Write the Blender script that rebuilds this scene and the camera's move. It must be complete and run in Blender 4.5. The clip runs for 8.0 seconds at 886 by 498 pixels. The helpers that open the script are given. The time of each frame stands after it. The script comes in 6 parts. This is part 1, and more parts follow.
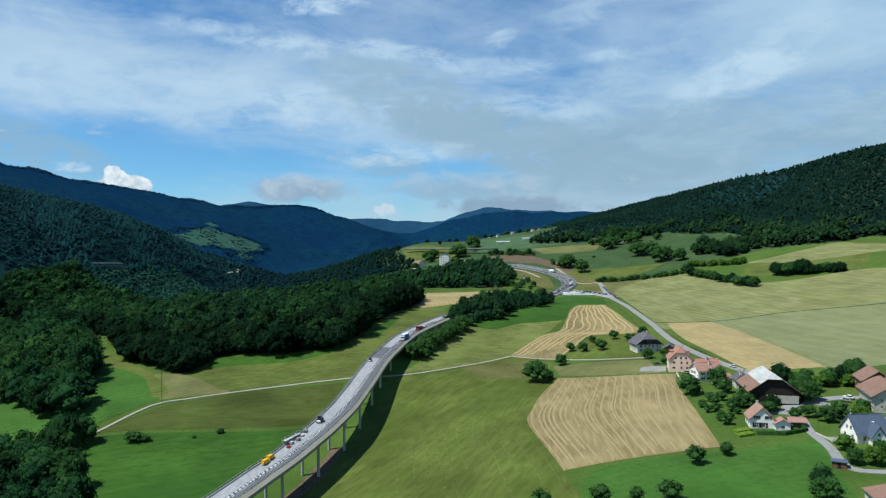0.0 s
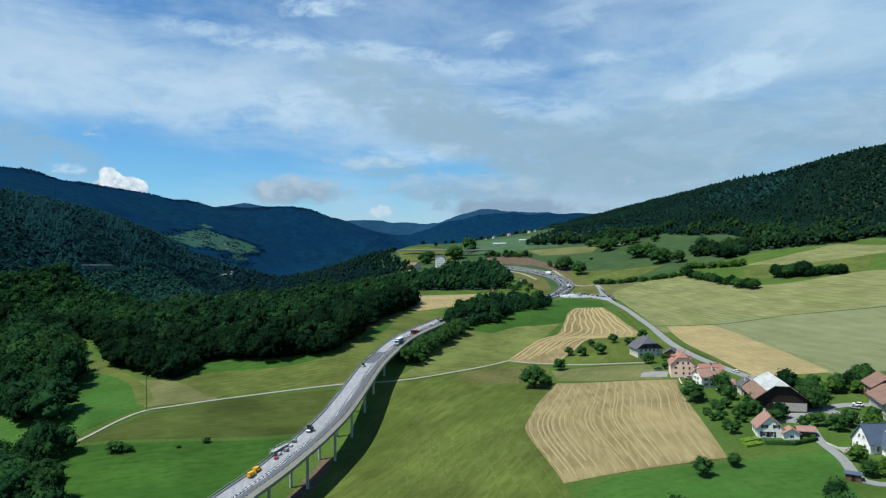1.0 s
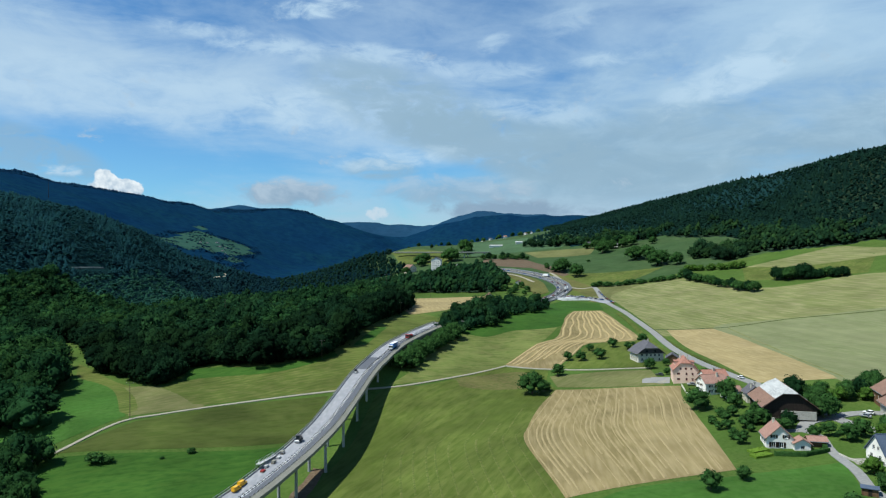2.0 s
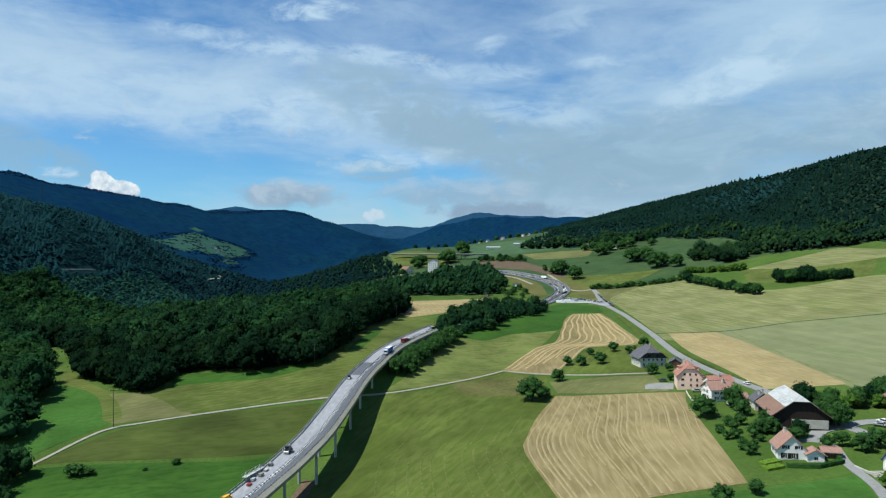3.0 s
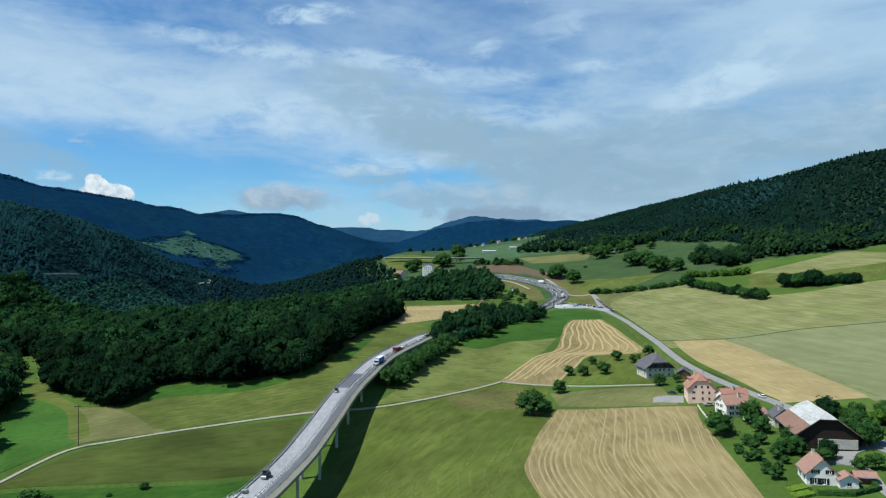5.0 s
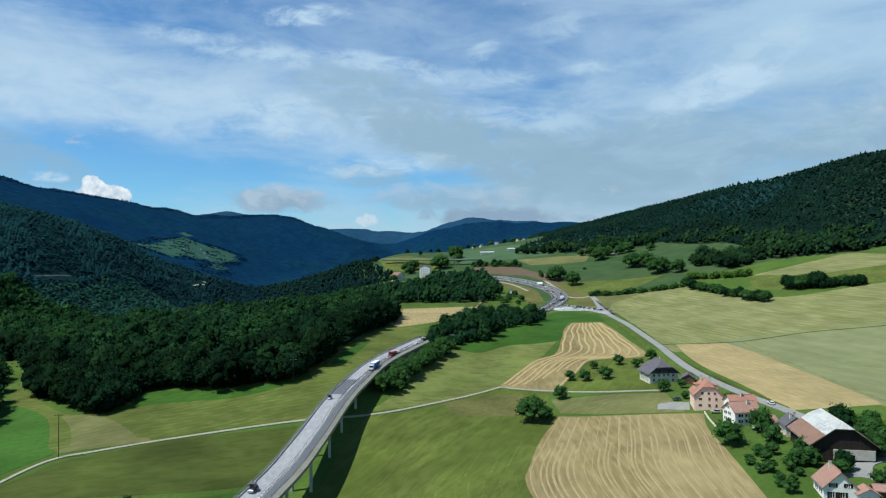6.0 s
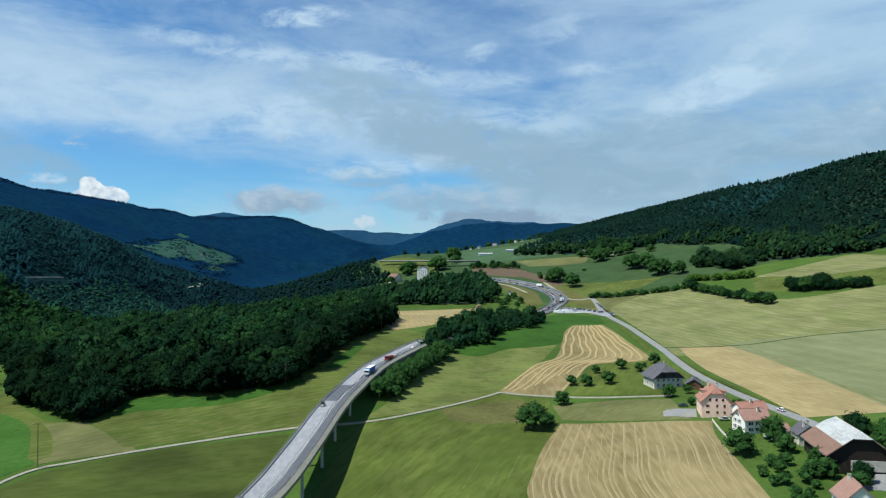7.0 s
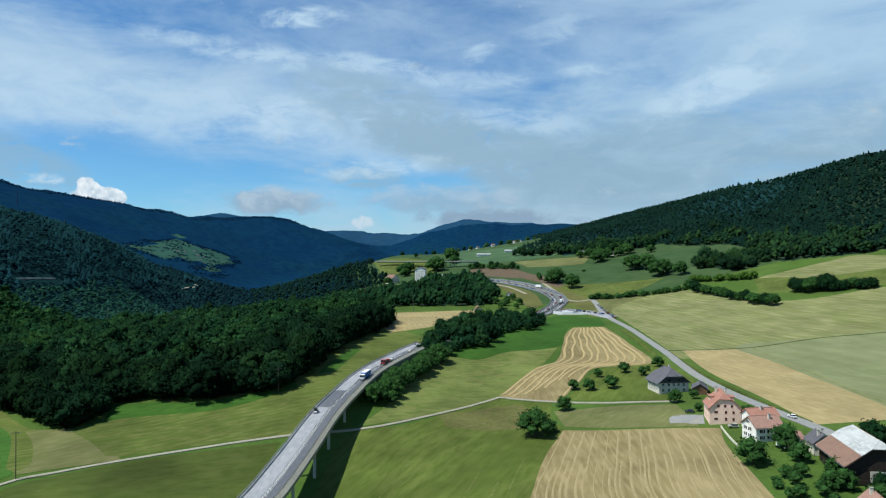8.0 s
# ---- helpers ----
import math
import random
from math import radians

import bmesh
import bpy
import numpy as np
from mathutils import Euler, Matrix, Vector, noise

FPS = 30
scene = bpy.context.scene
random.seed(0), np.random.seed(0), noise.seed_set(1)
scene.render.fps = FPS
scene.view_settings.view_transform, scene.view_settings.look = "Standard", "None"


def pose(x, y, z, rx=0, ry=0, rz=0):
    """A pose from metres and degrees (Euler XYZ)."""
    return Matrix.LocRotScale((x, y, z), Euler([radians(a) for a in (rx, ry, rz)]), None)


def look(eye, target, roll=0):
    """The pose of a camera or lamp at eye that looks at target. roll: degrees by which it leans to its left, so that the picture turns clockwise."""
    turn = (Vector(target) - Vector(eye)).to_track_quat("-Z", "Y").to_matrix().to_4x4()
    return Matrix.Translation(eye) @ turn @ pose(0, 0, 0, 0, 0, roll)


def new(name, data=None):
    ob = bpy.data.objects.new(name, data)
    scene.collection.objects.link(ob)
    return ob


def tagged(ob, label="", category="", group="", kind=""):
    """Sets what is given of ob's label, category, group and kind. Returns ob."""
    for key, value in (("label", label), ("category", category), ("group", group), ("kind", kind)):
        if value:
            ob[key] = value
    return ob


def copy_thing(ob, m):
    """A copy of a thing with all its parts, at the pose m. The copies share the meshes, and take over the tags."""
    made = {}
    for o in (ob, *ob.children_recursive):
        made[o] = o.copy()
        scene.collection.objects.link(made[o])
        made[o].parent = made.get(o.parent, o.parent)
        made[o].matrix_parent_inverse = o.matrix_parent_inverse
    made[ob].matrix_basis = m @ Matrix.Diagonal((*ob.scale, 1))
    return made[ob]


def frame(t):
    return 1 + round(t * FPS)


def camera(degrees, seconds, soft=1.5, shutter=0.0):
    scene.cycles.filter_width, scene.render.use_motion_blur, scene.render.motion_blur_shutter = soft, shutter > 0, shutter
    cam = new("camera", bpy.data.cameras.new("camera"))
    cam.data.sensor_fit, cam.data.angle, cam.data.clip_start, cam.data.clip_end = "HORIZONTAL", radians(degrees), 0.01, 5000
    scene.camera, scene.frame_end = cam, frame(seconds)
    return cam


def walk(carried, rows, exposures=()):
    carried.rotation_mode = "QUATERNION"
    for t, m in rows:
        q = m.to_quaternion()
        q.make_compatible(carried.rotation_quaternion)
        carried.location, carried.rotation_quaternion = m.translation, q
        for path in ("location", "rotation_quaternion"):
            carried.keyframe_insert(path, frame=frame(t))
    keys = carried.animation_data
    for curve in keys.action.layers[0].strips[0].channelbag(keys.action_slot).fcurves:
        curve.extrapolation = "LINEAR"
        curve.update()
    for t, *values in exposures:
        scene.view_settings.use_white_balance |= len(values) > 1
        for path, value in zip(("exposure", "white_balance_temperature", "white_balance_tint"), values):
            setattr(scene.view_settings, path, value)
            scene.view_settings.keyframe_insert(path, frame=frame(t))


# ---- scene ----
cam = camera(66.0, 8.0, 1.2)
PATH = [
    (0, (-1.496, -93.274, 81.091), (-1.491, -91.274, 81.078), -0.2),
    (0.5, (-1.206, -87.641, 81.108), (-1.195, -85.641, 81.097), -0.2),
    (1, (-0.91, -81.892, 81.132), (-0.894, -79.892, 81.124), -0.2),
    (1.5, (-0.661, -76.089, 81.139), (-0.639, -74.089, 81.134), -0.2),
    (3, (0.102, -58.335, 81.15), (0.138, -56.335, 81.153), -0.2),
    (3.5, (0.36, -52.51, 81.141), (0.4, -50.51, 81.146), -0.2),
    (4, (0.577, -46.646, 81.173), (0.621, -44.646, 81.182), -0.2),
    (4.5, (0.805, -40.822, 81.195), (0.852, -38.822, 81.206), -0.2),
    (6, (1.495, -23.104, 81.228), (1.552, -21.105, 81.246), -0.2),
    (6.5, (1.706, -17.283, 81.194), (1.767, -15.284, 81.212), -0.2),
    (7, (1.944, -11.363, 81.166), (2.007, -9.364, 81.188), -0.2),
    (7.5, (2.123, -5.505, 81.142), (2.189, -3.506, 81.165), -0.2),
    (8, (2.295, 0.253, 81.125), (2.364, 2.252, 81.149), -0.2),
]
walk(cam, [(t, look(eye, target, roll)) for t, eye, target, roll in PATH], [(0.0, 0.36, 6250, 4.0), (8.0, 0.36, 6250, 4.0)])

# -- daylight --
SUN_TO = Vector((-0.54, -0.15, 1.0)).normalized()
world = bpy.data.worlds.new("sky")
scene.world = world
world.use_nodes = True
wn, wl = world.node_tree.nodes, world.node_tree.links
wn.clear()


def wmath(op, a, b=None, clamp=False):
    n = wn.new("ShaderNodeMath")
    n.operation, n.use_clamp = op, clamp
    for i, v in enumerate((a, b)):
        if v is None:
            continue
        if isinstance(v, (int, float)):
            n.inputs[i].default_value = v
        else:
            wl.new(v, n.inputs[i])
    return n.outputs[0]


def wnoise(vec, scale, stretch, detail=6.0, rough=0.55, distort=0.0, shift=(0, 0, 0)):
    m = wn.new("ShaderNodeMapping")
    m.inputs["Scale"].default_value = stretch
    m.inputs["Location"].default_value = shift
    wl.new(vec, m.inputs["Vector"])
    n = wn.new("ShaderNodeTexNoise")
    for k, v in (("Scale", scale), ("Detail", detail), ("Roughness", rough), ("Distortion", distort)):
        n.inputs[k].default_value = v
    wl.new(m.outputs[0], n.inputs["Vector"])
    return n.outputs["Fac"]


def wrange(v, a, b):
    n = wn.new("ShaderNodeMapRange")
    n.interpolation_type = "SMOOTHSTEP"
    n.inputs["From Min"].default_value, n.inputs["From Max"].default_value = a, b
    wl.new(v, n.inputs["Value"])
    return n.outputs[0]


def wmix(f, a, b):
    n = wn.new("ShaderNodeMix")
    n.data_type = "RGBA"
    wl.new(f, n.inputs["Factor"])
    for sock, v in (("A", a), ("B", b)):
        s = [i for i in n.inputs if i.name == sock and i.type == "RGBA"][0]
        if isinstance(v, tuple):
            s.default_value = (*v, 1)
        else:
            wl.new(v, s)
    return [o for o in n.outputs if o.type == "RGBA"][0]


def wblob(x, z, rx, rz, tilt=0.0):
    """1 at a heading (x, z) of the sky, falling to 0 at the ellipse's rim."""
    dx = wmath("SUBTRACT", dir_x, x)
    a = wmath("DIVIDE", dx, rx)
    b = wmath("DIVIDE", wmath("SUBTRACT", wmath("SUBTRACT", dir_z, z), wmath("MULTIPLY", dx, tilt)), rz)
    r = wmath("ADD", wmath("MULTIPLY", a, a), wmath("MULTIPLY", b, b))
    front = wrange(dir_y, 0.0, 0.2)
    return wmath("MULTIPLY", wmath("SUBTRACT", 1.0, r, True), front)


tc = wn.new("ShaderNodeTexCoord").outputs["Generated"]
sep = wn.new("ShaderNodeSeparateXYZ")
wl.new(tc, sep.inputs[0])
dir_x, dir_y, dir_z = sep.outputs
sky = wn.new("ShaderNodeTexSky")
sky.sky_type, sky.sun_disc = "NISHITA", False
sky.sun_elevation = math.asin(SUN_TO.z)
sky.sun_rotation = math.atan2(SUN_TO.x, SUN_TO.y)
sky.altitude, sky.air_density, sky.dust_density, sky.ozone_density = 800, 1.0, 0.4, 2.0
blue = wn.new("ShaderNodeVectorMath")
blue.operation = "MULTIPLY"
blue.inputs[1].default_value = (0.060, 0.098, 0.126)
wl.new(sky.outputs[0], blue.inputs[0])
tint = blue.outputs[0]



def wbump(v, c, w):
    d = wmath("DIVIDE", wmath("SUBTRACT", v, c), w)
    return wmath("SUBTRACT", 1.0, wmath("MULTIPLY", d, d), True)


# cirrus: long thin streaks, thickest in a band over the western ridge; stratus: grey sheets to the east
streak = wnoise(tc, 2.6, (1.0, 1.0, 4.5), 9, 0.60, 0.6, (0.3, 0.1, 0.2))
fine = wnoise(tc, 8.0, (1.0, 1.0, 2.6), 9, 0.62, 0.5, (2.3, 0.4, 1.2))
sheet = wnoise(tc, 3.4, (1.0, 1.0, 2.4), 9, 0.58, 0.4, (5.3, 1.7, 0.45))
slant = wmath("ADD", dir_z, wmath("MULTIPLY", dir_x, 0.10))
band = wmath("MULTIPLY", wbump(slant, 0.185, 0.095), wrange(dir_x, 0.20, -0.08))
high = wrange(wmath("ADD", wmath("ADD", wmath("MULTIPLY", streak, 0.62), wmath("MULTIPLY", fine, 0.34)), wmath("MULTIPLY", band, 0.36)), 0.47, 0.88)
overhead = wrange(dir_z, 0.62, 0.40)
high = wmath("MULTIPLY", high, overhead)
tint = wmix(wmath("MULTIPLY", high, 0.85), tint, (0.51, 0.66, 0.81))
thin = wmath("MULTIPLY", wrange(dir_z, 0.12, 0.30), wrange(wmath("ADD", wmath("MULTIPLY", streak, 0.5), wmath("MULTIPLY", fine, 0.5)), 0.30, 0.62))
tint = wmix(wmath("MULTIPLY", wmath("MULTIPLY", thin, overhead), 0.48), tint, (0.47, 0.61, 0.78))
veil = wmath("MULTIPLY", wrange(dir_x, 0.0, 0.5), wrange(wmath("ADD", wmath("MULTIPLY", streak, 0.6), wmath("MULTIPLY", sheet, 0.4)), 0.36, 0.62))
tint = wmix(wmath("MULTIPLY", wmath("MULTIPLY", veil, overhead), 0.75), tint, (0.47, 0.64, 0.81))
mass = wmath("MULTIPLY", wrange(dir_x, -0.14, 0.20), wbump(dir_z, 0.12, 0.17))
grey = wrange(wmath("ADD", wmath("ADD", wmath("MULTIPLY", sheet, 0.72), wmath("MULTIPLY", fine, 0.26)), wmath("MULTIPLY", mass, 0.36)), 0.56, 0.86)
tone = wmix(wrange(fine, 0.36, 0.64), (0.28, 0.41, 0.53), (0.38, 0.52, 0.64))
tone = wmix(wrange(dir_z, 0.10, 0.26), tone, wmix(wrange(fine, 0.36, 0.64), (0.37, 0.52, 0.68), (0.46, 0.62, 0.78)))
tint = wmix(wmath("MULTIPLY", grey, 0.85), tint, tone)
# pale haze of thin cloud low over the horizon
haze = wmath("MULTIPLY", wrange(dir_z, 0.11, 0.03), wrange(wmath("ADD", fine, wmath("MULTIPLY", dir_x, 0.8)), 0.12, 0.5))
tint = wmix(wmath("MULTIPLY", haze, 0.7), tint, (0.47, 0.60, 0.74))
# soft grey masses, then thin bright wisps
ragged = wnoise(tc, 20.0, (1.0, 1.0, 2.2), 9, 0.62, 0.5, (1.1, 3.2, 0.4))
for bx, bz, rx, rz, tilt, k in ((-0.0357, 0.2013, 0.1298, 0.0503, -0.3, 0.75),
                            (0.0945, 0.1533, 0.1548, 0.0407, -0.2, 0.8),
                            (0.2886, 0.105, 0.1813, 0.0331, -0.1, 0.65),
                            (-0.5103, 0.1256, 0.0775, 0.0296, -0.3, 0.6),
                            (-0.0771, 0.1158, 0.0492, 0.0148, 0.0, 0.7),
                            (0.3549, 0.17, 0.1066, 0.0259, 0.05, 0.5)):
    m = wmath("MULTIPLY", wrange(wblob(bx, bz, rx * 1.3, rz * 1.3, tilt), 0.0, 0.75), wrange(ragged, 0.28, 0.56))
    tint = wmix(wmath("MULTIPLY", m, k), tint, (0.315, 0.455, 0.585))
for bx, bz, rx, rz, tilt, k in ((-0.1575, 0.3267, 0.0733, 0.0124, 0.12, 0.9),
                            (-0.2559, 0.282, 0.1149, 0.0153, -0.12, 0.7),
                            (-0.0668, 0.2714, 0.1034, 0.0127, -0.1, 0.65),
                            (0.0838, 0.2871, 0.0269, 0.0126, 0.3, 0.6),
                            (0.0847, 0.2502, 0.1119, 0.0128, -0.05, 0.5),
                            (0.2445, 0.2601, 0.0619, 0.0101, 0.1, 0.6),
                            (0.3521, 0.2102, 0.0605, 0.0242, 0.5, 0.6),
                            (0.4137, 0.2252, 0.0548, 0.0248, 0.35, 0.75),
                            (0.1898, 0.311, 0.054, 0.0185, 0.2, 0.4),
                            (0.4384, 0.2642, 0.0641, 0.0242, 0.3, 0.45),
                            (-0.0525, 0.1297, 0.0984, 0.0148, 0.12, 0.7),
                            (0.1415, 0.1955, 0.1045, 0.0161, -0.1, 0.5),
                            (-0.3645, 0.202, 0.2711, 0.0392, -0.03, 0.45),
                            (-0.179, 0.1943, 0.0879, 0.032, -0.2, 0.5),
                            (-0.4784, 0.1013, 0.0188, 0.0072, 0, 0.9),
                            (-0.4615, 0.1009, 0.011, 0.0073, 0, 0.9)):
    body = wblob(bx, bz, rx * 1.25, rz * 1.5, tilt)
    m = wmath("MULTIPLY", wrange(wmath("ADD", wmath("MULTIPLY", ragged, 1.7), wmath("MULTIPLY", body, 0.45)), 0.92, 1.45), wrange(body, 0.0, 0.9))
    tint = wmix(wmath("MULTIPLY", m, k), tint, (0.56, 0.71, 0.86))
# low cloud banks over the far summits, lit on top
low = wnoise(tc, 17.0, (1.0, 1.0, 1.8), 9, 0.62, 0.4)
for bx, bz, rx, rz, k in ((-0.205, 0.082, 0.105, 0.026, 0.9), (0.115, 0.056, 0.16, 0.020, 0.9), (0.03, 0.085, 0.16, 0.030, 0.6)):
    m = wrange(wmath("ADD", wmath("MULTIPLY", low, 1.3), wmath("MULTIPLY", wblob(bx, bz, rx, rz), 0.58)), 0.80, 1.18)
    lit = wmix(wrange(wmath("ADD", wmath("MULTIPLY", dir_z, 9.0), low), 1.05, 1.45), (0.27, 0.37, 0.50), (0.47, 0.56, 0.67))
    tint = wmix(wmath("MULTIPLY", m, k), tint, lit)
# bright heap clouds behind the western ridge and in the saddle
heap = wnoise(tc, 38.0, (1.0, 1.0, 1.0), 9, 0.58)
puff = wnoise(tc, 75.0, (1.0, 1.0, 1.0), 6, 0.55)
for bx, bz, rx, rz in ((-0.418, 0.080, 0.040, 0.018), (-0.431, 0.086, 0.020, 0.024)):
    body = wblob(bx, bz, rx, rz)
    m = wmath("MULTIPLY", wrange(wmath("ADD", wmath("MULTIPLY", heap, 1.9), body), 1.32, 1.50), wrange(body, 0.0, 0.1))
    tint = wmix(m, tint, wmix(wrange(wmath("ADD", puff, wmath("MULTIPLY", dir_z, 6.0)), 0.82, 1.18), (0.48, 0.58, 0.70), (0.88, 0.91, 0.95)))
# small soft cloud in the saddle
saddle = wblob(-0.081, 0.051, 0.022, 0.011)
m = wmath("MULTIPLY", wrange(wmath("ADD", wmath("MULTIPLY", puff, 1.7), wmath("MULTIPLY", saddle, 0.8)), 1.0, 1.5), wrange(saddle, 0.0, 0.3))
tint = wmix(wmath("MULTIPLY", m, 0.7), tint, (0.66, 0.72, 0.80))
bg = wn.new("ShaderNodeBackground")
bg.inputs["Strength"].default_value = 0.78
wl.new(tint, bg.inputs["Color"])
out = wn.new("ShaderNodeOutputWorld")
wl.new(bg.outputs[0], out.inputs[0])

sun_data = bpy.data.lights.new("sun", "SUN")
sun_data.energy, sun_data.angle, sun_data.color = 5.0, radians(0.53), (1.0, 0.95, 0.86)
sun = new("sun", sun_data)
sun.matrix_world = look(SUN_TO * 500, (0, 0, 0))

# -- materials --
def mat(name, a, b=None, c=None, scale=0.2, fine=2.0, rough=0.85, metal=0.0, bump=0.2, bump_scale=None, stretch=(1, 1, 1),
        island=0.0, each=0.0, spec=0.08, distort=0.0, turn=0.0, sharp=0.12, through_light=0.0, blot=0.0, tree=None, lines=None, soft=0.5, vary=0.28):
    """Procedural surface: colours a to b by coarse noise, c worked in by fine noise; island and each vary pieces and copies."""
    b, c = b or a, c or a
    m = bpy.data.materials.new(name)
    m.use_nodes = True
    nt = m.node_tree
    n, l = nt.nodes, nt.links
    bsdf = n["Principled BSDF"]
    co = n.new("ShaderNodeTexCoord")
    mp = n.new("ShaderNodeMapping")
    mp.vector_type = "TEXTURE"
    mp.inputs["Scale"].default_value = [1 / k for k in stretch]
    mp.inputs["Rotation"].default_value = (0, 0, radians(turn))
    l.new(co.outputs["Object"], mp.inputs["Vector"])

    def tex(s, detail):
        t = n.new("ShaderNodeTexNoise")
        t.inputs["Scale"].default_value, t.inputs["Detail"].default_value, t.inputs["Distortion"].default_value = s, detail, distort
        l.new(mp.outputs[0], t.inputs["Vector"])
        return t.outputs["Fac"]

    def ramp(v, lo, hi):
        r = n.new("ShaderNodeMapRange")
        r.inputs["From Min"].default_value, r.inputs["From Max"].default_value = lo, hi
        l.new(v, r.inputs["Value"])
        return r.outputs[0]

    def mix(f, x, y, mode="MIX"):
        k = n.new("ShaderNodeMix")
        k.data_type, k.blend_type = "RGBA", mode
        for s, v in ((k.inputs["Factor"], f), (k.inputs[6], x), (k.inputs[7], y)):
            if isinstance(v, (int, float)):
                s.default_value = v
            elif isinstance(v, tuple):
                s.default_value = (*v, 1)
            else:
                l.new(v, s)
        return k.outputs[2]

    big, small = tex(scale, 5), tex(fine, 6)
    col = mix(ramp(big, 0.5 - sharp, 0.5 + sharp), a, b)
    col = mix(ramp(small, 0.42, 0.68), col, c)
    if blot:
        t = n.new("ShaderNodeTexNoise")
        t.inputs["Scale"].default_value, t.inputs["Detail"].default_value, t.inputs["Distortion"].default_value = 0.035, 5, 0.4
        l.new(co.outputs["Object"], t.inputs["Vector"])
        k = n.new("ShaderNodeHueSaturation")
        mr = n.new("ShaderNodeMapRange")
        mr.inputs["From Min"].default_value, mr.inputs["From Max"].default_value = 0.3, 0.7
        mr.inputs["To Min"].default_value, mr.inputs["To Max"].default_value = 1 - blot, 1 + blot
        l.new(t.outputs["Fac"], mr.inputs["Value"])
        l.new(mr.outputs[0], k.inputs["Value"])
        l.new(col, k.inputs["Color"])
        col = k.outputs[0]
    if lines:
        spacing, heading, depth = lines
        mp2 = n.new("ShaderNodeMapping")
        mp2.vector_type = "TEXTURE"
        mp2.inputs["Rotation"].default_value = (0, 0, radians(heading))
        l.new(co.outputs["Object"], mp2.inputs["Vector"])
        wv = n.new("ShaderNodeTexWave")
        wv.wave_type, wv.bands_direction = "BANDS", "Y"
        for key, v in (("Scale", 0.314 / spacing), ("Distortion", 5.0), ("Detail", 5.0), ("Detail Scale", 0.6)):
            wv.inputs[key].default_value = v
        l.new(mp2.outputs[0], wv.inputs["Vector"])
        k = n.new("ShaderNodeHueSaturation")
        mr = n.new("ShaderNodeMapRange")
        mr.inputs["To Min"].default_value, mr.inputs["To Max"].default_value = 1 - depth, 1 + depth
        l.new(wv.outputs["Fac"], mr.inputs["Value"])
        l.new(mr.outputs[0], k.inputs["Value"])
        l.new(ramp(tex(0.02, 3), 0.3, 0.62), k.inputs["Fac"])
        l.new(col, k.inputs["Color"])
        col = k.outputs[0]
    if tree:
        tint = n.new("ShaderNodeAttribute")
        tint.attribute_name = "tint"
        col = mix(ramp(tint.outputs["Fac"], 0.35, 1.1), col, tree)
        k = n.new("ShaderNodeHueSaturation")
        wrap = n.new("ShaderNodeMath")
        wrap.operation = "FRACT"
        by = n.new("ShaderNodeMath")
        by.operation, by.inputs[1].default_value = "MULTIPLY", 7.3
        l.new(tint.outputs["Fac"], by.inputs[0])
        l.new(by.outputs[0], wrap.inputs[0])
        mr = n.new("ShaderNodeMapRange")
        mr.inputs["To Min"].default_value, mr.inputs["To Max"].default_value = 1 - vary, 1 + vary
        l.new(wrap.outputs[0], mr.inputs["Value"])
        l.new(mr.outputs[0], k.inputs["Value"])
        l.new(col, k.inputs["Color"])
        col = k.outputs[0]
    if island or each:
        src = n.new("ShaderNodeNewGeometry").outputs["Random Per Island"] if island else n.new("ShaderNodeObjectInfo").outputs["Random"]
        k = island or each
        hsv = n.new("ShaderNodeHueSaturation")
        mr = n.new("ShaderNodeMapRange")
        mr.inputs["To Min"].default_value, mr.inputs["To Max"].default_value = 1 - k, 1 + k
        l.new(src, mr.inputs["Value"])
        l.new(mr.outputs[0], hsv.inputs["Value"])
        l.new(col, hsv.inputs["Color"])
        col = hsv.outputs[0]
    l.new(col, bsdf.inputs["Base Color"])
    bsdf.inputs["Roughness"].default_value, bsdf.inputs["Metallic"].default_value = rough, metal
    bsdf.inputs["Specular IOR Level"].default_value = spec
    if bump:
        bp = n.new("ShaderNodeBump")
        bp.inputs["Strength"].default_value, bp.inputs["Distance"].default_value = bump, 0.5 / (bump_scale or fine)
        l.new(tex(bump_scale or fine, 4), bp.inputs["Height"])
        l.new(bp.outputs[0], bsdf.inputs["Normal"])
    if tree:
        up = n.new("ShaderNodeVectorMath")
        up.operation = "MULTIPLY_ADD"
        up.inputs[1].default_value, up.inputs[2].default_value = (soft, soft, soft), (0.0, 0.0, 1 - soft)
        l.new(n.new("ShaderNodeNewGeometry").outputs["Normal"], up.inputs[0])
        unit = n.new("ShaderNodeVectorMath")
        unit.operation = "NORMALIZE"
        l.new(up.outputs[0], unit.inputs[0])
        l.new(unit.outputs[0], bsdf.inputs["Normal"])
    if through_light:
        tr = n.new("ShaderNodeBsdfTranslucent")
        l.new(col, tr.inputs["Color"])
        ms = n.new("ShaderNodeMixShader")
        ms.inputs[0].default_value = through_light
        l.new(bsdf.outputs[0], ms.inputs[1])
        l.new(tr.outputs[0], ms.inputs[2])
        l.new(ms.outputs[0], n["Material Output"].inputs["Surface"])
    return m


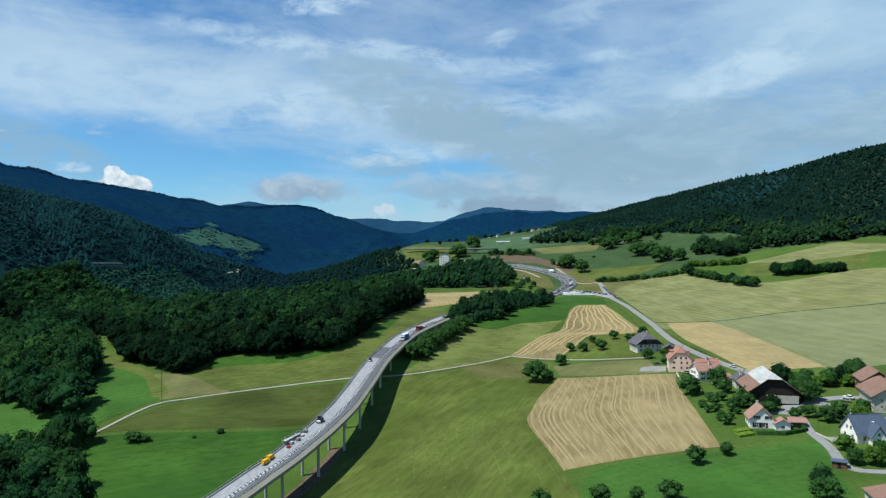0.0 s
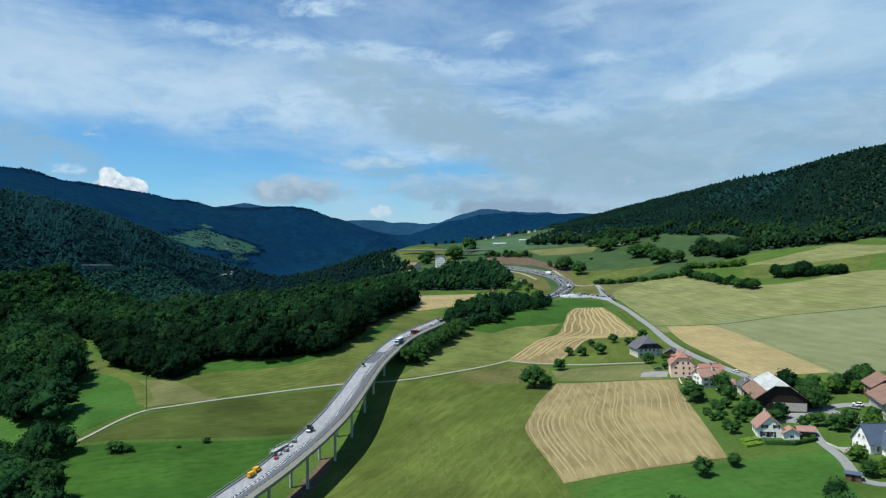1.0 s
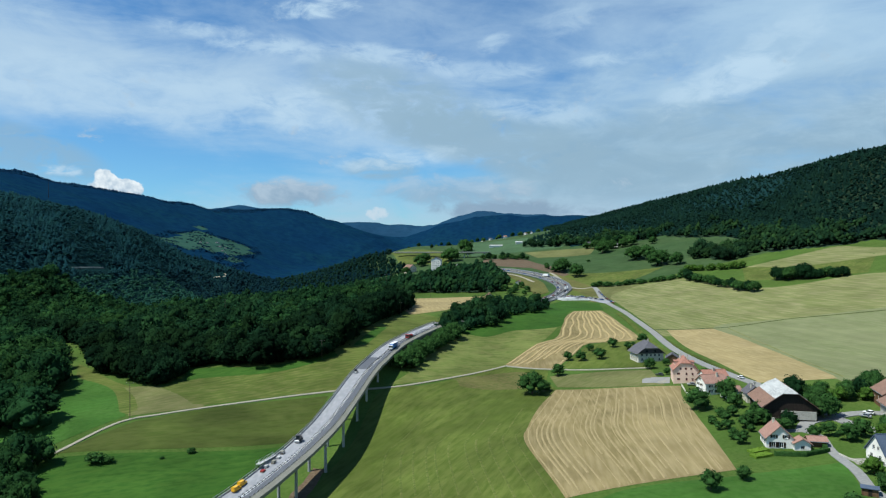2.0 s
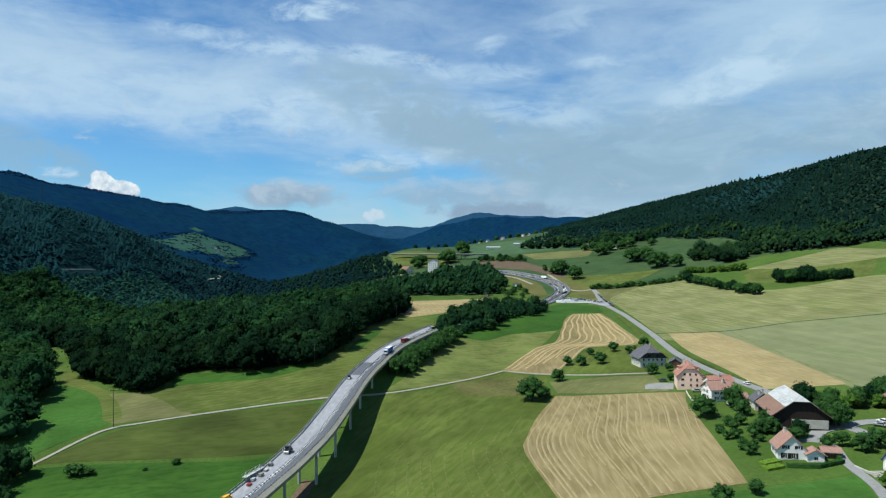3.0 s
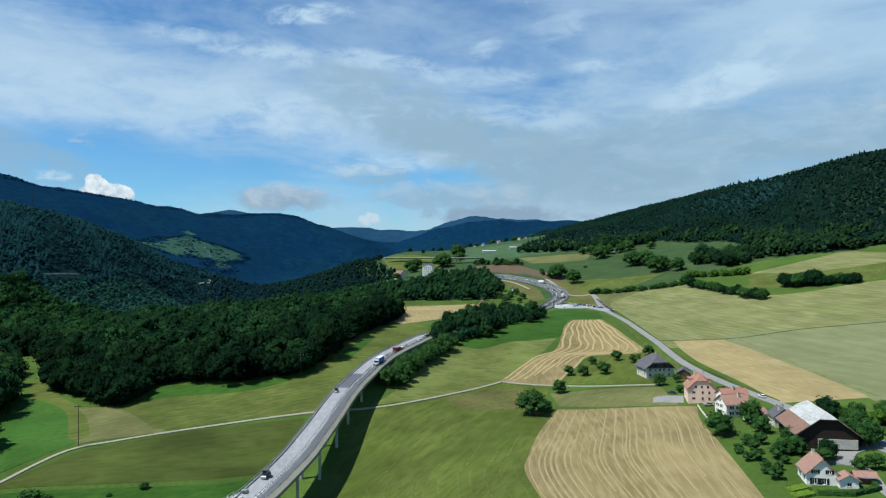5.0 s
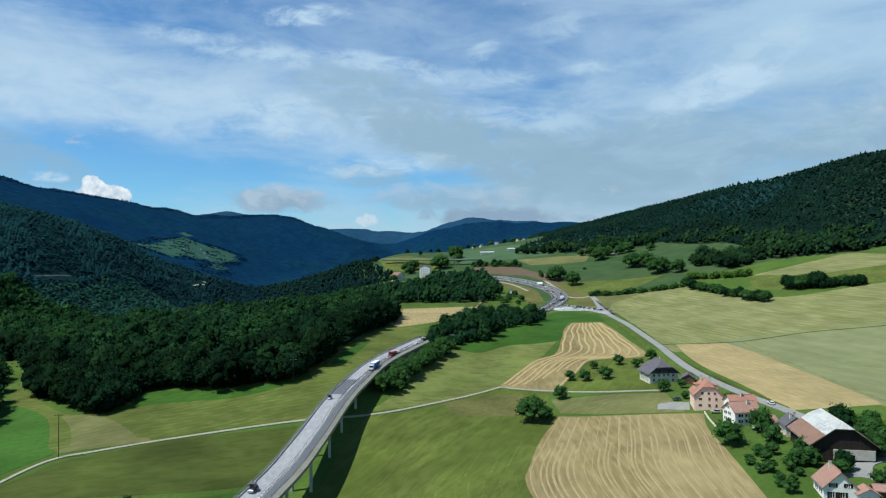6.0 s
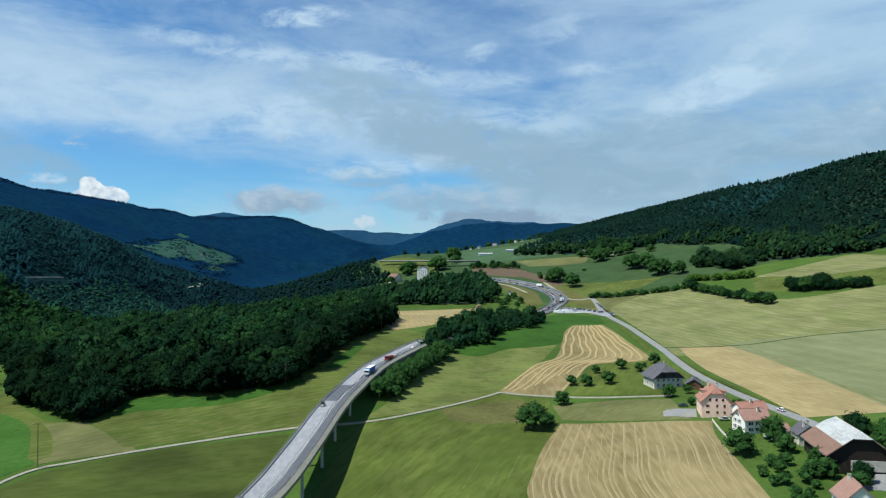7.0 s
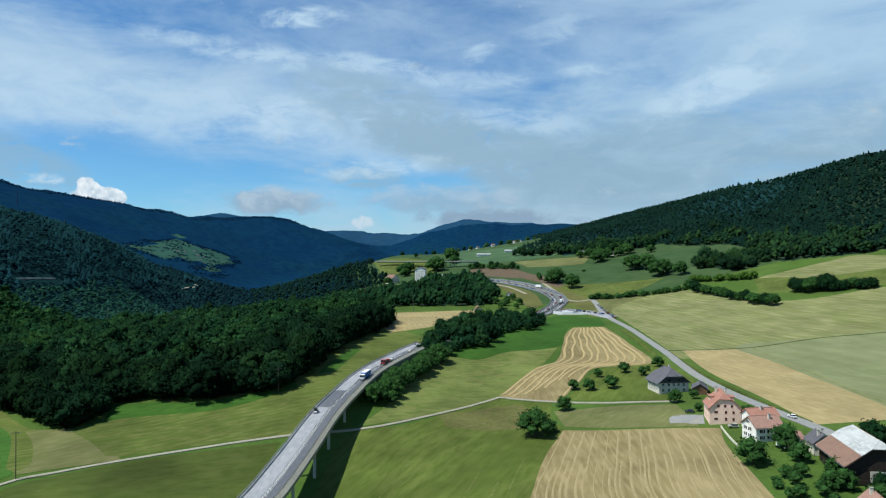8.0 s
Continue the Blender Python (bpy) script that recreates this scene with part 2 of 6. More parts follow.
M = {
    "meadow": mat("meadow", (0.0507, 0.0938, 0.0177), (0.0661, 0.1028, 0.0227), (0.0421, 0.0816, 0.0135), 0.018, 0.6, 0.95, bump=0.3, distort=0.15, blot=0.2),
    "dry": mat("dry_meadow", (0.0737, 0.0960, 0.0213), (0.0524, 0.0800, 0.0148), (0.0989, 0.1120, 0.0328), 0.05, 0.5, 0.95, bump=0.2, distort=0.3, stretch=(0.3, 1, 1), turn=26, sharp=0.25, blot=0.25, lines=(4.0, 30, 0.08)),
    "hay": mat("dry_hay_grass", (0.1080, 0.1130, 0.0430), (0.0820, 0.0980, 0.0310), (0.1280, 0.1260, 0.0560), 0.05, 0.5, 0.95, bump=0.2, stretch=(0.3, 1, 1), turn=40, sharp=0.25, blot=0.2),
    "bank": mat("rough_grass_bank", (0.0980, 0.1230, 0.0330), (0.1350, 0.1450, 0.0500), (0.0740, 0.1050, 0.0240), 0.05, 0.35, 0.95, bump=0.3, stretch=(0.4, 1, 1), turn=20, distort=0.6, sharp=0.2, blot=0.3),
    "brownish": mat("seeding_meadow", (0.0840, 0.0850, 0.0270), (0.0660, 0.0780, 0.0220), (0.1050, 0.0960, 0.0380), 0.06, 0.4, 0.95, bump=0.3, distort=0.5, sharp=0.2, blot=0.25),
    "lush": mat("lush_grass", (0.0270, 0.0740, 0.0110), (0.0370, 0.0860, 0.0130), (0.0220, 0.0640, 0.0090), 0.03, 0.5, 0.95, bump=0.2, blot=0.22, stretch=(0.4, 1, 1), turn=24, lines=(6.0, 24, 0.06)),
    "olive": mat("mown_grass", (0.0466, 0.0660, 0.0139), (0.0601, 0.0750, 0.0189), (0.0388, 0.0580, 0.0107), 0.05, 0.4, 0.95, bump=0.2, stretch=(0.4, 1, 1), turn=22, sharp=0.25, blot=0.3, lines=(6.0, 24, 0.08)),
    "lawn": mat("bright_lawn", (0.0352, 0.0927, 0.0152), (0.0458, 0.1017, 0.0199), (0.0299, 0.0819, 0.0123), 0.03, 0.4, 0.95, bump=0.2, sharp=0.2, blot=0.2, lines=(5.0, 20, 0.05)),
    # Bluish tint imitates the haze in front of the far clearing's grass.
    "clearing": mat("hazed_mountain_pasture", (0.0270, 0.0720, 0.0560), (0.0340, 0.0800, 0.0600), (0.0210, 0.0600, 0.0500), 0.006, 0.03, 0.95, bump=0.1, spec=0.0),
    "road": mat("pale_asphalt", (0.205, 0.208, 0.205), (0.175, 0.180, 0.180), (0.235, 0.236, 0.230), 0.1, 1.2, 0.85, bump=0.1),
    "mown": mat("streaked_meadow", (0.0627, 0.0880, 0.0168), (0.0882, 0.1080, 0.0264), (0.0519, 0.0770, 0.0128), 0.04, 0.45, 0.95, bump=0.2, stretch=(0.22, 1, 1), turn=64, distort=0.35, sharp=0.22, blot=0.25, lines=(9.0, 62, 0.08)),
    "pale": mat("pale_mown_field", (0.1420, 0.1530, 0.0600), (0.1040, 0.1240, 0.0400), (0.1900, 0.1860, 0.0920), 0.05, 0.4, 0.95, bump=0.2, stretch=(0.12, 1, 1), turn=-75, sharp=0.2, blot=0.15, lines=(7.0, -75, 0.07)),
    "sage": mat("young_crop", (0.1440, 0.1600, 0.0790), (0.1260, 0.1470, 0.0670), (0.1580, 0.1700, 0.0900), 0.03, 0.5, 0.95, bump=0.15, stretch=(0.2, 1, 1), turn=-75, blot=0.12, lines=(14.0, -80, 0.05)),
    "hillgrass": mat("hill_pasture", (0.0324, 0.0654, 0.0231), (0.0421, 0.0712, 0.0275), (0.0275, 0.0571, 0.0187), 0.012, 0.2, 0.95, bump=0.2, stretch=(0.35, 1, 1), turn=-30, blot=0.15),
    # Lighter and bluer than the nearer pasture: distance haze painted into the grass.
    "upland": mat("hazed_upper_pasture", (0.0480, 0.0920, 0.0440), (0.0560, 0.0980, 0.0480), (0.0420, 0.0830, 0.0400), 0.012, 0.2, 0.95, bump=0.2, blot=0.15),
    "wheat": mat("ripe_wheat", (0.2520, 0.2020, 0.0980), (0.2160, 0.1760, 0.0840), (0.2800, 0.2300, 0.1200), 0.05, 0.5, 0.95, bump=0.2, stretch=(0.25, 1, 1), turn=-82, sharp=0.2, blot=0.14, lines=(5.0, -84, 0.06)),
    "stubble": mat("stubble", (0.2000, 0.1610, 0.0780), (0.1480, 0.1200, 0.0540), (0.2350, 0.1920, 0.1000), 0.05, 0.6, 0.95, bump=0.25, stretch=(0.10, 1, 1), turn=84, sharp=0.16, blot=0.2),
    "row": mat("stubble_row", (0.2486, 0.2010, 0.1037), (0.2010, 0.1640, 0.0794), (0.2909, 0.2380, 0.1323), 0.12, 1.5, 0.9, bump=0.4),
    "straw": mat("straw", (0.3027, 0.2401, 0.1178), (0.2594, 0.1987, 0.0920), (0.3459, 0.2774, 0.1509), 0.4, 2.5, 0.9, bump=0.5),
    "earth": mat("bare_earth", (0.0968, 0.0686, 0.0458), (0.0748, 0.0572, 0.0370), (0.1232, 0.0968, 0.0669), 0.06, 0.6, 0.95, bump=0.4),
    "gravel": mat("gravel", (0.2484, 0.2346, 0.1840), (0.2116, 0.1978, 0.1518), (0.2852, 0.2714, 0.2254), 0.2, 2.0, 0.95, bump=0.3),
    "woodfloor": mat("forest_floor", (0.0163, 0.0346, 0.0190), (0.0214, 0.0413, 0.0211), (0.0133, 0.0288, 0.0169), 0.05, 0.3, 1.0, bump=0.3),
    # Distance haze is painted in: the blue is air over ordinary green forest.
    "farwood": mat("hazed_distant_forest", (0.0037, 0.0206, 0.0549), (0.0052, 0.0284, 0.0504), (0.0030, 0.0176, 0.0468), 0.003, 0.03, 1.0, bump=0.05, bump_scale=0.03, spec=0.0, blot=0.12, sharp=0.2),
    "asphalt": mat("asphalt", (0.1000, 0.1080, 0.1180), (0.0820, 0.0900, 0.0990), (0.1180, 0.1250, 0.1350), 0.15, 1.5, 0.85, bump=0.1),
    "lane": mat("worn_asphalt", (0.098, 0.106, 0.124), (0.080, 0.088, 0.104), (0.112, 0.120, 0.136), 0.1, 1.2, 0.85, bump=0.1, stretch=(1, 0.3, 1)),
    "milled": mat("milled_road", (0.2420, 0.2508, 0.2710), (0.1892, 0.1980, 0.2182), (0.2860, 0.2922, 0.3098), 0.08, 0.7, 0.85, bump=0.2, stretch=(1, 0.35, 1)),
    "concrete": mat("concrete", (0.2346, 0.2300, 0.1950), (0.1978, 0.1950, 0.1656), (0.2622, 0.2558, 0.2226), 0.12, 1.2, 0.85, bump=0.1),
    "pier": mat("pier_concrete", (0.330, 0.342, 0.340), (0.275, 0.286, 0.284), (0.365, 0.376, 0.372), 0.3, 2.0, 0.85, bump=0.1),
    "white": mat("white_paint", (0.720, 0.730, 0.740), (0.640, 0.650, 0.660), (0.780, 0.780, 0.780), 0.5, 3.0, 0.6, spec=0.4, bump=0.05),
    "steel": mat("galvanised_steel", (0.420, 0.430, 0.440), (0.340, 0.350, 0.360), None, 0.8, 5.0, 0.45, 0.8, 0.05),
    "darksteel": mat("dark_steel", (0.040, 0.044, 0.050), (0.060, 0.064, 0.070), None, 0.8, 5.0, 0.5, 0.5, 0.05),
    "yellow": mat("yellow_paint", (0.720, 0.380, 0.015), (0.640, 0.320, 0.010), None, 1.0, 6.0, 0.4, spec=0.4, bump=0.02),
    "red": mat("red_paint", (0.2800, 0.0300, 0.0260), (0.2200, 0.0240, 0.0220), (0.3000, 0.0340, 0.0300), 1.0, 6.0, 0.4, spec=0.4, bump=0.02),
    "blue": mat("blue_paint", (0.040, 0.160, 0.480), (0.030, 0.120, 0.400), None, 1.0, 6.0, 0.4, spec=0.4, bump=0.02),
    "silver": mat("silver_paint", (0.480, 0.490, 0.510), (0.440, 0.450, 0.470), None, 1.0, 6.0, 0.35, 0.4, 0.02),
    "black": mat("black_paint", (0.018, 0.019, 0.021), (0.025, 0.026, 0.028), None, 1.0, 6.0, 0.4, spec=0.4, bump=0.02),
    "rubber": mat("rubber", (0.020, 0.020, 0.020), (0.030, 0.030, 0.030), None, 3.0, 9.0, 0.9, bump=0.1),
    "glass": mat("window_glass", (0.020, 0.026, 0.032), (0.028, 0.034, 0.040), None, 0.5, 2.0, 0.08, spec=0.6, bump=0.0),
    "render_white": mat("white_render", (0.740, 0.720, 0.680), (0.660, 0.640, 0.600), (0.780, 0.765, 0.730), 0.25, 2.0, 0.9, bump=0.06),
    "render_cream": mat("cream_render", (0.520, 0.500, 0.420), (0.450, 0.430, 0.360), (0.560, 0.545, 0.470), 0.25, 2.0, 0.9, bump=0.06),
    "render_pink": mat("pink_render", (0.720, 0.520, 0.420), (0.660, 0.470, 0.375), (0.750, 0.560, 0.460), 0.25, 2.0, 0.9, bump=0.06),
    "rock_wall": mat("field_stone", (0.400, 0.385, 0.345), (0.300, 0.290, 0.260), (0.480, 0.460, 0.415), 0.6, 2.5, 0.9, bump=0.4),
    "rock_cut": mat("grey_rock_cut", (0.060, 0.085, 0.088), (0.040, 0.060, 0.064), (0.085, 0.110, 0.110), 0.05, 0.3, 0.95, bump=0.4),
    "tile_red": mat("red_clay_tile", (0.3, 0.1456, 0.108), (0.24, 0.1176, 0.09), (0.345, 0.1904, 0.15), 0.35, 2.6, 0.85, bump=0.4, bump_scale=2.2),
    "tile_orange": mat("orange_clay_tile", (0.27, 0.1562, 0.1242), (0.22, 0.1298, 0.1035), (0.315, 0.2002, 0.1667), 0.35, 2.6, 0.85, bump=0.4, bump_scale=2.2),
    "tile_brown": mat("brown_clay_tile", (0.190, 0.115, 0.086), (0.150, 0.094, 0.074), (0.230, 0.150, 0.118), 0.35, 2.6, 0.85, bump=0.4, bump_scale=2.2),
    "slate": mat("grey_slate", (0.090, 0.090, 0.104), (0.070, 0.070, 0.084), (0.118, 0.116, 0.128), 0.35, 2.6, 0.7, bump=0.3, bump_scale=2.2),
    "slate_blue": mat("blue_slate", (0.070, 0.095, 0.140), (0.056, 0.078, 0.118), (0.090, 0.115, 0.165), 0.35, 2.6, 0.6, bump=0.3, bump_scale=2.2),
    "sheet": mat("weathered_sheet", (0.380, 0.395, 0.395), (0.270, 0.282, 0.282), (0.440, 0.450, 0.450), 0.35, 1.4, 0.6, bump=0.2, stretch=(1, 0.25, 1)),
    "timber": mat("dark_timber", (0.026, 0.021, 0.018), (0.038, 0.030, 0.025), (0.018, 0.015, 0.013), 0.5, 3.0, 0.85, bump=0.2, stretch=(3, 3, 0.4)),
    "timber_brown": mat("brown_timber", (0.130, 0.075, 0.042), (0.095, 0.055, 0.032), (0.165, 0.100, 0.060), 0.5, 3.0, 0.8, bump=0.2, stretch=(3, 3, 0.4)),
    "pole": mat("pole_wood", (0.085, 0.070, 0.055), (0.060, 0.050, 0.040), (0.120, 0.100, 0.080), 1.0, 6.0, 0.9, bump=0.2, stretch=(3, 3, 0.3)),
    "bark": mat("bark", (0.070, 0.052, 0.038), (0.045, 0.035, 0.026), (0.095, 0.075, 0.058), 0.8, 5.0, 0.95, bump=0.4, stretch=(2, 2, 0.4)),
    "leaf": mat("broad_leaves", (0.0439, 0.1170, 0.0297), (0.0333, 0.0954, 0.0253), (0.0605, 0.1431, 0.0386), 0.10, 0.8, 0.75, island=0.4, bump=0, spec=0.02, through_light=0.4, tree=(0.0756, 0.1617, 0.0386)),
    "hedge_bright": mat("clipped_hedge_leaves", (0.085, 0.150, 0.018), (0.070, 0.130, 0.015), (0.105, 0.170, 0.024), 0.3, 2.0, 0.75, island=0.2, bump=0.3, spec=0.04),
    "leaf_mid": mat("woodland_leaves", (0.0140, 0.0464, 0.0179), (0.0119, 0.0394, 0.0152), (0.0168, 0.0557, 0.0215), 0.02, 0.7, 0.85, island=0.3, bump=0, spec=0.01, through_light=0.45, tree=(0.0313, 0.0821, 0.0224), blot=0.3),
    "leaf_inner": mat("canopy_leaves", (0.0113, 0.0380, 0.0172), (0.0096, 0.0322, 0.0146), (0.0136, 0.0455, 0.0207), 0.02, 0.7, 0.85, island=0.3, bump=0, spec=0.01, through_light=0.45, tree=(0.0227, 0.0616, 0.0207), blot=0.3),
    "leaf_light": mat("light_leaves", (0.0728, 0.1625, 0.0247), (0.0572, 0.1365, 0.0208), (0.0936, 0.1846, 0.0338), 0.12, 0.8, 0.75, island=0.35, bump=0, spec=0.02, through_light=0.4, tree=(0.1040, 0.1950, 0.0390)),
    # Darkened copy of the woodland leaves, painting shade on the home forest's front.
    "leaf_shaded": mat("shaded_leaves", (0.0077, 0.0248, 0.0115), (0.0066, 0.0210, 0.0096), (0.0095, 0.0296, 0.0136), 0.02, 0.7, 0.85, island=0.3, bump=0, spec=0.01, through_light=0.45, tree=(0.0150, 0.0403, 0.0136), blot=0.3),
    # Some blue haze of the valley air is mixed into this leaf colour.
    "wood_belt": mat("hazed_valley_forest", (0.0086, 0.0293, 0.0234), (0.0073, 0.0248, 0.0199), (0.0103, 0.0351, 0.0281), 0.02, 0.7, 0.85, island=0.05, bump=0, spec=0.01, through_light=0.45, tree=(0.0144, 0.0432, 0.0270), blot=0.35, soft=0.15, vary=0.10),
    # Haze painted in: blue outweighs green to set the hillside back.
    "wood_spruce": mat("hazed_spruce_forest", (0.0121, 0.0473, 0.0594), (0.0102, 0.0401, 0.0505), (0.0145, 0.0568, 0.0713), 0.02, 0.7, 0.85, island=0.05, bump=0, spec=0.01, through_light=0.45, tree=(0.0165, 0.0616, 0.0638), blot=0.4, soft=0.15, vary=0.10),
    # Undergrowth takes the same painted haze blue as its trees.
    "slopefloor": mat("hazed_undergrowth", (0.0081, 0.0270, 0.0286), (0.0099, 0.0315, 0.0314), (0.0072, 0.0242, 0.0268), 0.01, 0.15, 1.0, bump=0.3, spec=0.0),
    "wood_rim": mat("forest_edge_leaves", (0.0142, 0.0408, 0.0190), (0.0121, 0.0347, 0.0162), (0.0171, 0.0490, 0.0228), 0.02, 0.7, 0.85, island=0.2, bump=0, spec=0.01, through_light=0.45, tree=(0.0323, 0.0760, 0.0228), blot=0.3, soft=0.4),
    # Darker copy of the hillside spruce: the hollow's shade and haze painted in.
    "wood_hollow": mat("shaded_hazy_spruce", (0.0077, 0.0297, 0.0414), (0.0065, 0.0253, 0.0352), (0.0092, 0.0356, 0.0497), 0.02, 0.7, 0.85, island=0.05, bump=0, spec=0.01, through_light=0.45, tree=(0.0099, 0.0369, 0.0441), blot=0.3, soft=0.15, vary=0.10),
    # Teal shift puts thin haze into the colour of green leaves.
    "wood_mix": mat("hazed_mixed_forest", (0.0213, 0.0768, 0.0599), (0.0181, 0.0653, 0.0509), (0.0255, 0.0922, 0.0718), 0.02, 0.7, 0.85, island=0.05, bump=0, spec=0.01, through_light=0.45, tree=(0.0338, 0.1032, 0.0672), blot=0.3, soft=0.15, vary=0.10),
    # Paler blue stands in for the thicker haze over the farthest mountains.
    "summits": mat("hazed_summits", (0.0120, 0.0420, 0.0840), (0.0145, 0.0460, 0.0890), (0.0105, 0.0380, 0.0770), 0.006, 0.03, 1.0, bump=0.3, bump_scale=0.03, spec=0.0),
    # Aerial haze is put into these crowns' blue, to match the slope below.
    "wood_far": mat("hazed_far_forest", (0.0061, 0.0297, 0.0720), (0.0052, 0.0253, 0.0612), (0.0074, 0.0356, 0.0864), 0.02, 0.7, 0.85, island=0.05, bump=0, spec=0.01, through_light=0.45, tree=(0.0065, 0.0315, 0.0738), blot=0.2, soft=0.15, vary=0.16),
}

# -- building helpers --
def mesh_ob(name, verts, faces, material, smooth_shade=False):
    me = bpy.data.meshes.new(name)
    me.from_pydata([tuple(v) for v in verts], [], faces)
    for mt in material if isinstance(material, (list, tuple)) else [material]:
        me.materials.append(mt)
    if smooth_shade:
        me.polygons.foreach_set("use_smooth", [True] * len(me.polygons))
    me.update()
    return new(name, me)


def part(name, bm, material, parent=None, label="", loc=None):
    """Links a bmesh as one mesh object, under a thing or a part."""
    me = bpy.data.meshes.new(name)
    bmesh.ops.recalc_face_normals(bm, faces=bm.faces)
    bm.to_mesh(me)
    bm.free()
    me.materials.append(M[material] if isinstance(material, str) else material)
    ob = new(name, me)
    if parent:
        ob.parent = parent
    if loc:
        ob.location = loc
    return tagged(ob, label)


def thing(name, m, label, category, group="", kind=""):
    ob = new(name)
    ob.empty_display_size = 0.5
    ob.matrix_basis = m
    return tagged(ob, label, category, group, kind)


def box(bm, x0, x1, y0, y1, z0, z1, rot=None):
    vs = [bm.verts.new((x, y, z)) for z in (z0, z1) for x, y in ((x0, y0), (x1, y0), (x1, y1), (x0, y1))]
    if rot is not None:
        for v in vs:
            v.co = rot @ v.co
    for f in ((3, 2, 1, 0), (4, 5, 6, 7), (0, 1, 5, 4), (1, 2, 6, 5), (2, 3, 7, 6), (3, 0, 4, 7)):
        bm.faces.new([vs[i] for i in f])
    return vs


def tube(bm, a, b, r0, r1=None, sides=8):
    a, b = Vector(a), Vector(b)
    r1 = r0 if r1 is None else r1
    q = (b - a).to_track_quat("Z", "Y")
    rings = []
    for p, r in ((a, r0), (b, r1)):
        rings.append([bm.verts.new(p + q @ Vector((r * math.cos(t), r * math.sin(t), 0))) for t in (2 * math.pi * i / sides for i in range(sides))])
    for i in range(sides):
        bm.faces.new((rings[0][i], rings[0][(i + 1) % sides], rings[1][(i + 1) % sides], rings[1][i]))
    bm.faces.new(rings[0][::-1])
    bm.faces.new(rings[1])


def new_box(*a, bevel=0.0, **k):
    bm = bmesh.new()
    box(bm, *a, **k)
    if bevel:
        bmesh.ops.bevel(bm, geom=bm.edges[:], offset=bevel, segments=2, affect="EDGES", profile=0.6)
    return bm


def curve(pts, step=4.0):
    """Smooth line through the points, at about even steps."""
    p = [Vector(q) for q in pts]
    p = [2 * p[0] - p[1], *p, 2 * p[-1] - p[-2]]
    out = []
    for a, b, c, d in zip(p, p[1:], p[2:], p[3:]):
        n = max(2, round((c - b).length / step))
        for i in range(n):
            t = i / n
            out.append(0.5 * (2 * b + (c - a) * t + (2 * a - 5 * b + 4 * c - d) * t * t + (3 * b - a - 3 * c + d) * t ** 3))
    out.append(p[-2])
    return out


def sides_of(line):
    """Right-hand unit normals in plan along a line."""
    res = []
    for i in range(len(line)):
        d = line[min(i + 1, len(line) - 1)] - line[max(i - 1, 0)]
        d = Vector((d.x, d.y)).normalized()
        res.append(Vector((d.y, -d.x)))
    return res


def sweep(name, line, heights, profile, material, closed=True, cap=True):
    """Carries a profile of (offset to the right, up) along a line of plan points with given heights."""
    ns = sides_of(line)
    verts, faces, k = [], [], len(profile)
    for p, n, z in zip(line, ns, heights):
        verts += [(p.x + n.x * u, p.y + n.y * u, z + w) for u, w in profile]
    m = len(line)
    for i in range(m - 1):
        for j in range(k if closed else k - 1):
            a, b = i * k + j, i * k + (j + 1) % k
            faces.append((a, b, b + k, a + k))
    if closed and cap:
        faces += [tuple(range(k))[::-1], tuple(range((m - 1) * k, m * k))]
    return mesh_ob(name, verts, faces, material)


def ribbon(name, pts, width, material, lift, label, cols=5, step=4.0, edge=0.3):
    """A road or path laid on the land, with a small step down at its edges."""
    line = curve([(x, y, 0) for x, y in pts], step)
    ns = sides_of(line)
    offs = [-width / 2] + [width * (i / (cols - 1) - 0.5) for i in range(cols)] + [width / 2]
    verts, faces = [], []
    rough = random.Random(name)
    for p, n in zip(line, ns):
        w = 1 + rough.uniform(-0.04, 0.04) * edge
        for j, u in enumerate(offs):
            x, y = p.x + n.x * u * w, p.y + n.y * u * w
            verts.append((x, y, land(x, y) + (lift if 0 < j < len(offs) - 1 else -0.3)))
    k = len(offs)
    for i in range(len(line) - 1):
        for j in range(k - 1):
            a = i * k + j
            faces.append((a, a + 1, a + 1 + k, a + k))
    return tagged(mesh_ob(name, verts, faces, material), label, "", "", "structure")


def patch(name, left, right, material, lift, label, cell=6.0, wobble=0.0):
    """A field laid on the land between two border lines that run the same way."""
    a, b = curve([(*p, 0) for p in left], 5.0), curve([(*p, 0) for p in right], 5.0)
    n = max(len(a), len(b), 3)
    at = lambda line, t: line[min(int(t * (len(line) - 1)), len(line) - 2)].lerp(line[min(int(t * (len(line) - 1)), len(line) - 2) + 1], t * (len(line) - 1) - min(int(t * (len(line) - 1)), len(line) - 2))
    span = max((at(a, t) - at(b, t)).length for t in (0, 0.25, 0.5, 0.75, 1))
    k = max(3, int(span / cell) + 1)
    verts, faces = [], []
    rough = random.Random(name)
    for i in range(n):
        p, q = at(a, i / (n - 1)), at(b, i / (n - 1))
        e0, e1 = rough.uniform(-wobble, wobble), rough.uniform(-wobble, wobble)
        d = (q - p).normalized() if (q - p).length > 1e-3 else Vector((1, 0, 0))
        p, q = p + d * e0, q + d * e1
        for j in range(k):
            v = p.lerp(q, j / (k - 1))
            rim = j in (0, k - 1) or i in (0, n - 1)
            verts.append((v.x, v.y, v.z + land(v.x, v.y) + (lift if not rim else lift * 0.4)))
    for i in range(n - 1):
        for j in range(k - 1):
            c = i * k + j
            faces.append((c, c + 1, c + 1 + k, c + k))
    return tagged(mesh_ob(name, verts, faces, material, True), label, "", "", "structure")


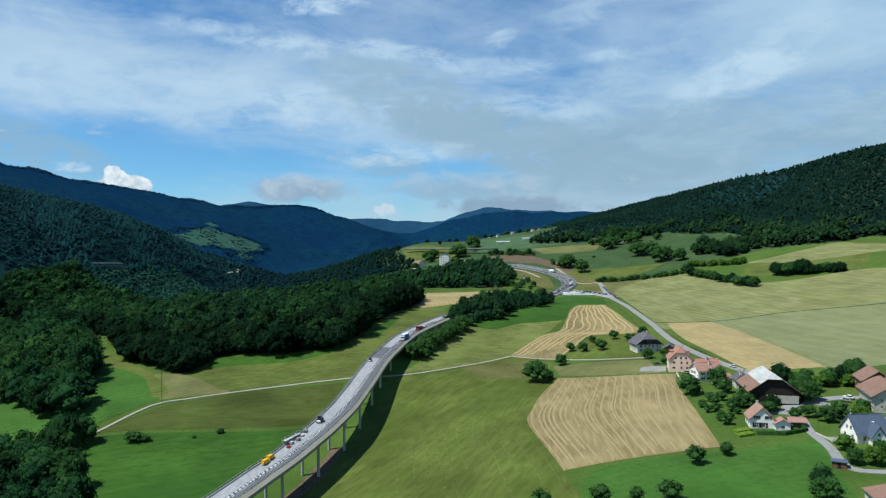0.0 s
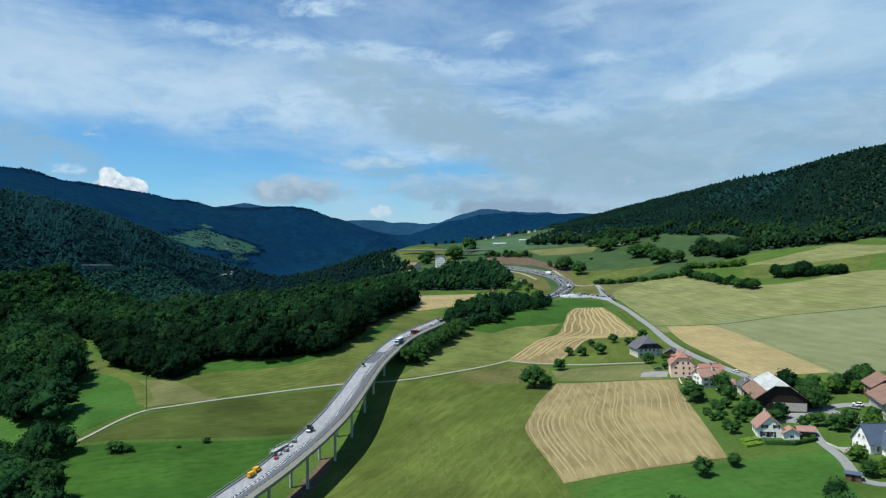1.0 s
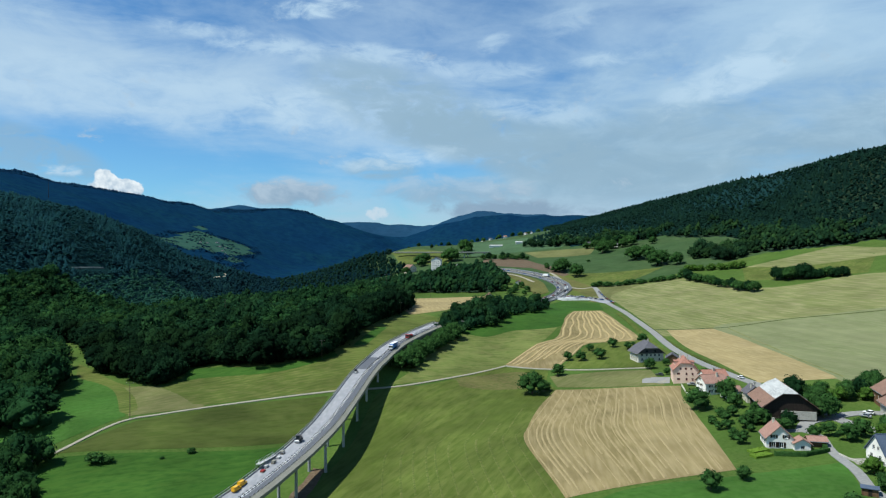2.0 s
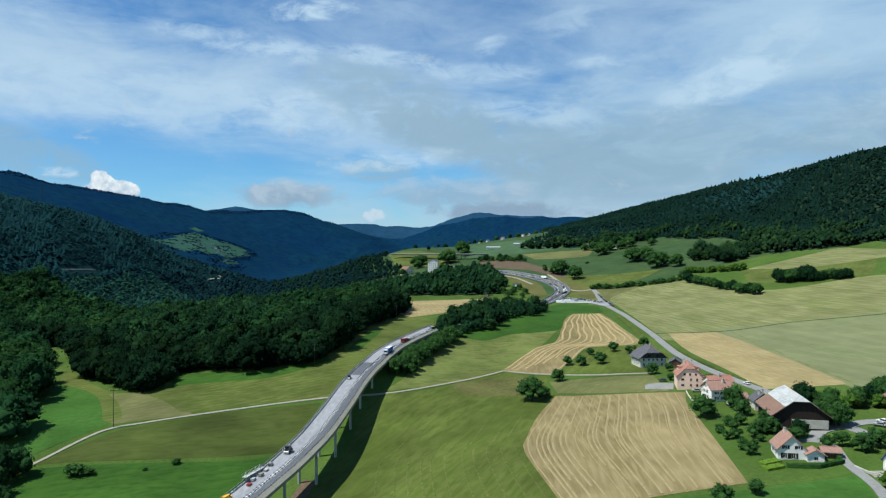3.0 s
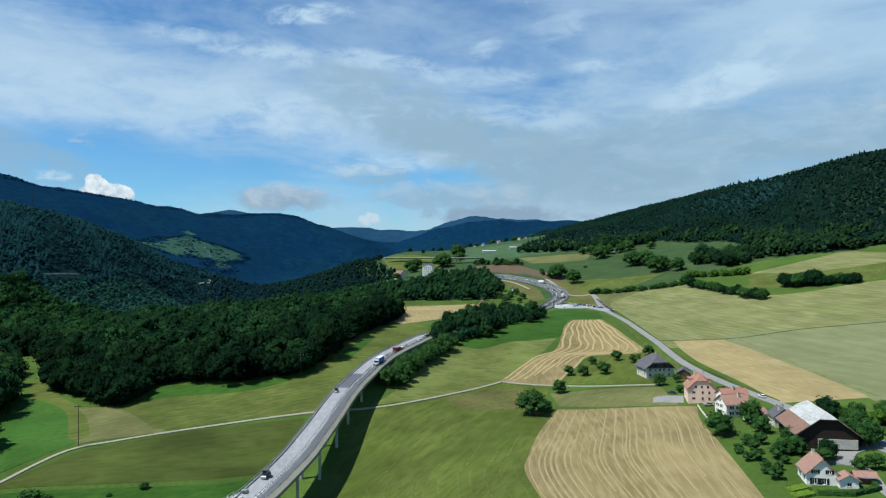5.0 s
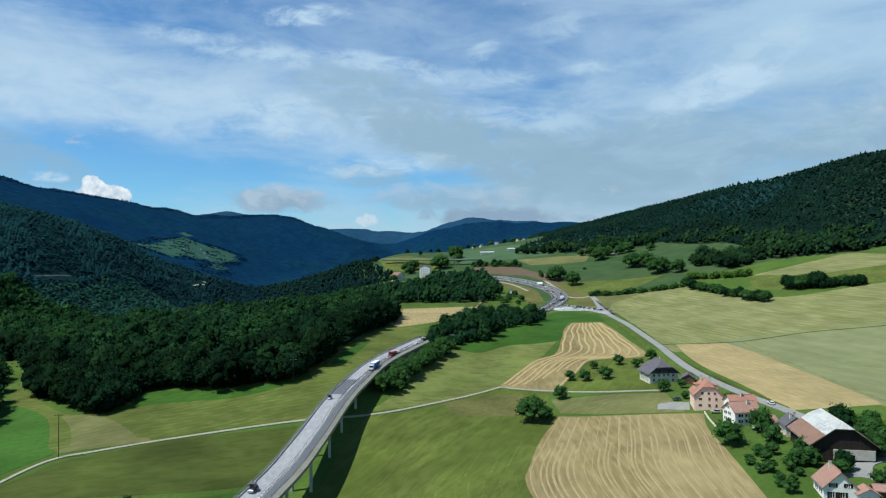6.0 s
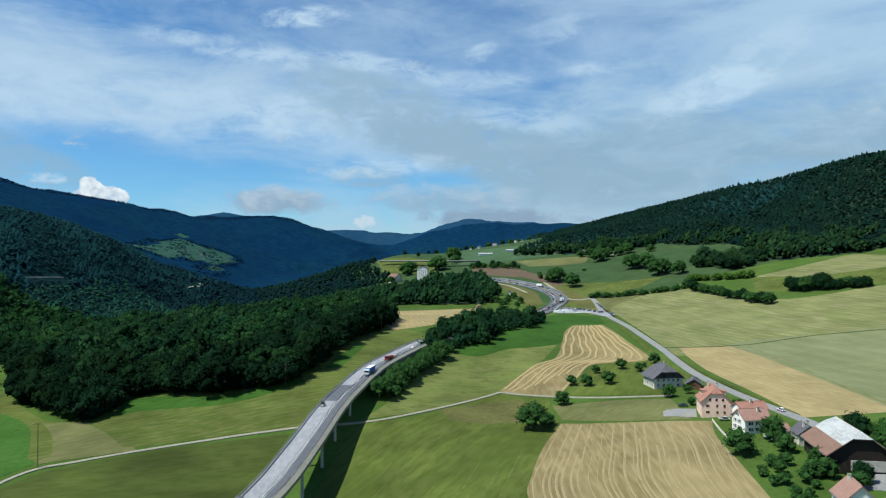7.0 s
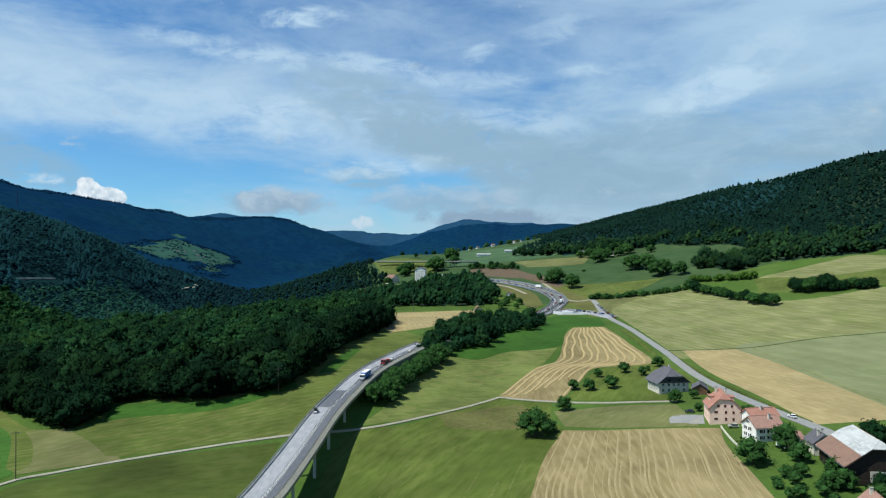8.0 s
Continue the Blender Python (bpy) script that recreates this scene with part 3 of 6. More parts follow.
def inside(poly, x, y):
    hit = np.zeros(np.shape(x), bool)
    for (ax, ay), (bx, by) in zip(poly, poly[1:] + poly[:1]):
        cross = (ay > y) != (by > y)
        if ay != by:
            hit ^= cross & (x < (bx - ax) * (y - ay) / (by - ay) + ax)
    return hit

# -- landform: heights on a coarse grid, and mountain crests --
GX = (-300, -150, -50, 50, 130, 220, 330, 450)
GY = (20, 160, 240, 310, 400, 540, 690, 900)
GZ = (
    (-44, -36, -26, -4, 1, 4, 10, 20),
    (-22, -15, -15, 1, 5.5, 10.5, 17, 28),
    (-12, 0, -7, 0, 9, 14, 21, 34),
    (0, 6, 7, 0, 9.8, 15, 26, 42),
    (8, 14, 21, 7, 11, 16, 32, 54),
    (6, 18, 24, 24, 20, 22, 40, 68),
    (0, 16, 24, 24, 24, 31, 54, 82),
    (-10, 12, 34, 46, 52, 60, 78, 108),
)
RIDGES = (
    # crest points (x, y, z), slope, rounding
    (((980, 500, 306), (739, 1050, 242), (655, 1450, 221), (610, 1800, 206), (535, 2100, 187), (430, 2420, 150)), 0.50, 60),
    (((-760, 700, 205), (-655, 1100, 160), (-525, 1200, 92), (-415, 1300, 14)), 0.42, 40),
    (((-1900, 2500, 440), (-1803, 3000, 413), (-1415, 3600, 338), (-1248, 3800, 305), (-937, 4200, 335), (-871, 4300, 323), (-757, 4350, 247), (-514, 4400, 89)), 0.37, 80),
    (((-1523, 4750, 365), (-1369, 4750, 392), (-1176, 4750, 372)), 0.30, 80),
    (((-1100, 4850, 230), (-825, 4850, 258), (-526, 4850, 278), (-207, 4850, 257), (53, 4850, 244)), 0.30, 60),
    (((32, 4700, 239), (188, 4680, 300), (322, 4650, 341), (913, 4500, 298), (1500, 4400, 310)), 0.40, 70),
)


def smooth(a, b, v):
    t = np.clip((v - a) / (b - a), 0.0, 1.0)
    return t * t * (3 - 2 * t)


def spline(xs, zs, v):
    """Monotone-slope cubic through the knots, along the last axis of zs."""
    xs = np.asarray(xs, float)
    d = np.diff(zs) / np.diff(xs)
    m = np.concatenate([d[..., :1], (d[..., 1:] + d[..., :-1]) / 2, d[..., -1:]], -1)
    k = np.clip(np.searchsorted(xs, v) - 1, 0, len(xs) - 2)
    w = xs[k + 1] - xs[k]
    t = (v - xs[k]) / w
    pick = np.arange(len(v))
    z0, z1, m0, m1 = (a[pick, k] if a.ndim == 2 else a[k] for a in (zs, zs[..., 1:], m, m[..., 1:]))
    return z0 * (1 + 2 * t) * (1 - t) ** 2 + m0 * w * t * (1 - t) ** 2 + z1 * t * t * (3 - 2 * t) + m1 * w * t * t * (t - 1)


def near_land(x, y):
    x, y = np.clip(x, GX[0], GX[-1]), np.clip(y, GY[0], GY[-1])
    rows = np.stack([spline(GX, np.array(r, float), x) for r in GZ], -1)
    return spline(GY, rows, y)


def far_land(x, y):
    apron = 98 + 0.155 * (x - 99) - 0.0 * y
    apron = np.where(x < -140, 61 + 0.30 * (x + 140), apron)
    apron = apron + 13 * np.exp(-((x + 45) / 65) ** 2) * smooth(1020, 1170, y) * (1 - smooth(1300, 1500, y))
    parts = [np.maximum(apron, -45 + 0 * x), -35 + 0.012 * np.maximum(y - 1000, 0)]
    for pts, slope, soft in RIDGES:
        best = np.full(x.shape, -1e3)
        for (ax, ay, az), (bx, by, bz) in zip(pts, pts[1:]):
            dx, dy = bx - ax, by - ay
            s = np.clip(((x - ax) * dx + (y - ay) * dy) / (dx * dx + dy * dy), 0, 1)
            d = np.hypot(x - ax - s * dx, y - ay - s * dy)
            best = np.maximum(best, az + s * (bz - az) - slope * (np.sqrt(d * d + soft * soft) - soft))
        parts.append(best)
    k = 12.0
    top = np.max(parts, 0)
    return top + k * np.log(sum(np.exp((p - top) / k) for p in parts)) - k * 0.3


def land(x, y):
    """Height of the ground, for arrays or single numbers."""
    one = np.ndim(x) == 0
    x, y = np.atleast_1d(np.asarray(x, float)), np.atleast_1d(np.asarray(y, float))
    w = np.maximum.reduce([smooth(450, 700, x), smooth(-300, -520, x), smooth(880, 1350, y)])
    z = near_land(x, y) * (1 - w) + far_land(x, y) * w
    return float(z[0]) if one else z

# -- woods: outlines in plan --
WOOD_HOME = [(-22, 556), (-42, 480), (-52, 424), (-57, 374), (-72, 345), (-100, 338), (-133, 347), (-150, 341), (-144, 316), (-154, 306), (-176, 323), (-199, 338), (-226, 380),
             (-262, 440), (-420, 520), (-430, 700), (-200, 720), (-60, 690), (-30, 640)]
WOOD_WEST = [(-176, 222), (-196, 240), (-220, 254), (-258, 293), (-330, 320), (-420, 420), (-300, 430), (-258, 405), (-230, 352), (-211, 318), (-195, 272), (-181, 242)]
WOOD_CORNER = [(-158, 208), (-170, 214), (-185, 206), (-215, 200), (-215, 120), (-128, 120), (-128, 152), (-140, 170), (-158, 190)]
WOOD_COPSE = [(10, 430), (44, 478), (97, 556), (112, 600), (100, 632), (60, 600), (20, 530), (12, 480), (2, 436)]
WOOD_MID = [(-60, 760), (-12, 745), (74, 735), (100, 800), (98, 850), (84, 930), (62, 955), (30, 935), (-10, 900), (-60, 890), (-120, 930), (-200, 980), (-260, 850), (-150, 760)]
WOOD_EAST = [(520, 640), (492, 701), (447, 694), (403, 734), (391, 762), (415, 865), (373, 1034), (290, 1050), (236, 1088), (160, 1130), (168, 1190), (228, 1262), (262, 1400), (310, 1700), (400, 2420), (560, 2500), (700, 2000),
             (800, 1500), (900, 1050), (1080, 560), (800, 400)]
WOOD_PASTURE = [(332, 800), (346, 834), (370, 808), (404, 764), (386, 746), (354, 742)]
WOOD_SLOPE = [(-900, 560), (-430, 600), (-430, 720), (-200, 735), (-150, 770), (-260, 860), (-210, 1010), (-70, 1020), (-110, 1100), (-130, 1250), (-190, 1520), (-420, 1500), (-700, 1250), (-900, 1150)]
CLEARING = [(-991, 2373), (-1036, 2714), (-1032, 3002), (-933, 2961), (-814, 3068), (-781, 2611), (-841, 2529), (-891, 2380), (-941, 2355)]
CLEARING_LOW = [(-764, 2417), (-775, 2600), (-743, 2554), (-715, 2385), (-742, 2314)]
CLEARING_HIGH = [(-1114, 3127), (-1095, 3186), (-1060, 3120), (-1075, 3060)]


def waves(x, y, length, seed):
    r = np.random.RandomState(seed)
    z = np.zeros(np.shape(x))
    for i in range(7):
        a, k = r.uniform(0, 6.28), 6.28 / (length * r.uniform(0.45, 1.3))
        z = z + np.sin((x * math.cos(a) + y * math.sin(a)) * k + r.uniform(0, 6.28)) / 7
    return z


def surface(x, y):
    """The land with its fine relief; the same near the fields, rougher on far slopes."""
    w = smooth(1000, 1800, np.hypot(x, y))
    return land(x, y) + w * (waves(x, y, 420, 3) * 14 + waves(x, y, 130, 4) * 5) * smooth(1400, 2600, np.hypot(x, y))


def spaced(lo, hi, fine_lo, fine_hi, fine, grow):
    out = list(np.arange(fine_lo, fine_hi + 0.1, fine))
    s = fine
    while out[-1] < hi:
        s *= grow
        out.append(out[-1] + min(s, 45))
    s, low = fine, []
    v = fine_lo
    while v > lo:
        s *= grow
        v -= min(s, 45)
        low.append(v)
    return np.array(low[::-1] + out)


# -- ground: one sheet to the horizon --
gx, gy = spaced(-3600, 3600, -320, 470, 6.0, 1.12), spaced(-900, 4960, 30, 960, 6.0, 1.10)
GXX, GYY = np.meshgrid(gx, gy)
GZZ = surface(GXX.ravel(), GYY.ravel())
nx, ny = len(gx), len(gy)
idx = np.arange(nx * ny).reshape(ny, nx)
quads = np.stack([idx[:-1, :-1], idx[:-1, 1:], idx[1:, 1:], idx[1:, :-1]], -1).reshape(-1, 4)
cx, cy = (GXX.ravel()[quads].mean(1), GYY.ravel()[quads].mean(1))
slot = np.zeros(len(quads), int)
for w in (WOOD_PASTURE, WOOD_HOME, WOOD_WEST, WOOD_CORNER, WOOD_COPSE, WOOD_MID, WOOD_EAST, WOOD_SLOPE):
    deep = inside(w, cx, cy)
    if w is not WOOD_EAST and w is not WOOD_SLOPE:
        for dx, dy in ((8, 0), (-8, 0), (0, 8), (0, -8)):
            deep &= inside(w, cx + dx, cy + dy)
    slot[deep] = 1
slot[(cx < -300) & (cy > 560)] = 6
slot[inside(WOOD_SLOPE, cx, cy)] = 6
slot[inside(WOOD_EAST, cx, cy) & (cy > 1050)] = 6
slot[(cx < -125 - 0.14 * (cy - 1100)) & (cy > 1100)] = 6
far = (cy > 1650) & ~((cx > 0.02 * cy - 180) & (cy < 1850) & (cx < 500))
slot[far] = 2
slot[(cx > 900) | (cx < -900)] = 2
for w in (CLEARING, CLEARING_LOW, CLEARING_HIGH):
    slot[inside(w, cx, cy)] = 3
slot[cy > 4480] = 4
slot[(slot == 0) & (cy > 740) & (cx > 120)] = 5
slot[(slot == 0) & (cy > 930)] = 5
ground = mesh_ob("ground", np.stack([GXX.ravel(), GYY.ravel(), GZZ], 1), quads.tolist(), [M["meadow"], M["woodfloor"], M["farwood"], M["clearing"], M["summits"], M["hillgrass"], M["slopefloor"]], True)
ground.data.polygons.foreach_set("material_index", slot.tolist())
tagged(ground, "rolling green farmland valley between dark wooded mountains", "", "", "structure")

# -- fields --
patch("field", [(42.1, 150.4), (37.9, 217.9), (41.9, 239.3), (54, 280), (67.9, 312.6)], [(103.8, 163.5), (110.1, 198.5), (115.6, 231.8), (120.6, 261.3), (127.7, 281.6)], M["stubble"], 0.22, "tan stubble field with curved harvest rows", 4.0)
patch("field", [(45, 375), (72, 428), (92, 447), (106, 493), (117, 535), (132, 574)], [(75.9, 360.4), (92, 392), (112, 424), (150, 431), (156, 500), (160, 580)], M["stubble"], 0.22, "harvested golden field with straw swaths", 4.0)
patch("field", [(164.7, 275.5), (169.1, 333.4), (173, 400), (183, 470)], [(207.8, 276.4), (215.4, 345.2), (220, 412), (218, 460)], M["wheat"], 0.2, "pale golden wheat field beside the road", 5.0)
patch("field", [(204.6, 270), (211.4, 345.2), (216, 412), (214, 458), (232, 474)], [(470, 280), (470, 340), (460, 370), (455, 388), (440, 404)], M["sage"], 0.16, "smooth grey-green young crop field", 8.0)
patch("field", [(172, 440), (183, 560), (190, 640), (194, 742)], [(450, 430), (405, 545), (318, 590), (286, 708)], M["pale"], 0.10, "pale yellow-green mown meadow", 8.0)
patch("field", [(372, 640), (366, 664), (350, 692)], [(470, 590), (480, 640), (462, 688)], M["pale"], 0.2, "pale mown meadow on the slope", 8.0)
patch("field", [(-20, 518), (-38, 600), (-42, 690)], [(10, 548), (52, 640), (60, 716)], M["wheat"], 0.2, "tan field behind the wooded edge", 6.0)
patch("field", [(8, 434), (18, 452), (38, 447), (62, 469), (84, 475), (104, 489), (115, 528), (133, 582), (164, 588)], [(4, 442), (14, 470), (30, 490), (60, 535), (92, 590), (112, 628), (128, 655), (142, 668), (172, 640)], M["lush"], 0.24, "dark green lush grass strip", 6.0)
patch("field", [(-26.4, 308.1), (-4.9, 321.9), (13.9, 339.2), (31, 355), (46, 372), (66, 410), (86, 449), (101, 485)], [(-16.7, 328.1), (-8, 362), (0, 390), (8, 430), (18, 451), (39, 447), (62, 469), (84, 475)], M["bank"], 0.2, "rough streaked grass bank above the track", 5.0)
patch("field", [(10.9, 332.6), (26, 345), (41, 356), (58, 362)], [(12.9, 317.7), (30.9, 314.3), (51, 318), (63.9, 325.4)], M["brownish"], 0.24, "olive-brown uncut meadow below the track", 5.0)
patch("field", [(-160.3, 212.5), (-125.7, 218.5), (-88.5, 227.4), (-64.2, 236)], [(-143.3, 131.7), (-111.7, 128.8), (-91.8, 133.8), (-77.9, 157.4)], M["lush"], 0.2, "lush green meadow below the bank", 6.0)
patch("field", [(-158.3, 216.5), (-125.6, 221.4), (-90.4, 231), (-60.2, 241.4)], [(-139.6, 249.3), (-110.4, 271.4), (-80.1, 284), (-56.4, 290.7)], M["olive"], 0.2, "olive mown meadow beside the track", 6.0)
patch("field", [(-178, 262), (-150, 258), (-110.4, 277.4), (-78.1, 291), (-50.6, 300.4), (-33.5, 333.8), (-18, 392), (2, 450), (6, 500)], [(-226, 366), (-158, 304), (-122, 346), (-90, 352), (-70, 376), (-60, 424), (-46, 470), (-30, 510), (-10, 525)], M["dry"], 0.2, "dry mown meadow below the forest edge", 6.0)
patch("field", [(-196, 280), (-186, 250), (-168.3, 216.4)], [(-214, 338), (-176, 308), (-147, 256)], M["lawn"], 0.26, "bright green grass strip along the trees", 6.0)
patch("field", [(-300, 292), (-240, 250), (-205, 222), (-180, 212)], [(-268, 312), (-224, 268), (-198, 248), (-176, 228)], M["lawn"], 0.24, "bright green meadow between the woods", 6.0)
patch("field", [(-174, 308), (-158, 284), (-146, 256)], [(-152, 308), (-131.2, 290), (-114.5, 272)], M["hay"], 0.28, "bare straw-coloured patch of dry grass", 6.0)
# Lush strip, widened so its dark green imitates the forest's cast shadow.
patch("field", [(-149.1, 341), (-127.6, 342), (-88.0, 343), (-66, 372)], [(-141.3, 316), (-120.4, 318.5), (-89.6, 324.4), (-57, 352)], M["lush"], 0.30, "lush grass strip at the forest edge, widened as painted shadow", 6.0)
patch("field", [(-58, 368), (-52, 400), (-44, 440)], [(-40, 378), (-36, 405), (-32, 440)], M["lush"], 0.26, "bright green grass patch at the forest edge", 6.0)
patch("field", [(103.8, 159.6), (111.1, 193.6), (118.5, 236.5), (126.3, 262.9)], [(141.7, 165.5), (145.3, 182.5), (152.6, 206.1), (141.2, 251.8)], M["meadow"], 0.18, "worn green village grass", 6.0)
patch("field", [(40, 96), (52, 146), (103.8, 158.6)], [(118.4, 88.2), (127.2, 122.2), (141.7, 164.6)], M["lawn"], 0.2, "bright green meadow beside the village", 6.0)
patch("field", [(130, 860), (150, 800), (172, 752)], [(290, 790), (250, 760), (200, 740)], M["dry"], 0.2, "dry yellowish grass strip above the road", 8.0)
patch("field", [(347.2, 694), (374.4, 668), (404.1, 641), (440, 604)], [(323, 634), (346, 602), (366.6, 581), (402, 556)], M["dry"], 0.12, "dull olive pasture below the hillside", 8.0)
patch("field", [(153.1, 1082.2), (210.4, 1070.0), (265.0, 1044.0)], [(165.5, 1021.8), (210.5, 1000.6), (243.8, 992.5)], M["hay"], 0.2, "pale hay meadow on the hill", 8.0)
patch("field", [(66, 1098), (60, 1200), (75, 1300)], [(215, 1092), (262, 1130), (285, 1190)], M["upland"], 0.16, "upper pasture on the hill, paled blue-green to imitate haze", 10.0)
patch("field", [(160.8, 840.0), (165.6, 776.0), (163.9, 724.1), (173, 686)], [(168, 832), (184.9, 779.9), (194.2, 740.3), (185, 690)], M["brownish"], 0.26, "brown dry grass slope above the junction", 6.0)
patch("field", [(140, 700), (150, 690), (166, 670)], [(166, 740), (178, 720), (188, 680)], M["dry"], 0.2, "dry grass bank at the junction", 6.0)
patch("field", [(74, 890), (98, 850), (112, 790), (118, 715)], [(104, 874), (126, 838), (138, 795), (136, 735)], M["brownish"], 0.3, "dry grass inside the motorway curve", 6.0)
patch("field", [(-60, 1110), (-16, 1078), (21, 1034)], [(-84, 1270), (-18, 1225), (44, 1160)], M["dry"], 0.25, "dry olive pasture below the distant bridge", 8.0)
patch("field", [(166, 655), (172, 700), (180, 745)], [(186, 640), (200, 690), (240, 722)], M["hay"], 0.22, "dry grass verge beside the junction", 6.0)
patch("cut_slope", [(74, 1000), (112, 945), (144, 885), (170, 822)], [(82, 1052), (138, 1028), (166, 905), (180, 832)], M["earth"], 0.5, "bare brown earth cutting above the motorway", 6.0)
patch("field", [(79.8, 362.2), (96, 392), (114, 421), (150, 428)], [(126.3, 335), (141.2, 369.7), (152, 400), (158, 426)], M["mown"], 0.2, "pale grass of the orchard", 5.0)
patch("field", [(69.9, 344.4), (99.3, 339.3), (126.1, 326.3)], [(69.9, 317.7), (98.7, 299.4), (121.3, 287.5)], M["hay"], 0.2, "mown yellow-green garden meadow", 5.0)

patch("field", [(-62, 90), (-53.5, 166.1), (-38.8, 231.6), (-29.3, 299), (-5.9, 314.4), (17.9, 339.6), (44, 370)], [(44, 90), (42.1, 150.4), (39.9, 224.2), (54, 276), (67.9, 311.6), (65.9, 329.2), (71.9, 359.6)], M["mown"], 0.16, "broad mown meadow with pale streaks", 6.0)

# grass margins between the fields and along the road
for pts, w, mt in (([(229, 457), (271, 456), (298, 445), (326, 432), (380, 412), (440, 400)], 1.8, "olive"), ([(173, 468), (201, 463), (229, 457)], 1.8, "hillgrass"), ([(227, 454), (221.2, 376.5), (215.5, 329.9), (210.9, 278.6)], 1.2, "pale"),
                   ([(170, 560), (164, 490), (158, 437), (153.6, 382.9), (152.5, 333.6)], 4.5, "mown"), ([(181, 600), (176, 525), (173, 468), (169, 420), (164.4, 338.9), (164.8, 279.7)], 2.2, "olive"), ([(286, 712), (240, 728), (196, 742)], 3.0, "hay")):
    ribbon("field_margin", pts, w, M[mt], 0.27, "narrow strip of longer grass between fields", 3, 4.0, 2.0)

# -- straw swaths: raised rows on the golden field --
def swath(f, t0, t1):
    left = curve([(47, 377, 0), (74, 427, 0), (94, 448, 0), (108, 493, 0), (119, 535, 0), (133, 572, 0)], 4)
    right = curve([(77.9, 364.4, 0), (94, 394, 0), (114, 427, 0), (147, 434, 0), (153, 500, 0), (157, 576, 0)], 4)
    n = 44
    rng = random.Random(int(f * 1000))
    pts = []
    for i in range(int(n * t0), int(n * t1) + 1):
        t = i / n
        p, q = left[int(t * (len(left) - 1))], right[int(t * (len(right) - 1))]
        v = p.lerp(q, f + 0.012 * math.sin(t * 17 + f * 20) + 0.012 * math.sin(t * 31 + f * 47))
        pts.append((v.x, v.y, 0))
    line = curve(pts, 4)
    bump = [land(p.x, p.y) + 0.2 + rng.uniform(-0.06, 0.06) for p in line]
    ob = sweep("straw_swath", line, bump, [(-1.05, -0.1), (-0.65, 0.32), (0, 0.44), (0.65, 0.32), (1.05, -0.1)], M["straw"])
    tagged(ob, "raised pale straw swath on the harvested field", "straw swath", "straw swaths", "stuff")


for f, a, b in ((0.02, 0, 1), (0.13, 0, 1), (0.25, 0, 1), (0.36, 0.04, 1), (0.46, 0.08, 1), (0.56, 0.1, 0.98), (0.66, 0.16, 1), (0.77, 0.2, 1), (0.88, 0.3, 1), (0.98, 0.0, 1)):
    swath(f, a, b)

# stubble rows: low paler lines left by the harvester
row_rng = random.Random(31)
for i in range(28):
    f = min(0.97, max(0.02, 0.03 + i * 0.0348 + row_rng.uniform(-0.012, 0.012)))
    bot = Vector((42, 151.5, 0)).lerp(Vector((103.7, 164.9, 0)), f)
    mid = Vector((38.9, 221.1, 0)).lerp(Vector((112.8, 217.5, 0)), f + row_rng.uniform(-0.006, 0.006))
    top = Vector((66.8, 310.1, 0)).lerp(Vector((126.8, 280.6, 0)), f)
    line = curve([bot, mid, mid.lerp(top, 0.5) + Vector((-2 + 3 * f, 0, 0)), top], 4)
    a, b = (0, len(line)) if i % 2 == 0 else (int(len(line) * row_rng.uniform(0, 0.35)), int(len(line) * row_rng.uniform(0.6, 1.0)))
    line = line[a:b]
    hs = [land(p.x, p.y) + 0.2 for p in line]
    w = row_rng.uniform(0.2, 0.62)
    ob = sweep("stubble_row", line, hs, [(-w, -0.05), (-w * 0.5, 0.10), (w * 0.5, 0.10), (w, -0.05)], M["row"])
    tagged(ob, "thin pale harvest row in the stubble field", "stubble row", "stubble rows", "stuff")
# faint rows of cut grass on the meadow beside the stubble field
for i in range(11):
    off = -4 - 5.5 * i + row_rng.uniform(-1.5, 1.5)
    a, b = row_rng.uniform(100, 170), row_rng.uniform(225, 285)
    line = [p for p in curve([(46 + off, 95, 0), (42 + off, 150, 0), (38 + off, 219, 0), (42 + off * 0.95, 240, 0), (54 + off * 0.9, 280, 0), (64 + off * 0.8, 306, 0)], 4) if a < p.y < b]
    w = row_rng.uniform(0.35, 0.7)
    ob = sweep("cut_grass_row", line, [land(p.x, p.y) + 0.16 for p in line], [(-w, -0.04), (-w * 0.5, 0.06), (w * 0.5, 0.06), (w, -0.04)], M["dry"])
    tagged(ob, "faint pale row of cut grass on the meadow", "grass row", "cut grass rows", "stuff")

# -- roads and tracks --
ribbon("road", [(204.7, 145), (170.1, 196.6), (163.9, 234.5), (162.6, 270.4), (160.7, 296.8), (159.3, 334.6), (161.5, 381.7), (166, 425), (170, 459), (174, 518), (178, 570), (180, 619), (182, 660), (190, 720), (192, 750)], 5.6, M["road"], 0.3, "grey asphalt country road through the fields")
ribbon("track", [(-168.4, 205.7), (-158.2, 218.4), (-146, 248), (-132.4, 258.6), (-116.7, 269.2), (-99.2, 279), (-77.1, 288.8), (-54.5, 296.5), (-28.3, 304), (-8.9, 316.2), (17.9, 341.6), (46, 372)], 1.7, M["gravel"], 0.34, "pale gravel farm track across the meadow", 4)
ribbon("track", [(46, 372), (62, 366), (77.8, 358.2), (99.4, 345.6), (128.2, 331.6)], 2.2, M["gravel"], 0.34, "pale gravel path to the farmhouse", 4)
ribbon("lane", [(135.6, 199), (145.1, 197.8), (148.1, 190.2), (143.5, 175), (140.9, 156.1), (136.4, 141), (138.5, 133.4), (156, 129.5), (185.5, 127.7)], 3.6, M["road"], 0.3, "narrow paved village lane", 4)
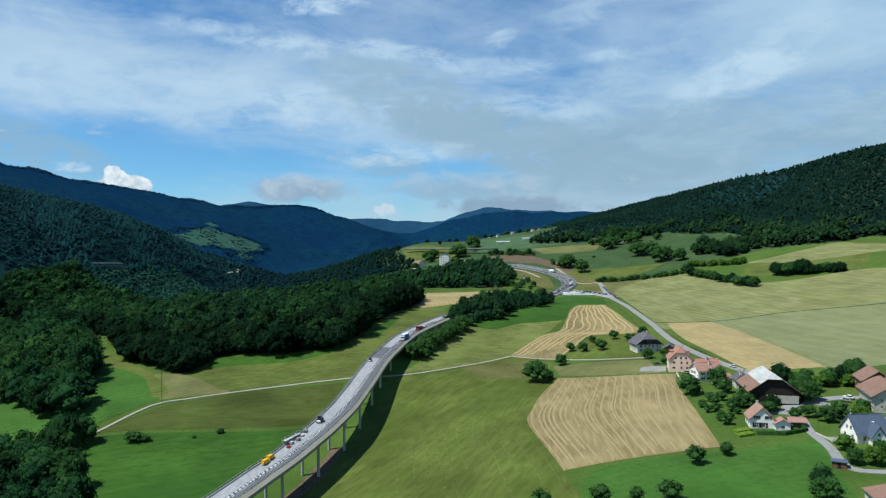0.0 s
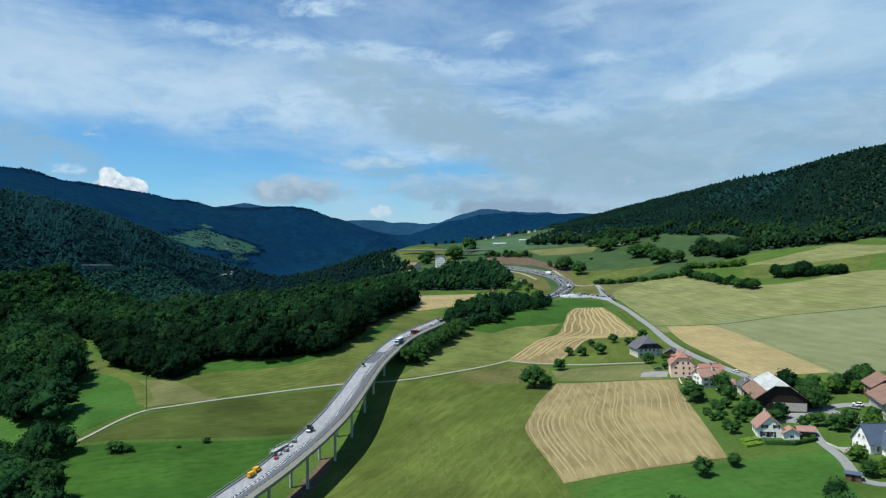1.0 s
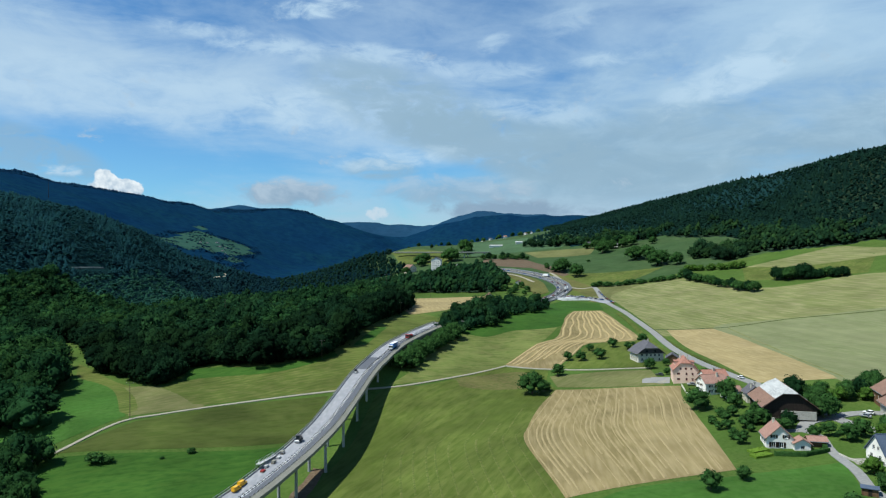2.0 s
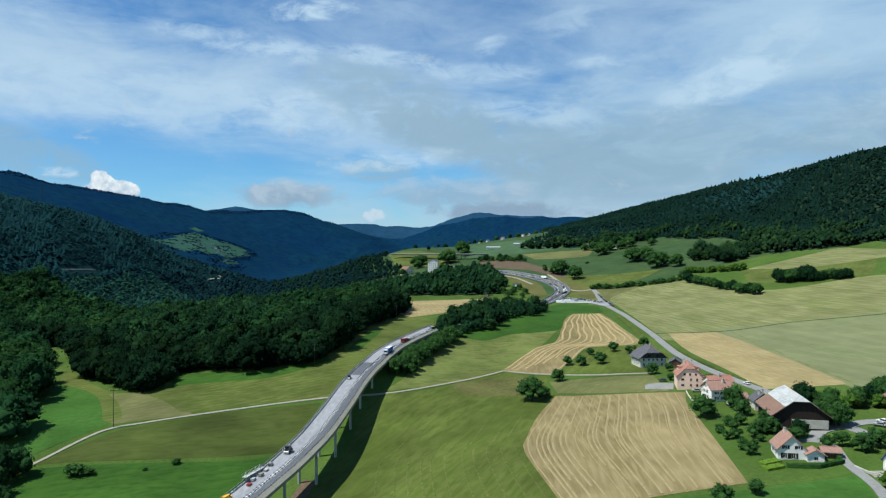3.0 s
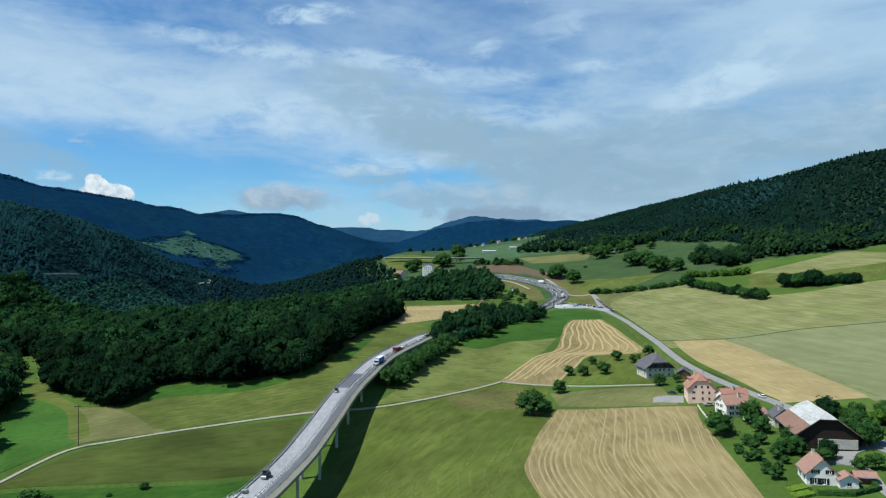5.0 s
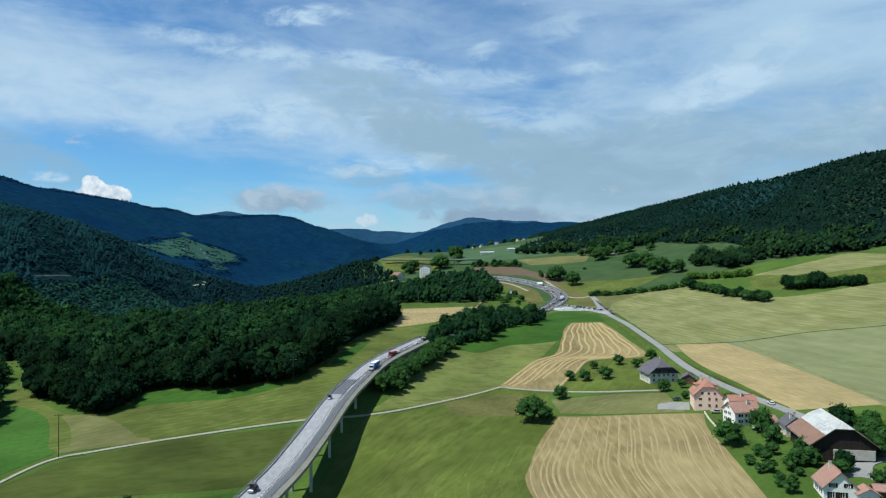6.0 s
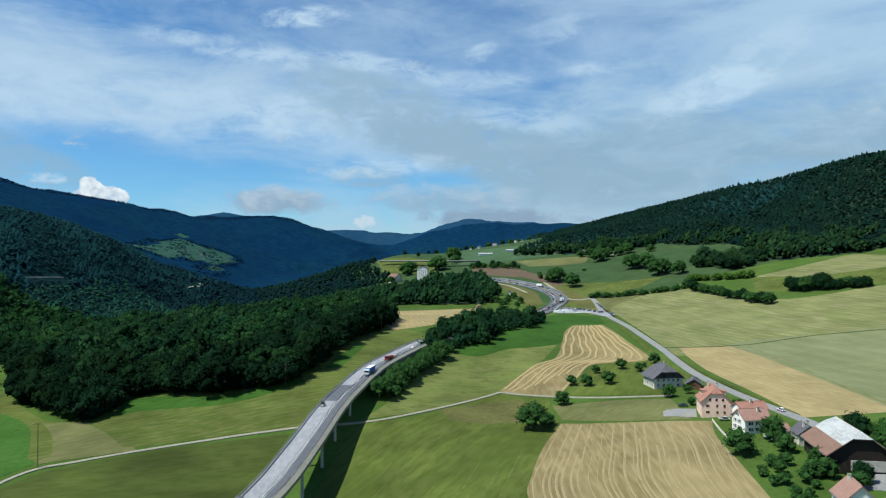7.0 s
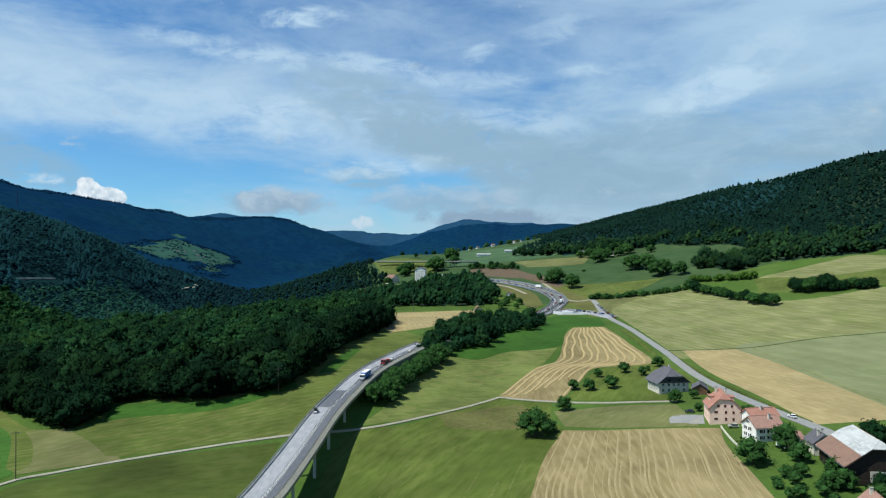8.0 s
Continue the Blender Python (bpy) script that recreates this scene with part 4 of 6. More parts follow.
ribbon("lane", [(145.1, 196.8), (152.6, 207.1), (164.1, 211.6), (181.4, 214.5), (198.3, 207.3)], 5.5, M["road"], 0.32, "paved village yard lane", 4)
ribbon("road", [(138, 682), (150, 700), (172, 676), (184, 640)], 14, M["milled"], 0.34, "pale concrete junction apron", 6)
ribbon("lane", [(64, 930), (92, 880), (114, 845), (128, 800)], 3.5, M["gravel"], 0.45, "gravel works lane inside the curve", 4)
ribbon("lane", [(192, 745), (176, 742), (164, 760), (163, 800), (158, 862), (151, 978)], 4, M["gravel"], 0.3, "gravel access lane beside the cutting", 4)
MOTORWAY = [(7, 455), (18, 495), (40, 550), (72, 608), (108, 660), (138, 705), (157, 752), (154, 802), (132, 853), (97, 905), (62, 965), (30, 1030)]
ribbon("motorway", MOTORWAY, 19, M["asphalt"], 0.5, "grey dual carriageway curving uphill", 9)
for off in (-8.8, -4.6, 0, 4.6, 8.8):
    line = curve([(x, y, 0) for x, y in MOTORWAY[3:]], 4)
    ns = sides_of(line)
    line = [Vector((p.x + n.x * off, p.y + n.y * off, 0)) for p, n in zip(line, ns)]
    hs = [land(p.x, p.y) + 0.5 for p in line]
    if off in (0, -8.8, 8.8):
        ob = sweep("crash_barrier", line, hs, [(-0.25, 0), (-0.25, 0.3), (-0.1, 0.9), (0.1, 0.9), (0.25, 0.3), (0.25, 0)], M["concrete" if off == 0 else "steel"])
        tagged(ob, "long pale crash barrier along the motorway", "crash barrier")
    else:
        ob = sweep("road_marking", line, hs, [(-0.12, 0.02), (0.12, 0.02)], M["white"], False)
        tagged(ob, "white painted lane line", "", "", "structure")

# -- trees --
def ico(n):
    bm = bmesh.new()
    bmesh.ops.create_icosphere(bm, subdivisions=n, radius=1)
    v = np.array([q.co[:] for q in bm.verts])
    f = np.array([[q.index for q in t.verts] for t in bm.faces])
    bm.free()
    return v, f


ICO1, ICO2 = ico(1), ico(2)


def join(items):
    vs, fs, n = [], [], 0
    for v, f in items:
        vs.append(v)
        fs.append(f + n)
        n += len(v)
    return np.concatenate(vs), np.concatenate(fs)


def lump(r, base, centre, radii, rough):
    v, f = base
    k = 1 + r.uniform(-rough, rough, (len(v), 1))
    return v * k * np.array(radii) + np.array(centre), f


def leaf_cloud(r, n, centres, radii, size, wild=0.45):
    """Small bent leaf clumps over the outside of the crown's lobes."""
    which = r.randint(0, len(centres), n)
    d = r.normal(size=(n, 3))
    d[:, 2] = d[:, 2] * 0.8 + 0.25
    d /= np.linalg.norm(d, axis=1)[:, None]
    c = centres[which] + d * radii[which] * r.uniform(0.68, 1.08, (n, 1))
    nrm = d + r.normal(size=(n, 3)) * wild
    nrm /= np.linalg.norm(nrm, axis=1)[:, None]
    a = np.cross(nrm, r.normal(size=(n, 3)))
    a /= np.linalg.norm(a, axis=1)[:, None]
    b = np.cross(nrm, a)
    s = size * r.uniform(0.6, 1.35, (n, 1))
    v = np.stack([c + a * s, c + b * s * 0.8 + nrm * s * 0.25, c - a * s, c - b * s * 0.8 - nrm * s * 0.2], 1).reshape(-1, 3)
    q = np.arange(n)[:, None] * 4
    return v, np.concatenate([q + [0, 1, 2], q + [0, 2, 3]])


def broad_crown(seed, h, w, lobes, leaves, size, base, low=0.18, wild=0.45):
    r = np.random.RandomState(seed)
    cs, rs, items = [], [], []
    lobe = 0.33 * min(1.0, (10 / lobes) ** 0.45)
    for i in range(lobes):
        t = (i + 0.5) / lobes
        ang, up = i * 2.4 + r.uniform(-0.5, 0.5), low + (0.98 - low) * (0.25 + 0.5 * t)
        spread = w * (0.63 - lobe) * math.sin(math.pi * (0.28 + 0.62 * t)) * r.uniform(0.7, 1.25)
        c = np.array([math.cos(ang) * spread, math.sin(ang) * spread, h * up])
        rad = np.array([w * lobe, w * lobe, h * (1 - low) * lobe * 0.91]) * r.uniform(0.8, 1.2)
        c[2] = min(c[2], h - rad[2])
        cs.append(c)
        rs.append(rad)
        items.append(lump(r, base, c, rad * 0.66, 0.34))
    if leaves:
        items.append(leaf_cloud(r, leaves, np.array(cs), np.array(rs), size, wild))
    return join(items)


def spruce_crown(seed, h, w, tiers, sides):
    r = np.random.RandomState(seed)
    items = []
    for i in range(tiers):
        t = i / tiers
        z0, z1 = h * (0.10 + 0.86 * t), h * min(1.0, 0.10 + 0.86 * t + 1.35 / tiers)
        rad = w * 0.5 * (1 - t) ** 0.85 + 0.25
        a = np.arange(sides) * 2 * math.pi / sides + r.uniform(0, 3)
        k = r.uniform(0.7, 1.2, sides)
        ring = np.stack([np.cos(a) * rad * k, np.sin(a) * rad * k, z0 + r.uniform(-0.5, 0.3, sides) * h / tiers * 0.5], 1)
        v = np.concatenate([ring, [[0, 0, z1]]])
        f = np.array([[j, (j + 1) % sides, sides] for j in range(sides)])
        items.append((v, f))
    return join(items)


def fill_mesh(name, v, f, material, tint=None):
    me = bpy.data.meshes.new(name)
    me.vertices.add(len(v))
    me.vertices.foreach_set("co", np.asarray(v, np.float32).ravel())
    me.loops.add(len(f) * 3)
    me.loops.foreach_set("vertex_index", np.asarray(f, np.int32).ravel())
    me.polygons.add(len(f))
    me.polygons.foreach_set("loop_start", np.arange(0, len(f) * 3, 3, dtype=np.int32))
    me.materials.append(material)
    if tint is not None:
        me.attributes.new("tint", "FLOAT", "POINT").data.foreach_set("value", np.asarray(tint, np.float32))
    me.update(calc_edges=True)
    me.validate()
    return me


def forest(name, spots, kinds, material, label, seed, tall=1.0):
    """One body of woodland: crowns of the given kinds, turned and scaled, on the land at the spots (x, y, size, kind)."""
    r = np.random.RandomState(seed)
    items, tints = [], []
    zs = surface(np.array([s[0] for s in spots]), np.array([s[1] for s in spots]))
    swell = 1 + 0.28 * waves(np.array([s[0] for s in spots]), np.array([s[1] for s in spots]), 55, seed + 40)
    for (x, y, size, kind), z, sw in zip(spots, zs, swell):
        v, f = kinds[kind]
        a = r.uniform(0, 6.28)
        ca, sa = math.cos(a), math.sin(a)
        k = size * tall * sw * r.uniform(0.85, 1.15)
        w = size * r.uniform(0.85, 1.2)
        items.append((np.stack([(v[:, 0] * ca - v[:, 1] * sa) * w + x, (v[:, 0] * sa + v[:, 1] * ca) * w + y, v[:, 2] * k + z - 0.4], 1), f))
        tints.append(np.full(len(v), r.uniform()))
    v, f = join(items)
    ob = new(name, fill_mesh(name, v, f, material, np.concatenate(tints)))
    return tagged(ob, label, "woodland", "", "stuff")


def scatter(poly, step, seed, keep=None):
    xs, ys = [p[0] for p in poly], [p[1] for p in poly]
    r = np.random.RandomState(seed)
    gx, gy = np.meshgrid(np.arange(min(xs), max(xs), step), np.arange(min(ys), max(ys), step))
    x = gx.ravel() + r.uniform(-0.42, 0.42, gx.size) * step
    y = gy.ravel() + r.uniform(-0.42, 0.42, gx.size) * step
    ok = inside(poly, x, y)
    if keep is not None:
        ok &= keep(x, y)
    return x[ok], y[ok], r


# kinds of crowns for massed woods, unit size about their real height
NEAR_KINDS = [broad_crown(10 + i, 16 + 1.4 * i, 13.5 + 1.2 * (i % 3), 15, 520, 0.62, ICO1, 0.0, 0.7) for i in range(5)]
MID_KINDS = [broad_crown(40 + i, 13 + 1.2 * i, 10 + (i % 3), 5, 26, 1.0, ICO1, 0.0, 0.6) for i in range(4)]
CANOPY_KINDS = [broad_crown(140 + i, 11 + 1.2 * i, 7.5 + 0.8 * (i % 3), 2, 14, 0.85, ICO1, 0.0, 0.8) for i in range(4)] + [spruce_crown(150 + i, 12 + 2.0 * i, 7.0, 4, 6) for i in range(3)]
INNER_KINDS = [broad_crown(80 + i, 15.5 + 1.1 * i, 10.5 + 0.8 * (i % 3), 4, 110, 0.75, ICO1, 0.3, 0.9) for i in range(5)]
FAR_KINDS = [broad_crown(60 + i, 5, 17, 1, 0, 1, ICO1, -0.3) for i in range(3)] + [spruce_crown(70 + i, 9, 8, 2, 5) for i in range(3)]


def spots(poly, step, seed, pick, size=(0.85, 1.15), keep=None):
    x, y, r = scatter(poly, step, seed, keep)
    return [(a, b, r.uniform(*size), pick(r, a, b)) for a, b in zip(x, y)]


leafy = lambda r, x, y: r.randint(0, 5)
INNER = [(-50, 640), (-62, 520), (-92, 420), (-120, 385), (-170, 378), (-215, 400), (-262, 460), (-420, 540), (-430, 700), (-200, 720), (-70, 690)]
# The forest front's shade is put into its near-black leaf colour.
forest("forest", spots(WOOD_HOME, 8.9, 1, leafy, (0.75, 1.2), lambda x, y: ~inside(INNER, x, y)), NEAR_KINDS, M["leaf_shaded"], "dense deciduous forest on the valley edge, shade put into its leaf colour", 1)
def edge_row(poly, step, inset, seed, size):
    """Trees set in a loose row just within the polygon's outline."""
    r = np.random.RandomState(seed)
    out = []
    for (ax, ay), (bx, by) in zip(poly, poly[1:]):
        n = max(1, round(math.hypot(bx - ax, by - ay) / step))
        for i in range(n):
            t = (i + r.uniform(0.2, 0.8)) / n
            d = inset + r.uniform(0, 2.5)
            nx, ny = (by - ay), -(bx - ax)
            k = d / math.hypot(nx, ny)
            out.append((ax + (bx - ax) * t + nx * k, ay + (by - ay) * t + ny * k, r.uniform(*size), r.randint(0, 5)))
    return out


forest("forest", edge_row(WOOD_HOME[:13], 6.5, 2.5, 44, (0.55, 0.98)), NEAR_KINDS, M["leaf_shaded"], "front row of round leafy trees at the forest edge", 44)
# Where the canopy is painted sunlit with lighter leaves; the rest stays darker.
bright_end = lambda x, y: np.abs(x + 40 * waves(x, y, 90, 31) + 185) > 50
forest("forest", spots(INNER, 7.5, 18, lambda r, x, y: r.randint(0, 5), (0.85, 1.25), bright_end), INNER_KINDS, M["leaf_mid"], "lighter green canopy of the deciduous forest, sunlight put into its colour", 18)
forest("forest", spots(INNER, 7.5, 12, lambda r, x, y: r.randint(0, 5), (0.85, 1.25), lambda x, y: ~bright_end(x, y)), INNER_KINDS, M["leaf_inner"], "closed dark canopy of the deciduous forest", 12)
forest("forest", spots(WOOD_WEST, 9.6, 2, leafy, (0.75, 1.25), lambda x, y: x > -0.70 * (y + 93) - 30), NEAR_KINDS, M["leaf_mid"], "belt of mixed green trees beside the meadow", 2)
forest("forest", spots(WOOD_CORNER, 8.4, 3, leafy, (0.55, 0.8)), NEAR_KINDS, M["leaf_mid"], "clump of leafy green trees below the track", 3)
forest("copse", spots(WOOD_COPSE, 8.8, 4, lambda r, x, y: r.randint(0, 5), (0.45, 0.8)), NEAR_KINDS, M["leaf_inner"], "dark leafy copse beside the motorway", 4)
forest("copse", spots(WOOD_PASTURE, 9.5, 14, lambda r, x, y: r.randint(0, 5), (0.6, 1.05)), NEAR_KINDS, M["wood_rim"], "leafy wood between the eastern pastures", 14)
forest("forest", spots(WOOD_MID, 8.0, 5, lambda r, x, y: r.randint(0, 4), (0.6, 1.15)), MID_KINDS, M["leaf_inner"], "dark wooded knoll below the far houses", 5)

# western hillside: leafy bench low down, spruce above it, a track and rock cut between them
BENCH_TRACK = [(-446, 776), (-446, 801), (-445.5, 830), (-444.5, 855)]
LOOP_TRACK = [(-388, 1140), (-386, 1153), (-378, 1170), (-378, 1182), (-385, 1190)]


def off_track(x, y):
    ok = np.ones(np.shape(x), bool)
    for pts in (BENCH_TRACK, LOOP_TRACK):
        for (ax, ay), (bx, by) in zip(pts, pts[1:]):
            s = np.clip(((x - ax) * (bx - ax) + (y - ay) * (by - ay)) / ((bx - ax) ** 2 + (by - ay) ** 2), 0, 1)
            near = np.hypot(x - ax - s * (bx - ax), y - ay - s * (by - ay))
            ok &= near > 5
            ok &= ~((near < 9) & (x > ax + s * (bx - ax)))
    return ok


def bench(x, y):
    return surface(x, y) + 16 * waves(x, y, 120, 23) < 48 - 0.03 * (y - 800)


view_west = lambda x, y: (x > -0.70 * (y + 93) - 30) & (y < 1160 + 0.83 * np.maximum(x + 655, 0)) & off_track(x, y)
slope_mix = lambda r, x, y: r.randint(0, 4) if r.uniform() > 0.12 else 4 + r.randint(0, 3)
needles = lambda r, x, y: r.randint(0, 4) if r.uniform() > 0.45 + 0.4 * math.sin(x * 0.045 + y * 0.03) else 4 + r.randint(0, 3)
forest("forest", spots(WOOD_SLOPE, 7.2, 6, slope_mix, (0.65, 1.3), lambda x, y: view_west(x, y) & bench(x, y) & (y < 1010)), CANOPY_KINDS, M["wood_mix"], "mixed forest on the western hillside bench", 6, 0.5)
forest("forest", spots(WOOD_SLOPE, 6.2, 26, needles, (0.55, 1.25), lambda x, y: view_west(x, y) & ~bench(x, y) & (y < 1250)), CANOPY_KINDS, M["wood_spruce"], "spruce forest above the valley hollow, tinted blue for haze", 17, 0.5)
forest("forest", spots(WOOD_SLOPE, 8.2, 19, slope_mix, (0.9, 1.25), lambda x, y: view_west(x, y) & ((bench(x, y) & (y >= 1010)) | (y >= 1250))), CANOPY_KINDS, M["wood_hollow"], "spruce forest in the valley hollow, shade and haze in its colour", 19, 0.7)
for pts, w, mt, lab in ((BENCH_TRACK, 2.2, "rock_cut", "bare grey rock cut along the wooded slope"), (LOOP_TRACK, 3.5, "gravel", "pale loop of a forest track")):
    ribbon("track", pts, w, M[mt], 0.5, lab, 4)

WOOD_FOOT = [(-58, 975), (-46, 1040), (-52, 1075), (-66, 1120), (-88, 1180), (-78, 1260), (-120, 1340), (-330, 1340), (-260, 1100), (-150, 1010)]
forest("forest", spots(WOOD_FOOT, 8.8, 16, lambda r, x, y: r.randint(0, 4), (0.7, 1.2)), CANOPY_KINDS, M["wood_belt"], "dark wooded foothill beside the far meadow", 16)


def east_crest(x, y):
    return x < np.interp(y, (500, 1050, 1450, 1800, 2100, 2420), (990, 749, 665, 620, 545, 440)) + 45


def leafy_foot(x, y):
    """The leafy belt at the foot of the eastern mountain, with tongues running up the slope."""
    return surface(x, y) < 98 + 34 * waves(x, y, 110, 15) + 14 * waves(x, y, 45, 16)


def east_mix(r, x, y):
    return r.randint(0, 4) if r.uniform() < 0.66 + 0.4 * math.sin(x * 0.021 + 1.3) * math.sin(y * 0.017) else 4 + r.randint(0, 3)


in_view = lambda x, y: (x < 0.74 * (y + 93) + 20) & east_crest(x, y)
forest("forest", spots(WOOD_EAST, 7.8, 13, lambda r, x, y: r.randint(0, 4), (0.7, 1.15), lambda x, y: (y < 1150) & in_view(x, y) & leafy_foot(x, y)), MID_KINDS, M["wood_rim"], "leafy green belt at the foot of the eastern forest", 13)
forest("forest", spots(WOOD_EAST, 6.4, 7, east_mix, (0.9, 1.3), lambda x, y: (y < 1150) & in_view(x, y) & ~leafy_foot(x, y)), CANOPY_KINDS, M["wood_belt"], "mixed forest with dark spruces on the eastern mountainside", 7, 0.6)
forest("forest", spots(WOOD_EAST, 8.8, 8, east_mix, (0.75, 1.25), lambda x, y: (y >= 1150) & east_crest(x, y)), CANOPY_KINDS, M["wood_belt"], "dark spruce forest along the eastern ridge", 8, 0.55)
WEST_MOUNTAIN = [(-1500, 1500), (-420, 1520), (-200, 1700), (-120, 2600), (-200, 3500), (-480, 4420), (-900, 4350), (-1300, 3850), (-1850, 3050), (-1900, 2400)]


def in_left(x, y):
    crest_x = np.interp(y, (2500, 3000, 3600, 3800, 4200, 4350), (-1900, -1803, -1415, -1248, -937, -757))
    rim = (np.abs(x - crest_x) < 130) & (y > 2400)
    pasture = waves(x, y, 110, 9) > 0.16
    open_land = inside(CLEARING, x, y) | inside(CLEARING_LOW, x, y) | inside(CLEARING_HIGH, x, y)
    edge = np.zeros(np.shape(x), bool)
    for dx, dy in ((35, 0), (-35, 0), (0, 70), (0, -70)):
        edge |= inside(CLEARING, x + dx, y + dy) | inside(CLEARING_LOW, x + dx, y + dy)
    return (x > -0.68 * (y + 93) - 40) & (rim | (open_land & pasture) | (edge & ~open_land))


forest("forest", spots(WEST_MOUNTAIN, 11.0, 9, lambda r, x, y: r.randint(0, 3) if x > -1150 and y < 3300 else r.randint(0, 6), (0.8, 1.3), in_left), FAR_KINDS, M["wood_far"], "forest on the western mountain, blue from painted-in haze", 9, 0.75)



# -- single trees --
def tree_kind(seed, h, w, lobes, leaves, size, material, stem, label, low=0.06):
    tree = thing("tree", pose(0, 0, 0), label, "tree")
    bm = bmesh.new()
    tube(bm, (0, 0, -0.6), (0, 0, h * 0.28), stem, stem * 0.75, 8)
    tube(bm, (0, 0, h * 0.28), (0.1, 0, h * 0.7), stem * 0.75, stem * 0.2, 7)
    for i in range(5):
        a = i * 1.26 + seed
        tube(bm, (0, 0, h * (0.24 + 0.05 * i)), (math.cos(a) * w * 0.28, math.sin(a) * w * 0.28, h * (0.45 + 0.07 * i)), stem * 0.4, stem * 0.12, 6)
    part("trunk", bm, "bark", tree)
    v, f = broad_crown(seed, h, w, lobes, leaves, size, ICO1, low)
    crown = new("crown", fill_mesh("crown", v, f, M[material]))
    crown.parent = tree
    return tree


KINDS = {
    "oak": tree_kind(101, 12.0, 12.0, 16, 900, 0.42, "leaf", 0.35, "broad round leafy green tree in the meadow", 0.02),
    "round": tree_kind(102, 9.0, 8.6, 13, 640, 0.36, "leaf", 0.25, "round dark green tree on grass", 0.03),
    "fruit": tree_kind(103, 6.0, 6.2, 11, 460, 0.28, "leaf", 0.16, "small round fruit tree in the orchard", 0.10),
    "light": tree_kind(104, 9.0, 9.4, 13, 640, 0.36, "leaf_light", 0.25, "light green bushy tree in the garden", 0.0),
    "dark": tree_kind(105, 14.0, 10.0, 14, 720, 0.44, "leaf_mid", 0.32, "tall dark leafy tree at the field edge", 0.02),
    "bush": tree_kind(106, 3.2, 4.6, 9, 260, 0.25, "leaf", 0.10, "low rounded green bush", 0.0),
}
used = set()


def plant(kind, x, y, size=1.0, label="", group=""):
    src = KINDS[kind]
    r = random.Random(int(x * 13 + y * 7))
    m = pose(x, y, land(x, y) + 0.05, 0, 0, r.uniform(0, 360))
    if kind in used:
        ob = copy_thing(src, m)
    else:
        ob, _ = src, used.add(kind)
        ob.matrix_basis = m
    s = size * r.uniform(0.92, 1.08)
    ob.scale = (s * r.uniform(0.92, 1.1), s * r.uniform(0.92, 1.1), s)
    return tagged(ob, label, "bush" if kind == "bush" else "", group)


for k, x, y, s in (("oak", 54, 307, 1.12), ("round", 61.9, 311.5, 0.75), ("round", 74.8, 344, 0.95), ("fruit", 88, 380, 1.0), ("round", 95.8, 375.2, 0.85), ("fruit", 107.7, 373.9, 1.25), ("fruit", 108, 402, 0.9),
                   ("fruit", 125, 408, 1.1), ("fruit", 133, 398, 0.95), ("round", 150, 419, 0.8), ("fruit", 140, 409, 0.6)):
    plant(k, x, y, s, group="orchard trees")
for k, x, y, s in (("dark", 142.2, 202.6, 0.6), ("round", 126.7, 330.6, 0.8), ("fruit", 87.9, 146.5, 1.15), ("fruit", 102, 154, 0.8), ("round", 134.6, 208.6, 0.8), ("round", 164.1, 212.6, 1.15), ("fruit", 126.1, 206.1, 0.9), ("fruit", 138.4, 198.9, 1),
                   ("fruit", 145.2, 189.2, 0.95), ("round", 155.9, 184.4, 0.8), ("round", 162.6, 188.1, 0.85), ("light", 167.5, 181.5, 0.8), ("round", 175, 191.9, 0.8), ("fruit", 151.9, 191, 0.9), ("light", 144.8, 153.1, 0.7), ("round", 140.2, 139.9, 0.7),
                   ("light", 146, 138, 0.75), ("round", 151.7, 143.6, 0.75), ("dark", 116.7, 117.7, 0.6), ("round", 120.4, 124.3, 0.8), ("round", 114, 111.2, 0.9), ("fruit", 30, 123, 1), ("fruit", 48, 119, 1.1), ("fruit", 59, 118, 0.8),
                   ("fruit", 68.8, 116.4, 1.1), ("fruit", 117.6, 197, 0.7), ("fruit", 115.7, 206.7, 0.6), ("round", 148.4, 350.6, 0.6), ("round", 144.2, 292.1, 0.7), ("fruit", 138, 334.4, 0.8), ("fruit", 130.5, 311.1, 0.7), ("fruit", 137.1, 308.6, 0.8),
                   ("round", 119.1, 237, 1.22), ("round", 137, 247.5, 1.12), ("round", 134.2, 234.5, 0.9), ("round", 138, 219, 0.85), ("round", 161.5, 211.5, 1.12), ("fruit", 128, 222, 0.8), ("fruit", 122.5, 216, 0.8), ("round", 131, 210, 0.75)):
    plant(k, x, y, s, group="village trees")
rr = random.Random(5)
for i in range(20):
    plant(rr.choice(("oak", "round", "dark", "light")), 161.5 + 2.3 * i + rr.uniform(-3, 3), 225.4 + 0.36 * i + rr.uniform(0, 16), rr.uniform(0.7, 0.95), group="trees beside the barn")
for i in range(9):
    plant(rr.choice(("bush", "fruit", "bush")), rr.uniform(115.3, 127.3), 187.9 + 4.4 * i + rr.uniform(-2, 2), rr.uniform(0.45, 0.85), "garden shrub on the lawn", "garden shrubs")
# hedge along the viaduct's end
for i in range(34):
    t = i / 33
    plant(rr.choice(("round", "round", "oak")), -16 + 32 * t ** 1.25 + rr.uniform(-4, 4), 338 + 97 * t + rr.uniform(-4, 4), rr.uniform(0.75, 1.0), "dense green shrub tree in the hedge", "hedge beside the viaduct")
